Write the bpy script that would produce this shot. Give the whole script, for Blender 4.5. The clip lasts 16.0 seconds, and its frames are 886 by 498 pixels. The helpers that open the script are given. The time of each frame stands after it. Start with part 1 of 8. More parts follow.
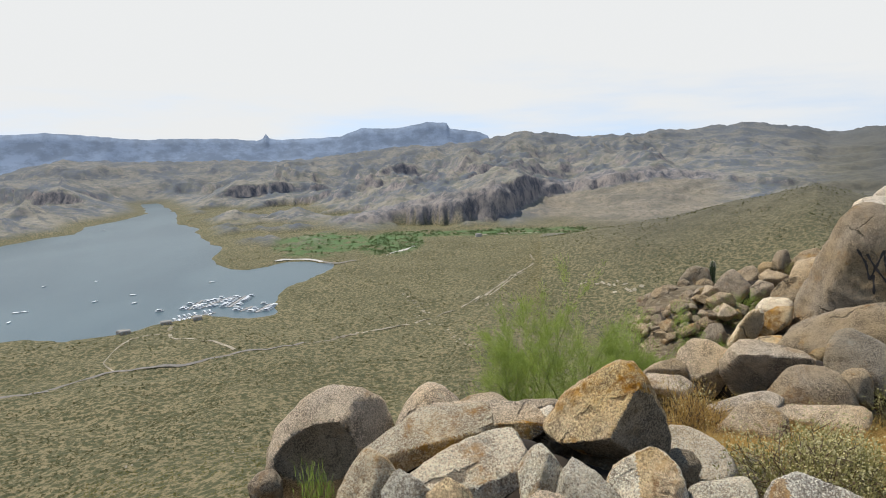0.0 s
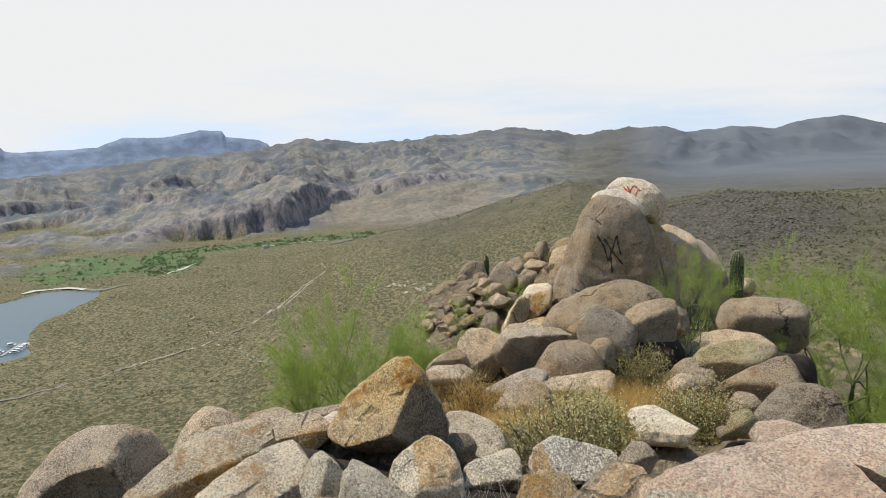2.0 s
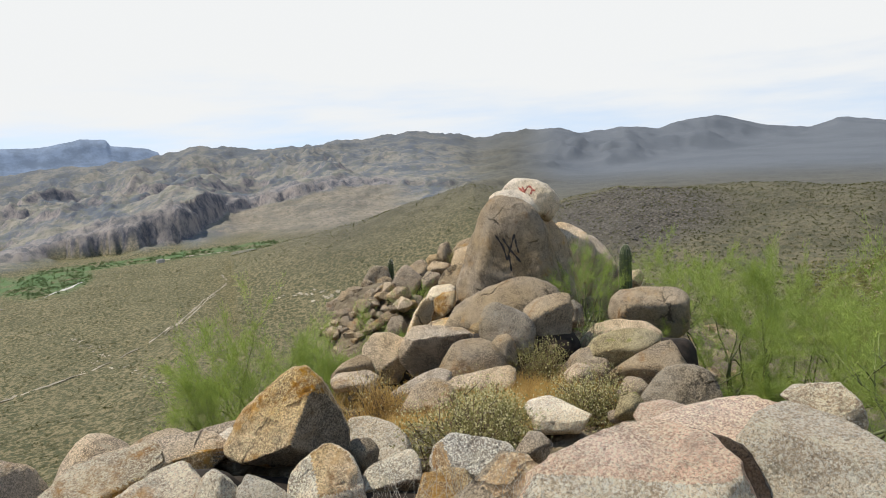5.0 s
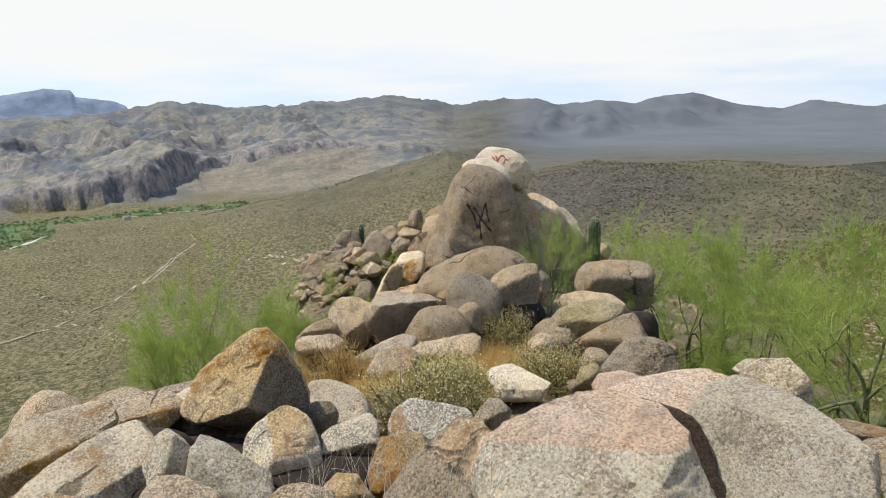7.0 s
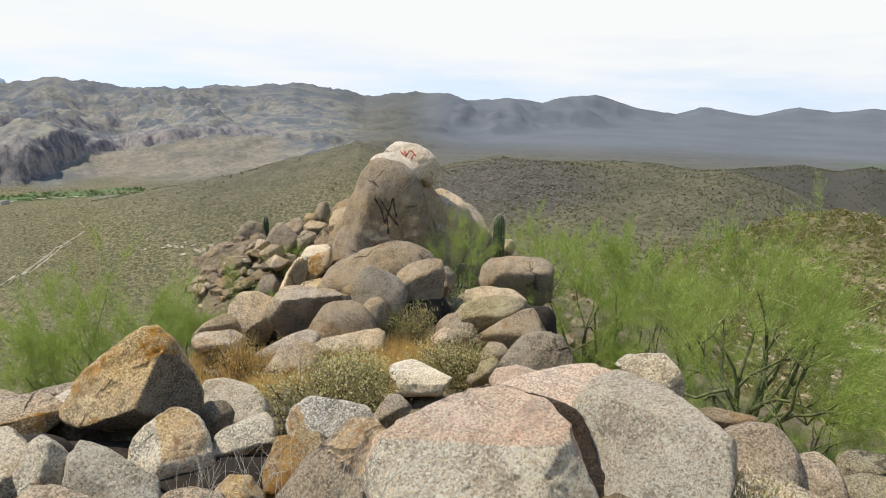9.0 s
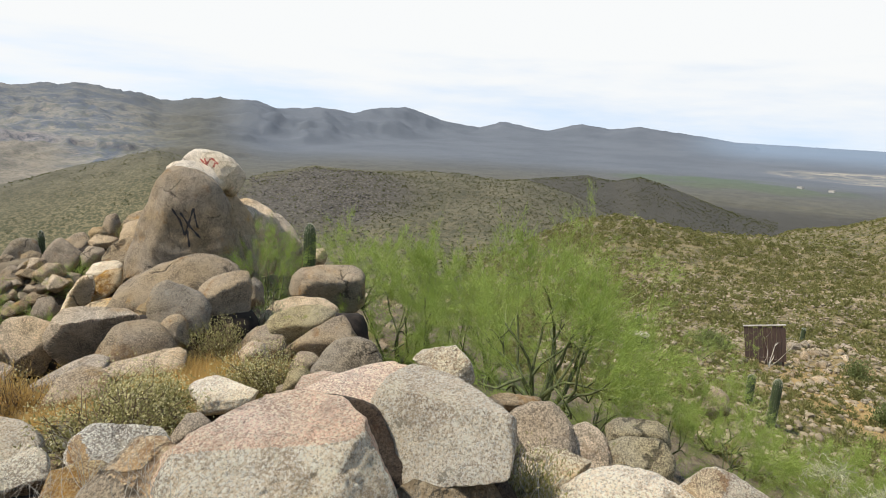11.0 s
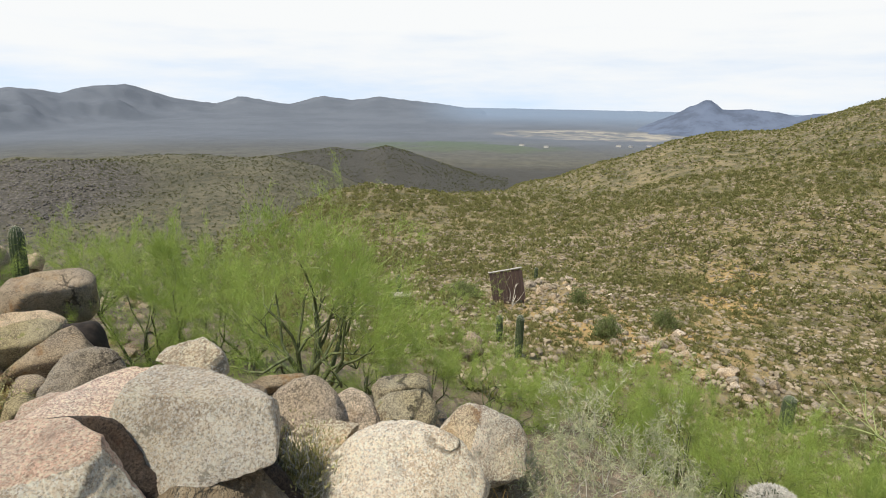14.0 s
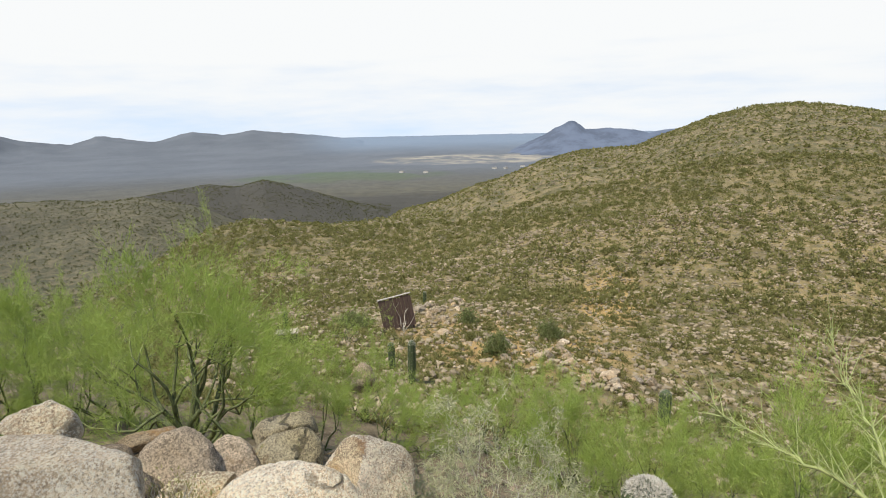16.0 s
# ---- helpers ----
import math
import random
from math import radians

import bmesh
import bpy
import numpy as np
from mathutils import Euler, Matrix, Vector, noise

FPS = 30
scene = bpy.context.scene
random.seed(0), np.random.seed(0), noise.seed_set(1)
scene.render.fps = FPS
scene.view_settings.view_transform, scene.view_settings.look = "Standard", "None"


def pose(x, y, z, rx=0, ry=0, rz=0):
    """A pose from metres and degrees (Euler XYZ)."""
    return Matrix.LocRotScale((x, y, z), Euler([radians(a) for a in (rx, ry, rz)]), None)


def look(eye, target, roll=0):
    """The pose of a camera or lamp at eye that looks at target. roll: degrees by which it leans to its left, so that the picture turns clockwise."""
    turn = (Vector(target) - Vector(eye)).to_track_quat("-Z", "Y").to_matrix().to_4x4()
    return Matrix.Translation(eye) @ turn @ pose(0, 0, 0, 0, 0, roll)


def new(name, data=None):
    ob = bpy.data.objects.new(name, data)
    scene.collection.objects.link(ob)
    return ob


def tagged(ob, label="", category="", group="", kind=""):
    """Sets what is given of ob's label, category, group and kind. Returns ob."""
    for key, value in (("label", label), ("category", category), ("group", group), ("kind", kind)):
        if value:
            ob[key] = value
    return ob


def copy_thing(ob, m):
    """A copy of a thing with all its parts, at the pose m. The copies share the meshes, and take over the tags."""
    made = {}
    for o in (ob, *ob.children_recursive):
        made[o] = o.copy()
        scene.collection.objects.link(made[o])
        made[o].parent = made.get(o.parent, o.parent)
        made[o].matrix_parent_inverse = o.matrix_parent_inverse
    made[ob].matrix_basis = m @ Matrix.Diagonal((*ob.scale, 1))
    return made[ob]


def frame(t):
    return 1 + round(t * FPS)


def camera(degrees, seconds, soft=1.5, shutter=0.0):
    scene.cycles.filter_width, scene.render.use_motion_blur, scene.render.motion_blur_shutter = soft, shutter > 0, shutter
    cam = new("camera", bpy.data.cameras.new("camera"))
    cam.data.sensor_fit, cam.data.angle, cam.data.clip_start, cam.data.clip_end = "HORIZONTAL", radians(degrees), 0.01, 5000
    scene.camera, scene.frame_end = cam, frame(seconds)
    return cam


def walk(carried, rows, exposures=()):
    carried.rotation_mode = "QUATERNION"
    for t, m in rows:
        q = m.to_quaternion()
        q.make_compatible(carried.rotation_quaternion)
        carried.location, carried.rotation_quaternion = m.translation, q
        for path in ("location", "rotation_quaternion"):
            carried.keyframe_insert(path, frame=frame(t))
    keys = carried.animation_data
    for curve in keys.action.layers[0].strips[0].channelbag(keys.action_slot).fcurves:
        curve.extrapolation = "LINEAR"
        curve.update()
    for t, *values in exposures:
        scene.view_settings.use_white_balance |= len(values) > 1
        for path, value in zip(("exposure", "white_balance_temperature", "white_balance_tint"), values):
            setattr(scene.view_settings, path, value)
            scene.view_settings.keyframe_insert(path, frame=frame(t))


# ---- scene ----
cam = camera(70.58, 16.0, 1.0)
EYE = 1.6
# seconds, eye (from the first eye), yaw, pitch, roll
PATH = [
    (0.0, 0.000, 0.000, 0.000, 0.00, -9.54, -1.46),
    (0.5, 0.044, -0.009, 0.004, -2.57, -9.59, -1.93),
    (1.0, 0.084, -0.013, -0.003, -7.55, -9.64, -2.73),
    (1.5, 0.116, -0.017, -0.011, -13.43, -9.66, -2.92),
    (2.0, 0.131, -0.035, -0.011, -19.28, -9.59, -2.57),
    (2.5, 0.145, -0.042, -0.012, -23.09, -9.27, -1.85),
    (3.0, 0.173, -0.048, -0.015, -25.35, -9.81, -2.74),
    (3.2, 0.182, -0.068, -0.018, -25.95, -9.63, -3.59),
    (5.3, 0.209, -0.118, -0.012, -28.15, -9.81, -3.62),
    (5.5, 0.212, -0.124, -0.019, -28.38, -10.44, -3.51),
    (6.0, 0.213, -0.120, -0.014, -29.77, -12.78, -2.44),
    (6.5, 0.243, -0.112, -0.015, -29.96, -13.18, -1.71),
    (7.0, 0.265, -0.101, -0.030, -30.32, -12.76, -1.18),
    (7.5, 0.267, -0.132, 0.004, -31.32, -12.33, -0.91),
    (8.0, 0.265, -0.140, 0.003, -33.19, -12.59, 0.36),
    (8.2, 0.279, -0.134, 0.010, -33.93, -13.10, 0.56),
    (10.5, 0.301, -0.262, 0.007, -51.45, -11.50, 3.27),
    (11.0, 0.298, -0.298, 0.004, -55.82, -11.78, 3.28),
    (11.5, 0.309, -0.314, 0.004, -61.53, -11.97, 3.08),
    (12.0, 0.310, -0.332, 0.007, -65.79, -11.51, 2.25),
    (12.5, 0.319, -0.342, 0.000, -69.74, -11.58, 1.74),
    (13.0, 0.328, -0.353, -0.001, -73.05, -12.54, 1.74),
    (13.5, 0.331, -0.360, -0.005, -75.24, -13.05, 2.09),
    (14.0, 0.336, -0.372, -0.001, -78.20, -13.37, 1.11),
    (14.5, 0.330, -0.378, -0.006, -80.54, -12.66, -0.01),
    (15.0, 0.312, -0.421, 0.002, -83.04, -11.46, -0.62),
    (15.5, 0.312, -0.452, 0.003, -86.03, -10.82, -1.10),
    (16.0, 0.325, -0.483, 0.002, -88.69, -10.90, -1.29),
]
walk(cam, [(t, pose(x, y, EYE + z, 90 + pitch, 0, yaw) @ pose(0, 0, 0, 0, 0, roll)) for t, x, y, z, yaw, pitch, roll in PATH],
     exposures=[(0.0, 0.11), (3.0, 0.17), (5.5, 0.21), (7.0, 0.28), (10.5, 0.29), (16.0, 0.29)])

# ---------------------------------------------------------------- sky and sun
SUN_AZ, SUN_EL = 46.0, 61.0          # degrees left of +y, degrees up
world = bpy.data.worlds.new("sky")
scene.world = world
world.use_nodes = True
wn, wl = world.node_tree.nodes, world.node_tree.links
wn.clear()
w_out = wn.new("ShaderNodeOutputWorld")
w_bg = wn.new("ShaderNodeBackground")
w_sky = wn.new("ShaderNodeTexSky")
w_sky.sky_type = "NISHITA"
w_sky.sun_disc = False
w_sky.sun_elevation = radians(SUN_EL)
w_sky.sun_rotation = radians(-SUN_AZ)
w_sky.air_density, w_sky.dust_density, w_sky.altitude = 1.0, 0.2, 800
w_dim = wn.new("ShaderNodeVectorMath")
w_dim.operation = "MULTIPLY"
w_dim.inputs[1].default_value = (0.205, 0.235, 0.225)
wl.new(w_sky.outputs[0], w_dim.inputs[0])
w_dir = wn.new("ShaderNodeTexCoord")
w_lift = wn.new("ShaderNodeVectorMath")          # the gaps show the sky's blue from higher up
w_lift.operation = "ADD"
w_lift.inputs[1].default_value = (0, 0, 0.32)
wl.new(w_dir.outputs["Generated"], w_lift.inputs[0])
wl.new(w_lift.outputs[0], w_sky.inputs["Vector"])
# thin high cloud: stretched towards the horizon, with thin blue gaps low down
w_co = wn.new("ShaderNodeTexCoord")
w_sep = wn.new("ShaderNodeSeparateXYZ")
wl.new(w_co.outputs["Generated"], w_sep.inputs[0])
w_map = wn.new("ShaderNodeMapping")
w_map.inputs["Scale"].default_value = (1.3, 1.3, 9.0)
wl.new(w_co.outputs["Generated"], w_map.inputs[0])
w_noise = wn.new("ShaderNodeTexNoise")
w_noise.inputs["Scale"].default_value = 2.2
w_noise.inputs["Detail"].default_value = 7
w_noise.inputs["Roughness"].default_value = 0.55
wl.new(w_map.outputs[0], w_noise.inputs["Vector"])
w_up = wn.new("ShaderNodeMapRange")
w_up.inputs["From Min"].default_value, w_up.inputs["From Max"].default_value = 0.0, 0.16
w_up.inputs["To Min"].default_value, w_up.inputs["To Max"].default_value = 0.16, 0.66
wl.new(w_sep.outputs["Z"], w_up.inputs["Value"])
w_sum = wn.new("ShaderNodeMath")
w_sum.operation = "ADD"
wl.new(w_noise.outputs["Fac"], w_sum.inputs[0])
wl.new(w_up.outputs[0], w_sum.inputs[1])
w_mask = wn.new("ShaderNodeMapRange")
w_mask.interpolation_type = "SMOOTHSTEP"
w_mask.inputs["From Min"].default_value, w_mask.inputs["From Max"].default_value = 0.45, 0.95
w_mask.inputs["To Min"].default_value = 0.50
wl.new(w_sum.outputs[0], w_mask.inputs["Value"])
w_cloud = wn.new("ShaderNodeMix")
w_cloud.data_type = "RGBA"
w_cloud.inputs["B"].default_value = (0.815, 0.828, 0.832, 1)
wl.new(w_dim.outputs[0], w_cloud.inputs["A"])
w_thin = wn.new("ShaderNodeMapRange")            # the cloud thins out overhead
w_thin.interpolation_type = "SMOOTHSTEP"
w_thin.inputs["From Min"].default_value, w_thin.inputs["From Max"].default_value = 0.24, 0.48
w_thin.inputs["To Min"].default_value, w_thin.inputs["To Max"].default_value = 1.0, 0.13
wl.new(w_sep.outputs["Z"], w_thin.inputs["Value"])
w_veil = wn.new("ShaderNodeMath")
w_veil.operation = "MULTIPLY"
wl.new(w_mask.outputs[0], w_veil.inputs[0])
wl.new(w_thin.outputs[0], w_veil.inputs[1])
wl.new(w_veil.outputs[0], w_cloud.inputs["Factor"])
wl.new(w_cloud.outputs["Result"], w_bg.inputs["Color"])
w_bg.inputs["Strength"].default_value = 0.95
wl.new(w_bg.outputs[0], w_out.inputs[0])

sun_data = bpy.data.lights.new("sun", "SUN")
sun_data.energy, sun_data.angle, sun_data.color = 5.0, radians(1.0), (1.0, 0.94, 0.83)
sun = new("sun", sun_data)
sun.matrix_world = look((0, 0, 0), (math.sin(radians(SUN_AZ)) * math.cos(radians(SUN_EL)), -math.cos(radians(SUN_AZ)) * math.cos(radians(SUN_EL)), -math.sin(radians(SUN_EL))))
sun.location = (0, 0, 60)

# ---------------------------------------------------------------- materials
class Mat:
    """A small builder for node materials."""

    def __init__(self, name, rough=0.9):
        self.m = bpy.data.materials.new(name)
        self.m.use_nodes = True
        self.n, self.l = self.m.node_tree.nodes, self.m.node_tree.links
        self.bsdf = self.n["Principled BSDF"]
        self.bsdf.inputs["Roughness"].default_value = rough
        self.bsdf.inputs["Specular IOR Level"].default_value = 0.25
        self.co = self.n.new("ShaderNodeTexCoord").outputs["Object"]

    def set(self, sock, v):
        if isinstance(v, bpy.types.NodeSocket):
            self.l.new(v, sock)
        elif isinstance(v, (tuple, list)) and len(v) == 3 and sock.type == "RGBA":
            sock.default_value = (*v, 1)
        else:
            sock.default_value = v

    def noise(self, scale, detail=4, rough=0.55, stretch=None, seed=0.0, distort=0.0):
        n = self.n.new("ShaderNodeTexNoise")
        n.inputs["Scale"].default_value, n.inputs["Detail"].default_value = scale, detail
        n.inputs["Roughness"].default_value, n.inputs["Distortion"].default_value = rough, distort
        mp = self.n.new("ShaderNodeMapping")
        mp.inputs["Location"].default_value = (seed, seed * 0.7, seed * 1.3)
        if stretch:
            mp.inputs["Scale"].default_value = stretch
        self.l.new(self.co, mp.inputs[0])
        self.l.new(mp.outputs[0], n.inputs["Vector"])
        return n.outputs["Fac"]

    def voronoi(self, scale, feature="F1", out="Distance", rand=1.0):
        n = self.n.new("ShaderNodeTexVoronoi")
        n.feature = feature
        n.inputs["Scale"].default_value, n.inputs["Randomness"].default_value = scale, rand
        self.l.new(self.co, n.inputs["Vector"])
        return n.outputs[out]

    def ramp(self, v, lo, hi, a=0.0, b=1.0):
        n = self.n.new("ShaderNodeMapRange")
        n.interpolation_type = "SMOOTHSTEP"
        self.set(n.inputs["Value"], v)
        for key, x in (("From Min", lo), ("From Max", hi), ("To Min", a), ("To Max", b)):
            n.inputs[key].default_value = x
        return n.outputs[0]

    def mix(self, fac, a, b, kind="MIX"):
        n = self.n.new("ShaderNodeMix")
        n.data_type, n.blend_type = "RGBA", kind
        self.set(n.inputs["Factor"], fac)
        self.set(n.inputs["A"], a)
        self.set(n.inputs["B"], b)
        return n.outputs["Result"]

    def math(self, op, a, b=0.0):
        n = self.n.new("ShaderNodeMath")
        n.operation = op
        self.set(n.inputs[0], a)
        self.set(n.inputs[1], b)
        return n.outputs[0]

    def attr(self, name):
        n = self.n.new("ShaderNodeAttribute")
        n.attribute_name = name
        return n.outputs["Fac"]

    def random(self):
        return self.n.new("ShaderNodeObjectInfo").outputs["Random"]

    def island(self):
        return self.n.new("ShaderNodeNewGeometry").outputs["Random Per Island"]

    def normal_z(self):
        g = self.n.new("ShaderNodeNewGeometry")
        s = self.n.new("ShaderNodeSeparateXYZ")
        self.l.new(g.outputs["Normal"], s.inputs[0])
        return s.outputs["Z"]

    def color(self, v):
        self.set(self.bsdf.inputs["Base Color"], v)
        return self

    def bump(self, h, strength=0.4, dist=0.01):
        n = self.n.new("ShaderNodeBump")
        n.inputs["Strength"].default_value, n.inputs["Distance"].default_value = strength, dist
        self.l.new(h, n.inputs["Height"])
        self.l.new(n.outputs[0], self.bsdf.inputs["Normal"])
        return self


def lighter(c, k, top=0.90):
    """A colour k times as light that pales towards white."""
    keep = min(k, top / max(c))
    return tuple(0.35 * v * keep + 0.65 * min(v * k, top) for v in c)


def granite(name, pale, dark, stain, stain_amount=0.5, lichen=(0.30, 0.30, 0.16), lichen_amount=0.3, grain=125):
    """Coarse desert granite: crystals, broad tone, dark crust, iron stain, lichen and hairline joints."""
    m = Mat(name, 0.88)
    shift = m.n.new("ShaderNodeVectorMath")          # no two boulders show the same marks
    shift.operation = "MULTIPLY_ADD"
    m.l.new(m.random(), shift.inputs[0])
    shift.inputs[1].default_value = (31.0, 17.0, 23.0)
    m.l.new(m.co, shift.inputs[2])
    m.co = shift.outputs[0]
    tone = m.ramp(m.noise(2.6, 10, 0.74, seed=3.1, distort=0.4), 0.38, 0.61)
    base = m.mix(tone, dark, pale)
    # crystals: dark mica, pale feldspar
    cell = m.n.new("ShaderNodeSeparateColor")
    m.l.new(m.voronoi(grain, out="Color"), cell.inputs[0])
    base = m.mix(m.ramp(cell.outputs[0], 0.80, 0.93, 0, 0.36), base, (0.075, 0.062, 0.052))
    base = m.mix(m.ramp(cell.outputs[1], 0.64, 0.82, 0, 0.65), base, lighter(pale, 1.6))
    # weathering at every size, from hand-wide blotches to grit
    speck = m.noise(75, 6, 0.78, seed=44, distort=0.3)
    base = m.mix(m.ramp(speck, 0.475, 0.40, 0.0, 0.60), base, tuple(c * 0.36 for c in dark))
    base = m.mix(m.ramp(speck, 0.505, 0.58, 0.0, 0.80), base, lighter(pale, 1.5))
    blotch = m.noise(7.5, 10, 0.78, seed=64, distort=0.5)
    base = m.mix(m.ramp(blotch, 0.47, 0.39, 0.0, 0.30), base, tuple(c * 0.6 for c in dark))
    base = m.mix(m.ramp(blotch, 0.53, 0.62, 0.0, 0.30), base, lighter(pale, 1.3))
    crust = m.math("MULTIPLY", m.ramp(m.noise(8.5, 9, 0.8, seed=71, distort=0.6), 0.53, 0.60), m.ramp(m.noise(1.7, 4, 0.6, seed=77), 0.44, 0.62))
    base = m.mix(m.math("MULTIPLY", crust, 0.34), base, (0.085, 0.070, 0.058))
    st = m.ramp(m.noise(1.9, 7, 0.7, seed=17.0, distort=0.7), 0.62 - 0.3 * stain_amount, 0.74 - 0.24 * stain_amount)
    st = m.math("MULTIPLY", st, m.ramp(m.noise(14, 7, 0.75, seed=5), 0.38, 0.56))
    base = m.mix(m.math("MULTIPLY", st, 0.85), base, m.mix(m.ramp(m.noise(6, 6, 0.7, seed=2), 0.38, 0.62), stain, (stain[0] * 0.45, stain[1] * 0.36, stain[2] * 0.33)))
    li = m.ramp(m.noise(6.5, 9, 0.8, seed=31.0), 0.645 - 0.13 * lichen_amount, 0.68 - 0.12 * lichen_amount)
    base = m.mix(m.math("MULTIPLY", li, 0.75), base, lichen)
    # hairline joints that run over the faces and die out
    wob = m.n.new("ShaderNodeTexNoise")
    wob.inputs["Scale"].default_value, wob.inputs["Detail"].default_value = 3.0, 8
    m.l.new(m.co, wob.inputs["Vector"])
    warp = m.n.new("ShaderNodeVectorMath")
    warp.operation = "MULTIPLY_ADD"
    warp.inputs[1].default_value = (0.5, 0.5, 0.5)
    m.l.new(wob.outputs["Color"], warp.inputs[0])
    m.l.new(m.co, warp.inputs[2])
    edge = m.n.new("ShaderNodeTexVoronoi")
    edge.feature = "DISTANCE_TO_EDGE"
    edge.inputs["Scale"].default_value = 1.05
    m.l.new(warp.outputs[0], edge.inputs["Vector"])
    joint = m.math("MULTIPLY", m.ramp(edge.outputs["Distance"], 0.022, 0.004), m.ramp(m.noise(1.6, 3, seed=52), 0.53, 0.60))
    base = m.mix(m.math("MULTIPLY", joint, 0.7), base, tuple(c * 0.25 for c in dark))
    tint = m.n.new("ShaderNodeHueSaturation")
    m.set(tint.inputs["Value"], m.ramp(m.random(), 0, 1, 0.84, 1.14))
    m.set(tint.inputs["Saturation"], m.ramp(m.noise(0.9, 2, seed=40), 0.3, 0.7, 0.85, 1.2))
    m.l.new(base, tint.inputs["Color"])
    m.color(tint.outputs[0])
    h = m.math("ADD", m.math("MULTIPLY", m.noise(7, 9, 0.76, seed=12), 1.6), m.math("MULTIPLY", speck, 1.0))
    h = m.math("SUBTRACT", m.math("ADD", h, m.math("MULTIPLY", cell.outputs[2], 0.15)), m.math("MULTIPLY", joint, 1.2))
    m.bump(h, 1.0, 0.032)
    return m.m


ROCK = granite("weathered tan granite", (0.362, 0.278, 0.182), (0.140, 0.106, 0.070), (0.400, 0.239, 0.095), 0.3, (0.389, 0.333, 0.209), 0.3)
ROCK_ORANGE = granite("iron stained granite", (0.720, 0.505, 0.285), (0.330, 0.225, 0.132), (0.540, 0.286, 0.071), 0.72, (0.400, 0.285, 0.120), 0.25)
ROCK_RUST = granite("rust edged tan granite", (0.860, 0.662, 0.446), (0.420, 0.312, 0.214), (0.530, 0.272, 0.075), 0.46, (0.475, 0.406, 0.275), 0.35)
ROCK_GREY = granite("grey speckled granite", (0.800, 0.668, 0.496), (0.310, 0.252, 0.190), (0.432, 0.250, 0.095), 0.28, (0.475, 0.416, 0.304), 0.55)
ROCK_PINK = granite("pink granite slab", (0.860, 0.565, 0.400), (0.600, 0.388, 0.270), (0.560, 0.420, 0.320), 0.3, (0.620, 0.500, 0.400), 0.35)
ROCK_SLAB = granite("pale broken granite", (0.880, 0.735, 0.525), (0.520, 0.402, 0.278), (0.454, 0.333, 0.199), 0.2, (0.281, 0.239, 0.171), 0.55)
ROCK_WHITE = granite("pale pinkish granite top", (0.880, 0.715, 0.505), (0.640, 0.490, 0.335), (0.605, 0.478, 0.332), 0.4, (0.648, 0.562, 0.427), 0.4)
ROCK_PALE = granite("pale bleached granite", (0.545, 0.426, 0.292), (0.235, 0.180, 0.122), (0.454, 0.302, 0.142), 0.3, (0.518, 0.437, 0.314), 0.35)
ROCK_CAP = granite("white-stained granite", (0.580, 0.488, 0.372), (0.320, 0.262, 0.190), (0.454, 0.208, 0.133), 0.15, (0.756, 0.686, 0.551), 0.6)
ROCK_BROWN = granite("brown weathered granite", (0.358, 0.271, 0.167), (0.173, 0.128, 0.078), (0.410, 0.250, 0.104), 0.35, (0.410, 0.333, 0.228), 0.35)
ROCK_MOSS = granite("lichen grown granite", (0.383, 0.317, 0.188), (0.184, 0.147, 0.088), (0.356, 0.229, 0.095), 0.15, (0.238, 0.234, 0.071), 0.55)

# for dark boulders, and for shade put into faces turned from the sun
ROCK_DARK = granite("dark granite and shaded faces", (0.285, 0.235, 0.170), (0.112, 0.090, 0.064), (0.30, 0.19, 0.09), 0.25, (0.36, 0.32, 0.25), 0.45)


def plain(name, col, rough=0.8, var=0.25, scale=8.0, metal=0.0):
    m = Mat(name, rough)
    m.bsdf.inputs["Metallic"].default_value = metal
    dark = tuple(c * (1 - var) for c in col)
    m.color(m.mix(m.ramp(m.noise(scale, 4), 0.3, 0.7), dark, col))
    return m.m


# near-black colour that stands for deep shade between the rocks
GAP_SHADE = plain("shade fill in the gaps of the rocks", (0.034, 0.025, 0.018), 0.95, 0.6, 9.0)
# brown stain and the deep shade of the crack, both in one colour
CRACK = granite("stained and shaded crack wall", (0.085, 0.062, 0.044), (0.040, 0.029, 0.021), (0.12, 0.07, 0.04), 0.3, (0.09, 0.07, 0.05), 0.3)


def leafy(name, a, b, c=None):
    """Foliage that varies from leaf to leaf."""
    m = Mat(name, 0.7)
    col = m.mix(m.island(), a, b)
    if c:
        col = m.mix(m.ramp(m.noise(1.1, 3, seed=4), 0.4, 0.65), col, c)
    m.color(col)
    m.bsdf.inputs["Transmission Weight"].default_value = 0.0
    tr = m.n.new("ShaderNodeBsdfTranslucent")
    m.l.new(col, tr.inputs["Color"])
    mx = m.n.new("ShaderNodeMixShader")
    mx.inputs[0].default_value = 0.45
    out = m.n["Material Output"]
    m.l.new(m.bsdf.outputs[0], mx.inputs[1])
    m.l.new(tr.outputs[0], mx.inputs[2])
    m.l.new(mx.outputs[0], out.inputs["Surface"])
    return m.m

# ---------------------------------------------------------------- land
def hash2(ix, iy, seed):
    h = (ix * 374761393 + iy * 668265263 + seed * 974634777) & 0xFFFFFFFF
    h = ((h ^ (h >> 13)) * 1274126177) & 0xFFFFFFFF
    return (h ^ (h >> 16)) & 0xFFFFFFFF


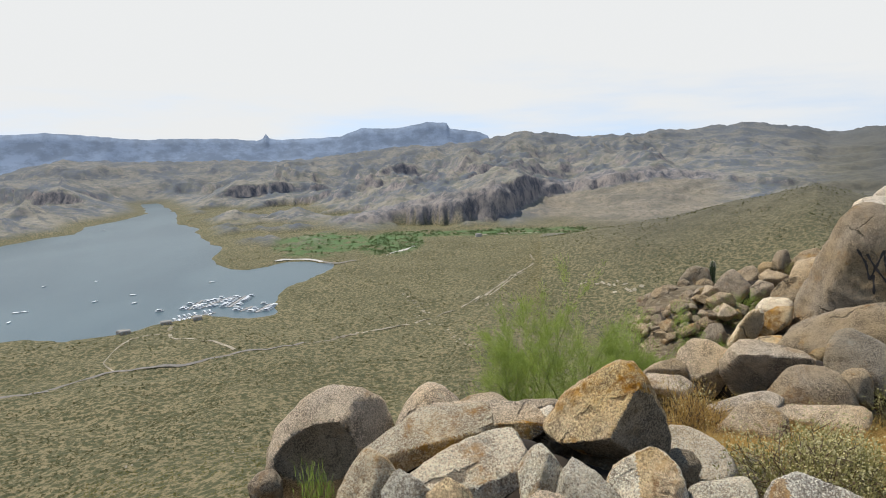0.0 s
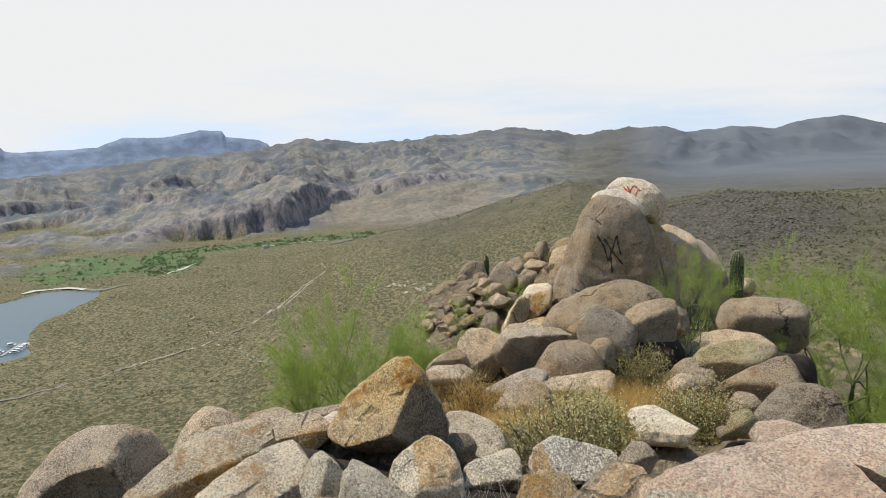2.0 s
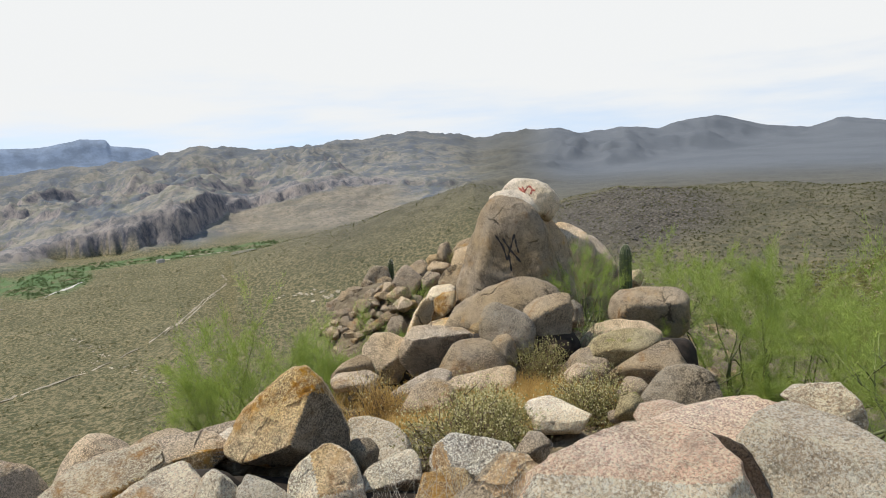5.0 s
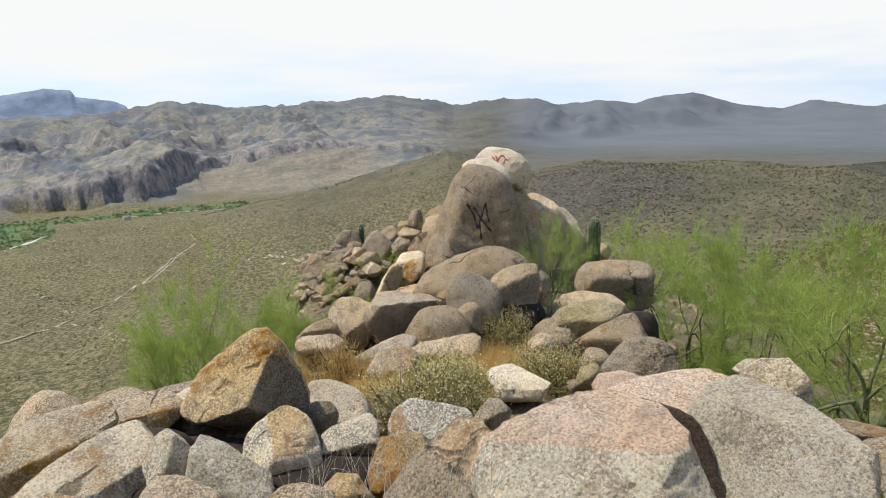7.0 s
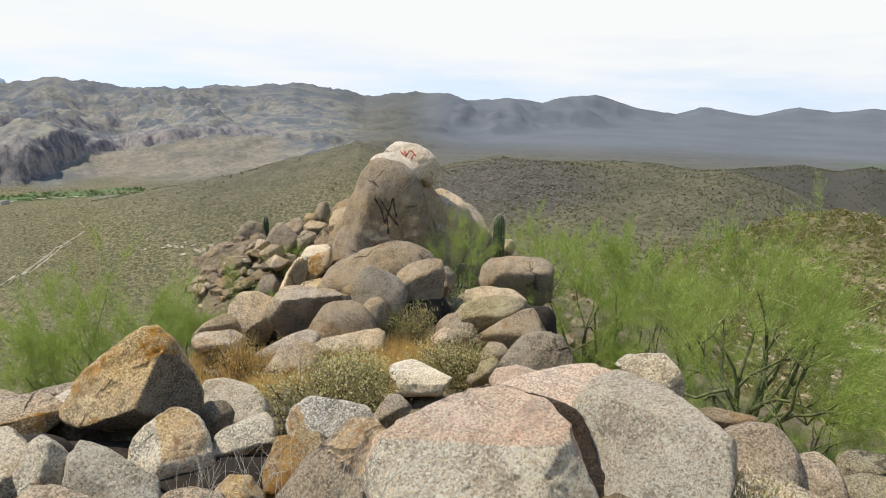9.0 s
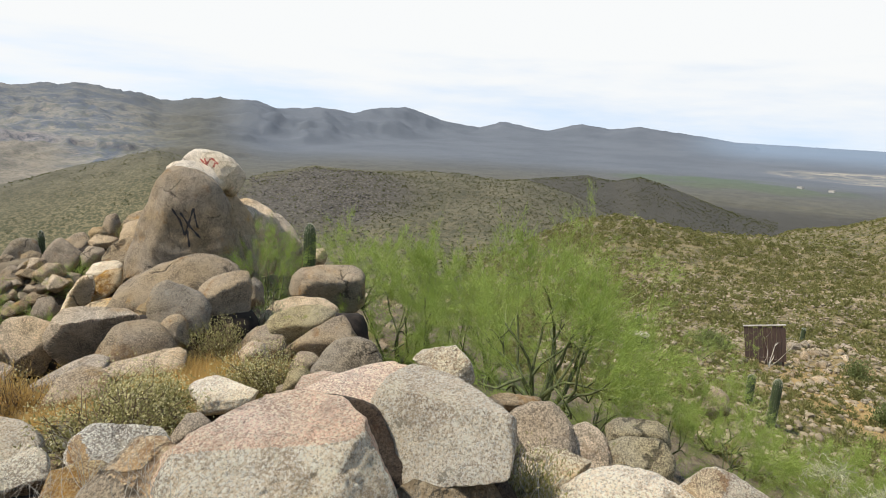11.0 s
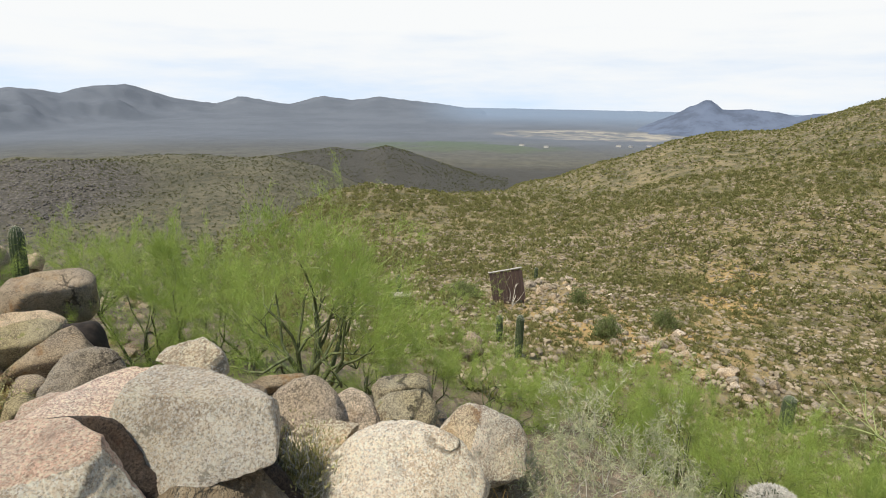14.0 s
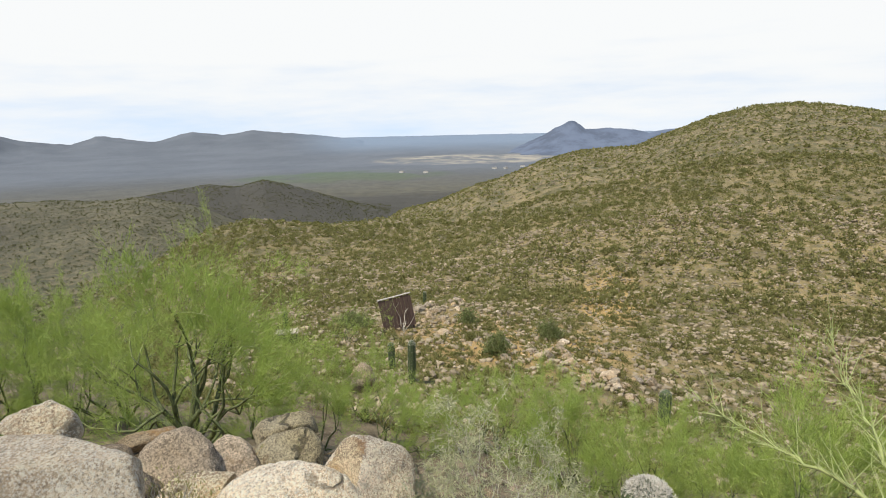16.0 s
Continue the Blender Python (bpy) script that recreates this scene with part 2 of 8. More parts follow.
def gnoise(x, y, seed=0):
    """Gradient noise, about -0.7 to 0.7."""
    ix, iy = np.floor(x).astype(np.int64), np.floor(y).astype(np.int64)
    fx, fy = x - ix, y - iy
    u, v = fx * fx * fx * (fx * (fx * 6 - 15) + 10), fy * fy * fy * (fy * (fy * 6 - 15) + 10)

    def corner(i, j):
        a = hash2(ix + i, iy + j, seed) * (2 * np.pi / 4294967296.0)
        return np.cos(a) * (fx - i) + np.sin(a) * (fy - j)

    a = corner(0, 0) * (1 - u) + corner(1, 0) * u
    b = corner(0, 1) * (1 - u) + corner(1, 1) * u
    return a * (1 - v) + b * v


def fbm(x, y, size, octaves=5, seed=0, gain=0.5):
    s, a, f = 0 * x, 1.0, 1.0 / size
    for k in range(octaves):
        s = s + a * gnoise(x * f + 11.3 * k, y * f - 7.1 * k, seed + k)
        a, f = a * gain, f * 2.03
    return s


def ridged(x, y, size, octaves=5, seed=0):
    s, a, f, w = 0 * x, 0.5, 1.0 / size, 1.0
    for k in range(octaves):
        n = 1 - np.abs(gnoise(x * f + 5.7 * k, y * f + 3.3 * k, seed + k)) * 1.9
        n = np.clip(n, 0, 1) ** 2 * w
        w = np.clip(n * 1.6, 0, 1)
        s, a, f = s + a * n, a * 0.52, f * 2.07
    return s


def step(x, a, b):
    u = np.clip((x - a) / (b - a), 0, 1)
    return u * u * (3 - 2 * u)


LAKE_Z = -165.0
LAKE = [(-520, 440), (-420, 540), (-330, 547), (-290, 570), (-255, 618), (-200, 598), (-168, 612), (-176, 655), (-194, 708), (-176, 776), (-146, 873),
        (-186, 903), (-230, 917), (-272, 857), (-305, 870), (-352, 941), (-376, 1055), (-480, 1219), (-540, 1367), (-605, 1430),
        (-713, 1678), (-905, 2010), (-960, 1990), (-800, 1694), (-790, 1565), (-812, 1409), (-769, 1294), (-806, 1223), (-818, 1142), (-1000, 1000), (-1050, 620)]


def lake_distance(x, y):
    """Metres to the shore: negative on the water."""
    d2, inside = np.full(x.shape, 1e12), np.zeros(x.shape, bool)
    pts = np.array(LAKE, float)
    for (ax, ay), (bx, by) in zip(pts, np.roll(pts, -1, 0)):
        ex, ey = bx - ax, by - ay
        t = np.clip(((x - ax) * ex + (y - ay) * ey) / (ex * ex + ey * ey), 0, 1)
        d2 = np.minimum(d2, (x - ax - t * ex) ** 2 + (y - ay - t * ey) ** 2)
        cross = (ay > y) != (by > y)
        inside ^= cross & (x < ax + (y - ay) / (ey if ey else 1e-9) * ex)
    d = np.sqrt(d2)
    return np.where(inside, -d, d)


# profiles of the summit that the camera stands on: metres out, metres of height
OUT = [0, 2, 4, 8, 14, 22, 32, 50, 90, 150, 260, 400, 520, 640, 900]
PROFILES = {
    75: [0, -0.2, -1.4, -4.6, -9, -15, -22, -33, -58, -92, -124, -146, -156, -163, -163],
    5: [0, -0.2, -1.1, -4.4, -9, -15, -22, -33, -57, -90, -122, -145, -156, -163, -163],
    -13: [0, -0.1, -0.7, -2.6, -7, -13, -20, -32, -55, -86, -118, -142, -154, -160, -163],
    -19: [0, -0.08, -0.75, -2.1, -3.0, -4.4, -12, -26, -51, -81, -112, -135, -147, -155, -161],
    -26: [0, -0.05, -0.75, -1.8, -2.9, -5, -9, -20, -45, -75, -105, -128, -140, -150, -160],
    -38: [0, 0, -0.75, -1.65, -2.3, -3.6, -7, -16, -32, -45, -58, -72, -90, -110, -140],
    -55: [0, -0.1, -0.8, -2.0, -3.4, -5.4, -8.5, -15, -28, -38, -50, -70, -88, -105, -125],
    -72: [0, -0.2, -0.9, -2.3, -4.4, -6.6, -8.6, -11.5, -17, -30, -52, -75, -90, -105, -120],
    -90: [0, -0.3, -1.3, -3.0, -5.4, -7.4, -9.3, -11.6, -14, -19, -42, -70, -88, -105, -120],
    -112: [0, -0.3, -1.4, -3.3, -6.2, -8.6, -10.3, -10.8, -8, -3, -6, -25, -50, -75, -110],
    -150: [0, -0.3, -1.0, -3, -6, -9, -12, -12, -8, -2, -4, -25, -50, -75, -110],
}


def profile(az, r):
    keys = sorted(PROFILES)
    rows = [np.interp(np.log1p(r), np.log1p(OUT), PROFILES[k]) for k in keys]
    z = rows[0] + 0 * az
    for (a, za), (b, zb) in zip(zip(keys, rows), zip(keys[1:], rows[1:])):
        u = np.clip((az - a) / (b - a), 0, 1)
        u = u * u * (3 - 2 * u)
        z = np.where(az > a, za * (1 - u) + zb * u, z)
    return z


def rise(az, az_list, el_list, dist):
    """The height at which a crest of that angle stands at that distance."""
    return EYE + dist * np.tan(np.radians(np.interp(-az, [-a for a in az_list], el_list, left=-60.0, right=-60.0)))


def crest(r, z, top, dist, inner, outer):
    """Lays a ridge with that crest over the land: a slope of inner metres towards the summit and outer metres behind."""
    u = np.where(r < dist, (dist - r) / inner, (r - dist) / outer)
    w = np.clip(1 - u, 0, 1)
    w = w * w * (3 - 2 * w)
    return np.where(top > z, z + (top - z) * w, z)


def cliff_foot(x, y, az):
    """Distance of the cliffs across the river, and how far they stand back above slopes of scree."""
    back = step(-az, 5, 11)
    return 1270 + 55 * fbm(x, y, 260, 3, 65) + 30 * fbm(x, y, 55, 3, 66) + 285 * back + 150 * step(-az, 14, 24), back


def cliff_country(x, y, r, az, sky, dist, floor):
    """Tilted beds across the river: scree, a band of cliffs, then broken benches up to the skyline."""
    foot, back = cliff_foot(x, y, az)
    low = np.interp(-az, [-14, -7.4, -1.2, 5, 9, 15, 19.3, 24, 32], [-6.9, -6.8, -7.3, -7.0, -4.9, -4.15, -3.3, -3.5, -4.2])
    high = np.interp(-az, [-14, -7.4, -0.6, 7.6, 11.1, 14.5, 19.3, 23, 32], [-6.5, -5.9, -4.6, -3.05, -3.45, -2.65, -2.4, -2.9, -3.6])
    z_foot, z_high = EYE + foot * np.tan(np.radians(low)), EYE + foot * np.tan(np.radians(high))
    start = 1150 - 20 * back
    u = np.clip((r - start) / (foot - start), 0, 1)
    gullies = ridged(x, y, 120, 4, 68) - 0.45
    z = floor + (z_foot - floor) * u ** 1.5 + gullies * 16 * u * (1 - 0.3 * u)
    worn = 14 + 60 * np.clip(fbm(x, y, 150, 3, 70) + 0.1, 0, 1)
    ledge = 0.68 * step(r, foot, foot + worn) + 0.32 * step(r, foot + 30, foot + 70)
    z = z + (z_high - z_foot) * ledge * (1 + 0.45 * fbm(x, y, 110, 5, 69))
    v = np.clip((r - foot - 60) / (dist - foot - 60), 0, 1)
    beds = v * 6.5 + 0.9 * fbm(x, y, 420, 5, 72)
    tread = beds - np.floor(beds)
    v = np.clip(v + (step(tread, 0.62, 0.92) - tread) / 6.5 * 0.8 * np.sin(np.pi * v), 0, 1)
    el = high + (sky - high) * v ** 0.85
    over = np.sqrt(np.clip(4 * v * (1 - v), 0, 1)) * (r > foot + 60) * (1 - 0.75 * step(-az, 17, 26))
    relief = (ridged(x, y, 520, 6, 61) - 0.5) * 92 + (ridged(x + 300, y, 190, 5, 71) - 0.45) * 38 + (ridged(x, y, 64, 4, 73) - 0.45) * 13
    beyond = np.minimum(EYE + r * np.tan(np.radians(el)) + relief * over, EYE + r * np.tan(np.radians(sky)) - 3)
    return np.where(r < foot + 60, z, beyond), foot


SEATS = []          # the boulders' places, their undersides and breadths


def height(x, y, fine=True):
    r = np.hypot(x, y)
    az = np.degrees(np.arctan2(-x, y))
    az = np.where(az > 120, az - 360, az)
    left = step(az, -50, -18)
    floor = left * (LAKE_Z + 2) + (1 - left) * (-122 + 72 * step(r, 2200, 4800))
    body = profile(az, r)
    z = np.where(r < 640, body, body + (floor - body) * step(r, 640, 1000))
    rough = step(r, 25, 120)
    z = z + rough * fbm(x, y, 90, 5, 3) * (3.5 + 5 * step(r, 60, 500)) * (1 - 0.6 * step(r, 900, 1600))
    # olive hill beyond the rocks, rubble hill, low knobs, the slope and hill past the board
    z = crest(r, z, rise(az, [-9, -20, -25.5, -31, -34, -40], [-9.5, -6.95, -5.3, -3.95, -4.7, -8.5], 760) + fbm(x, y, 60, 4, 9) * 4, 760, 330, 420)
    z = crest(r, z, rise(az, [-31, -37.7, -44, -54, -63, -67, -71], [-9, -6.5, -5.0, -5.1, -5.3, -6.2, -8.5], 380) + fbm(x, y, 40, 4, 21) * 3, 380, 190, 260)
    z = crest(r, z, rise(az, [-58, -64, -68.4, -70.9, -72.9, -76, -81, -86], [-5.8, -5.0, -4.3, -4.6, -4.15, -5.0, -6.8, -8], 900) + fbm(x, y, 70, 4, 33) * 3, 900, 300, 300)
    z = crest(r, z, rise(az, [-56, -60, -66, -68.5, -71.7, -75, -79, -85, -88.5, -94, -100, -106], [-20, -14, -9.6, -8.6, -7.9, -8.2, -8.8, -8.8, -8.6, -9.5, -12, -20], 95) + fbm(x, y, 9, 4, 41) * 0.5, 95, 45, 60)
    z = crest(r, z, rise(az, [-82, -85, -88.5, -92, -95, -98, -101.3, -106, -109.2, -112, -115, -118, -121, -124, -132], [-12, -9.2, -8.0, -6.0, -4.9, -3.3, -2.35, -2.0, -0.6, 0.5, 1.2, 1.3, 0.9, 0.4, -1.0],
                          120 + 70 * step(-az, 88, 118)) + fbm(x, y, 12, 4, 47) * 0.5, 120 + 70 * step(-az, 88, 118), 75 + 65 * step(-az, 88, 118), 150)
    # mountains across the lake: cliffed front, middle ridge, skyline
    rug = ridged(x, y, 620, 6, 61)
    rug2 = ridged(x + 300, y, 210, 5, 71)
    rug3 = ridged(x, y - 200, 95, 4, 77)
    sky_az = [60, 40, 35, 31, 26.6, 22.8, 18.7, 15, 11, 7, 3.8, 0, -4.4, -6.9, -9.6, -13.6, -18, -21.8, -25.6, -30, -31.6, -34.4, -38.2, -40.8, -44.7, -47.2, -48.8, -51.8, -55.2, -58.4, -60.3, -64.6, -67.4, -69.9, -72.2, -77.3, -81.6]
    sky_el = [-1, -1, -1.6, -0.6, -0.95, -1.0, -1.0, -1.35, -1.0, -0.6, -0.3, -0.25, 0.2, 0.78, 0.68, 0.25, 0.5, 0.68, 1.0, 0.57, 0.1, 0.4, 0.65, 0.0, 0.3, 0.0, 0.5, 0.82, -0.2, -0.7, 0.0, -0.62, 0.18, -0.15, 0.2, -0.3, -0.85]
    dist = 2750 + 300 * step(-az, 5, 40) + 1050 * step(-az, 38, 62)
    top = rise(az, sky_az, sky_el, dist) + fbm(x, y, 130, 4, 81) * 11 + np.abs(fbm(x, y, 70, 3, 83)) * 16 * step(az, -50, -34)
    span = 1450 - 620 * step(-az, 28, 46) - 150 * step(-az, 46, 60)
    u = np.clip((r - (dist - span)) / span, 0, 1)
    lift = 0.62 * u + 0.38 * u * u
    side = 1 - step(-az, 82, 86)
    amp = np.minimum(150, np.maximum(top - floor, 0) * 0.75)
    mount = floor + (top - floor) * lift + ((rug - 0.45) * amp * 1.25 + (rug2 - 0.4) * 46 + (rug3 - 0.4) * 14) * (1 - 0.5 * step(-az, 34, 52) - 0.3 * step(-az, 50, 62)) * np.sin(np.pi * np.clip(u, 0, 1))
    bed = (mount + 30 * fbm(x, y, 400, 3, 88)) / 52
    mount = mount + 30 * (step(bed - np.floor(bed), 0.55, 0.8) - (bed - np.floor(bed))) * np.sin(np.pi * np.clip(u, 0, 1)) * step(az, -48, -30)
    behind = floor + (top - floor) * (1 - step(r, dist, dist + 900))
    mount = np.where(r < dist, mount, behind)
    z = np.where((r > dist - span) & (side > 0), np.maximum(z, z + (mount - z) * side), z)
    cliffs, _ = cliff_country(x, y, r, az, np.interp(-az, [-a for a in sky_az], sky_el), dist, floor)
    w = step(az, -43, -34) * (1 - step(az, 7, 13)) * (r > 1150) * (r < dist)
    z = z * (1 - w) + np.maximum(cliffs, floor) * w
    z = z + step(r, 900, 1050) * (1 - step(r, 1500, 1900)) * step(az, 8, 15) * np.maximum(fbm(x, y, 150, 5, 57) + 0.15, 0) * 34
    z = np.where((r > 1150) & (r < dist) & (side > 0.5) & (az < 36), np.minimum(z, np.maximum(EYE + (top - EYE) * r / dist - 3, floor + 8)), z)
    # low hills on the far shore
    z = crest(r, z, rise(az, [50, 36, 30, 27, 24, 20], [-5, -4.6, -4.2, -4.6, -5.6, -8], 1650) + (rug2 - 0.4) * 50, 1650, 330, 500)
    # shore
    sd = lake_distance(x + 10 * gnoise(x / 45, y / 45, 5), y + 14 * gnoise(x / 45, y / 45, 6))
    bank = LAKE_Z + 0.6 + np.where(sd > 0, 0.16 * sd + 0.0011 * sd * sd, 0.3 * sd)
    near_lake = (r > 480)
    z = np.where(near_lake & (sd < 0), np.maximum(bank, LAKE_Z - 12), z)
    z = np.where(near_lake & (sd >= 0), np.minimum(np.maximum(z, LAKE_Z + 0.8 + np.minimum(sd * 0.03, 2)), np.maximum(bank, LAKE_Z + 0.8)), z)
    # small relief close by
    z = z + 1.15 * np.exp(-((x - 5.63) / 2.6) ** 2 - ((y - 14.88) / 2.8) ** 2) + 0.7 * np.exp(-((x - 6.6) / 2.0) ** 2 - ((y - 13.6) / 2.2) ** 2)
    near = r < 24
    if SEATS and np.any(near):
        px, py, pz = x[near], y[near], z[near]
        for sx, sy, low, broad in SEATS:
            pz = np.maximum(pz, low - 1.2 * np.maximum(np.hypot(px - sx, py - sy) - 0.55 * broad, 0))
        z = z.copy()
        z[near] = pz
    z = z + 0.9 * np.exp(-((x - 39.5) / 4.0) ** 2 - ((y + 0.2) / 2.6) ** 2)
    if fine:
        z = z + (1 - rough) * (fbm(x, y, 1.7, 4, 91) * 0.16 + fbm(x, y, 9, 3, 95) * 0.35 * step(r, 3, 12))
    return z


def on_land(x, y):
    return height(np.asarray(x, float), np.asarray(y, float))


def grove(x, y):
    """How green the river's meadow and its belt of trees are."""
    g = step(-np.hypot((x + 205) / 78, (y - 1062) / 118), -1.15, -0.85)
    g = np.maximum(g, step(-np.hypot((x + 88) / 52, (y - 1050) / 120), -1.2, -0.8))
    belt = np.abs(y - 1150 - 20 * gnoise(x / 60, y / 60, 3))
    return np.maximum(g, step(-belt, -42, -20) * step(x, -130, -80) * step(-x, -300, -220))


def land_mesh():
    fan = np.radians(np.concatenate([np.arange(40, -34, -0.15), np.arange(-34, -128.01, -0.25), np.arange(-131, -319, -3.0)]))
    rad = np.concatenate([[0.0], np.geomspace(0.6, 130, 72), np.geomspace(134, 1130, 82), np.linspace(1138, 2000, 100), np.geomspace(2010, 4900, 76)])
    A, R = np.meshgrid(fan, rad)
    X, Y = -np.sin(A) * R, np.cos(A) * R
    Z = height(X, Y)
    nr, na = X.shape
    co = np.stack([X, Y, Z], -1).reshape(-1, 3).astype(np.float32)
    i, j = np.meshgrid(np.arange(nr - 1), np.arange(na), indexing="ij")
    k = (j + 1) % na
    quads = np.stack([i * na + j, (i + 1) * na + j, (i + 1) * na + k, i * na + k], -1).reshape(-1, 4)
    me = bpy.data.meshes.new("ground")
    me.vertices.add(len(co))
    me.vertices.foreach_set("co", co.ravel())
    me.loops.add(quads.size)
    me.loops.foreach_set("vertex_index", quads.ravel().astype(np.int32))
    me.polygons.add(len(quads))
    me.polygons.foreach_set("loop_start", np.arange(0, quads.size, 4, dtype=np.int32))
    me.polygons.foreach_set("use_smooth", np.ones(len(quads), bool))
    me.update(calc_edges=True)
    # land cover
    az = np.degrees(np.arctan2(-X, Y))
    sd = lake_distance(X, Y)
    green = grove(X, Y) * step(sd, 12, 40)
    foot, back = cliff_foot(X, Y, az)
    cover = {"scree": back * step(R, 1120, 1200) * (1 - step(R, foot - 20, foot + 6)) * step(az, -27, -22),
             "cliff": step(R, foot - 6, foot + 2) * (1 - step(R, foot + 40, foot + 75)) * step(az, -27, -22) * (1 - step(az, 7, 12)),
             "grove": green * (Z < LAKE_Z + 25),
             # dark: the olive hill's tone, and cloud shade put into the right-hand hills
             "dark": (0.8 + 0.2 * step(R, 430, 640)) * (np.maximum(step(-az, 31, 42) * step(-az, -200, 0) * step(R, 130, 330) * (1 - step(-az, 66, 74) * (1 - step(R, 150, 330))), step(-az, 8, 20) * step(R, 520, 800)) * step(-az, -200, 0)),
             # far: grows with distance and drives the haze in the colour
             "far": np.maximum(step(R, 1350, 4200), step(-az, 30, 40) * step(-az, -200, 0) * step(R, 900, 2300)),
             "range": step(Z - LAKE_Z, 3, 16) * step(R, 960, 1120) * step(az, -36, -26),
             "rubble": step(-np.hypot((az + 45) / 9, (R - 330) / 60), -1.2, -0.6),
             "bare": step(-np.hypot((az + 104.5) / 3.5, (R - 46) / 9), -1.2, -0.4) + step(-np.hypot((az + 96) / 13, (R - 31) / 8), -1.2, -0.3),
             "stony": step(-az, 64, 76) * step(-az, -200, 0) * step(R, 12, 20) * (1 - 0.6 * step(R, 55, 110)) * (1 - step(R, 230, 300)),
             "summit": 1 - step(R, 16, 26),
             # knob: the same cloud shade, deeper, coloured onto the low knobs
             "knob": step(R, 600, 700) * (1 - step(R, 1150, 1300)) * step(-az, 52, 60) * step(-az, -200, 0),
             # blue haze of the plain's far edge, as a colour mask
             "plain_haze": step(R, 2700, 3900) * step(-az, 74, 82) * step(-az, -200, 0),
             "field": step(-np.hypot((az + 91) / 8, (R - 2500) / 280), -1.2, -0.8),
             "crop": step(-np.hypot((az + 80) / 9, (R - 1750) / 200), -1.2, -0.8)}
    for name, values in cover.items():
        at = me.attributes.new(name, "FLOAT", "POINT")
        at.data.foreach_set("value", np.clip(values, 0, 1).astype(np.float32).ravel())
    return me


def land_material():
    m = Mat("desert ground", 0.95)
    big = m.ramp(m.noise(0.012, 6, 0.6, seed=2), 0.35, 0.65)
    soil = m.mix(big, (0.134, 0.111, 0.057), (0.188, 0.152, 0.081))
    soil = m.mix(m.ramp(m.noise(1.3, 5, 0.65, seed=9), 0.35, 0.7), soil, (0.214, 0.172, 0.094))
    # scattered low scrub that is too small to stand as clumps
    sc = m.voronoi(0.28)
    scrub = m.math("MULTIPLY", m.ramp(sc, 0.66, 0.42), m.ramp(m.noise(0.35, 5, 0.7, seed=4), 0.36, 0.50))
    leaf = m.mix(m.noise(0.06, 4, seed=7), (0.036, 0.044, 0.018), (0.066, 0.068, 0.029))
    near = m.mix(m.math("MULTIPLY", scrub, 0.9), soil, leaf)
    sc3 = m.math("MULTIPLY", m.ramp(m.voronoi(0.7), 0.60, 0.36), m.ramp(m.noise(0.5, 4, 0.7, seed=14), 0.38, 0.55))
    near = m.mix(m.math("MULTIPLY", sc3, 0.8), near, leaf)
    # darker hills: olive tone, plus cloud shade mixed into the colour
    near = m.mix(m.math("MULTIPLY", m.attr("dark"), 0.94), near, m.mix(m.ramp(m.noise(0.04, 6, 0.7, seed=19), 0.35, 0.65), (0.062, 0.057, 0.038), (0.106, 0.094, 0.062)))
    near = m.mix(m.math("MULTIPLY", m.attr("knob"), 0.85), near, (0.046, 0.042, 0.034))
    dirt = m.mix(m.ramp(m.noise(1.1, 7, 0.7, seed=91), 0.36, 0.64), (0.115, 0.085, 0.050), (0.235, 0.180, 0.112))
    dirt = m.mix(m.ramp(m.noise(9, 6, 0.75, seed=92), 0.50, 0.62, 0, 0.7), dirt, (0.30, 0.245, 0.165))
    near = m.mix(m.attr("summit"), near, dirt)
    # bare rock country of the mountains; haze and blue shadow tones are mixed in
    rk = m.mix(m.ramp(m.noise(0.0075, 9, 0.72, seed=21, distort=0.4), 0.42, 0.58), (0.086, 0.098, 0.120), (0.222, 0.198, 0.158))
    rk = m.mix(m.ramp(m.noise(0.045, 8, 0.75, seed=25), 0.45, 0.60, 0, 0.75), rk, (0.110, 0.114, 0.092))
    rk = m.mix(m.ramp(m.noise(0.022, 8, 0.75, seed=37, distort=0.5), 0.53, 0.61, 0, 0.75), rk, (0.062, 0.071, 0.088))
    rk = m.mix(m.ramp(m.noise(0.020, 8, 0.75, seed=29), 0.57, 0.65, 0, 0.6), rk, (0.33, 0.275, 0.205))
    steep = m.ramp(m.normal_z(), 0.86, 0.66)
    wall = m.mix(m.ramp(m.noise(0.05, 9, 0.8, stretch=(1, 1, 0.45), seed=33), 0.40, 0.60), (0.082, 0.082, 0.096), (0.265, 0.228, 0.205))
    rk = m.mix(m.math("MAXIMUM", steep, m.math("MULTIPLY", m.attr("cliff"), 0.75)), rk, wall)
    scree = m.mix(m.ramp(m.noise(0.02, 6, 0.7, seed=63), 0.38, 0.62), (0.150, 0.130, 0.098), (0.228, 0.188, 0.140))
    scree = m.mix(m.ramp(m.noise(0.11, 5, 0.75, seed=64), 0.46, 0.60, 0, 0.7), scree, (0.098, 0.092, 0.066))
    rk = m.mix(m.math("MULTIPLY", m.attr("scree"), 0.85), rk, scree)
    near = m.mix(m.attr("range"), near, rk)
    near = m.mix(m.math("MULTIPLY", m.attr("grove"), m.ramp(m.noise(0.03, 6, 0.75, seed=13), 0.40, 0.54)), near, m.mix(m.noise(0.08, 3), (0.045, 0.085, 0.03), (0.10, 0.155, 0.055)))
    rub = m.mix(m.ramp(m.voronoi(0.55), 0.15, 0.6), (0.118, 0.102, 0.080), (0.062, 0.054, 0.042))
    near = m.mix(m.attr("rubble"), near, rub)
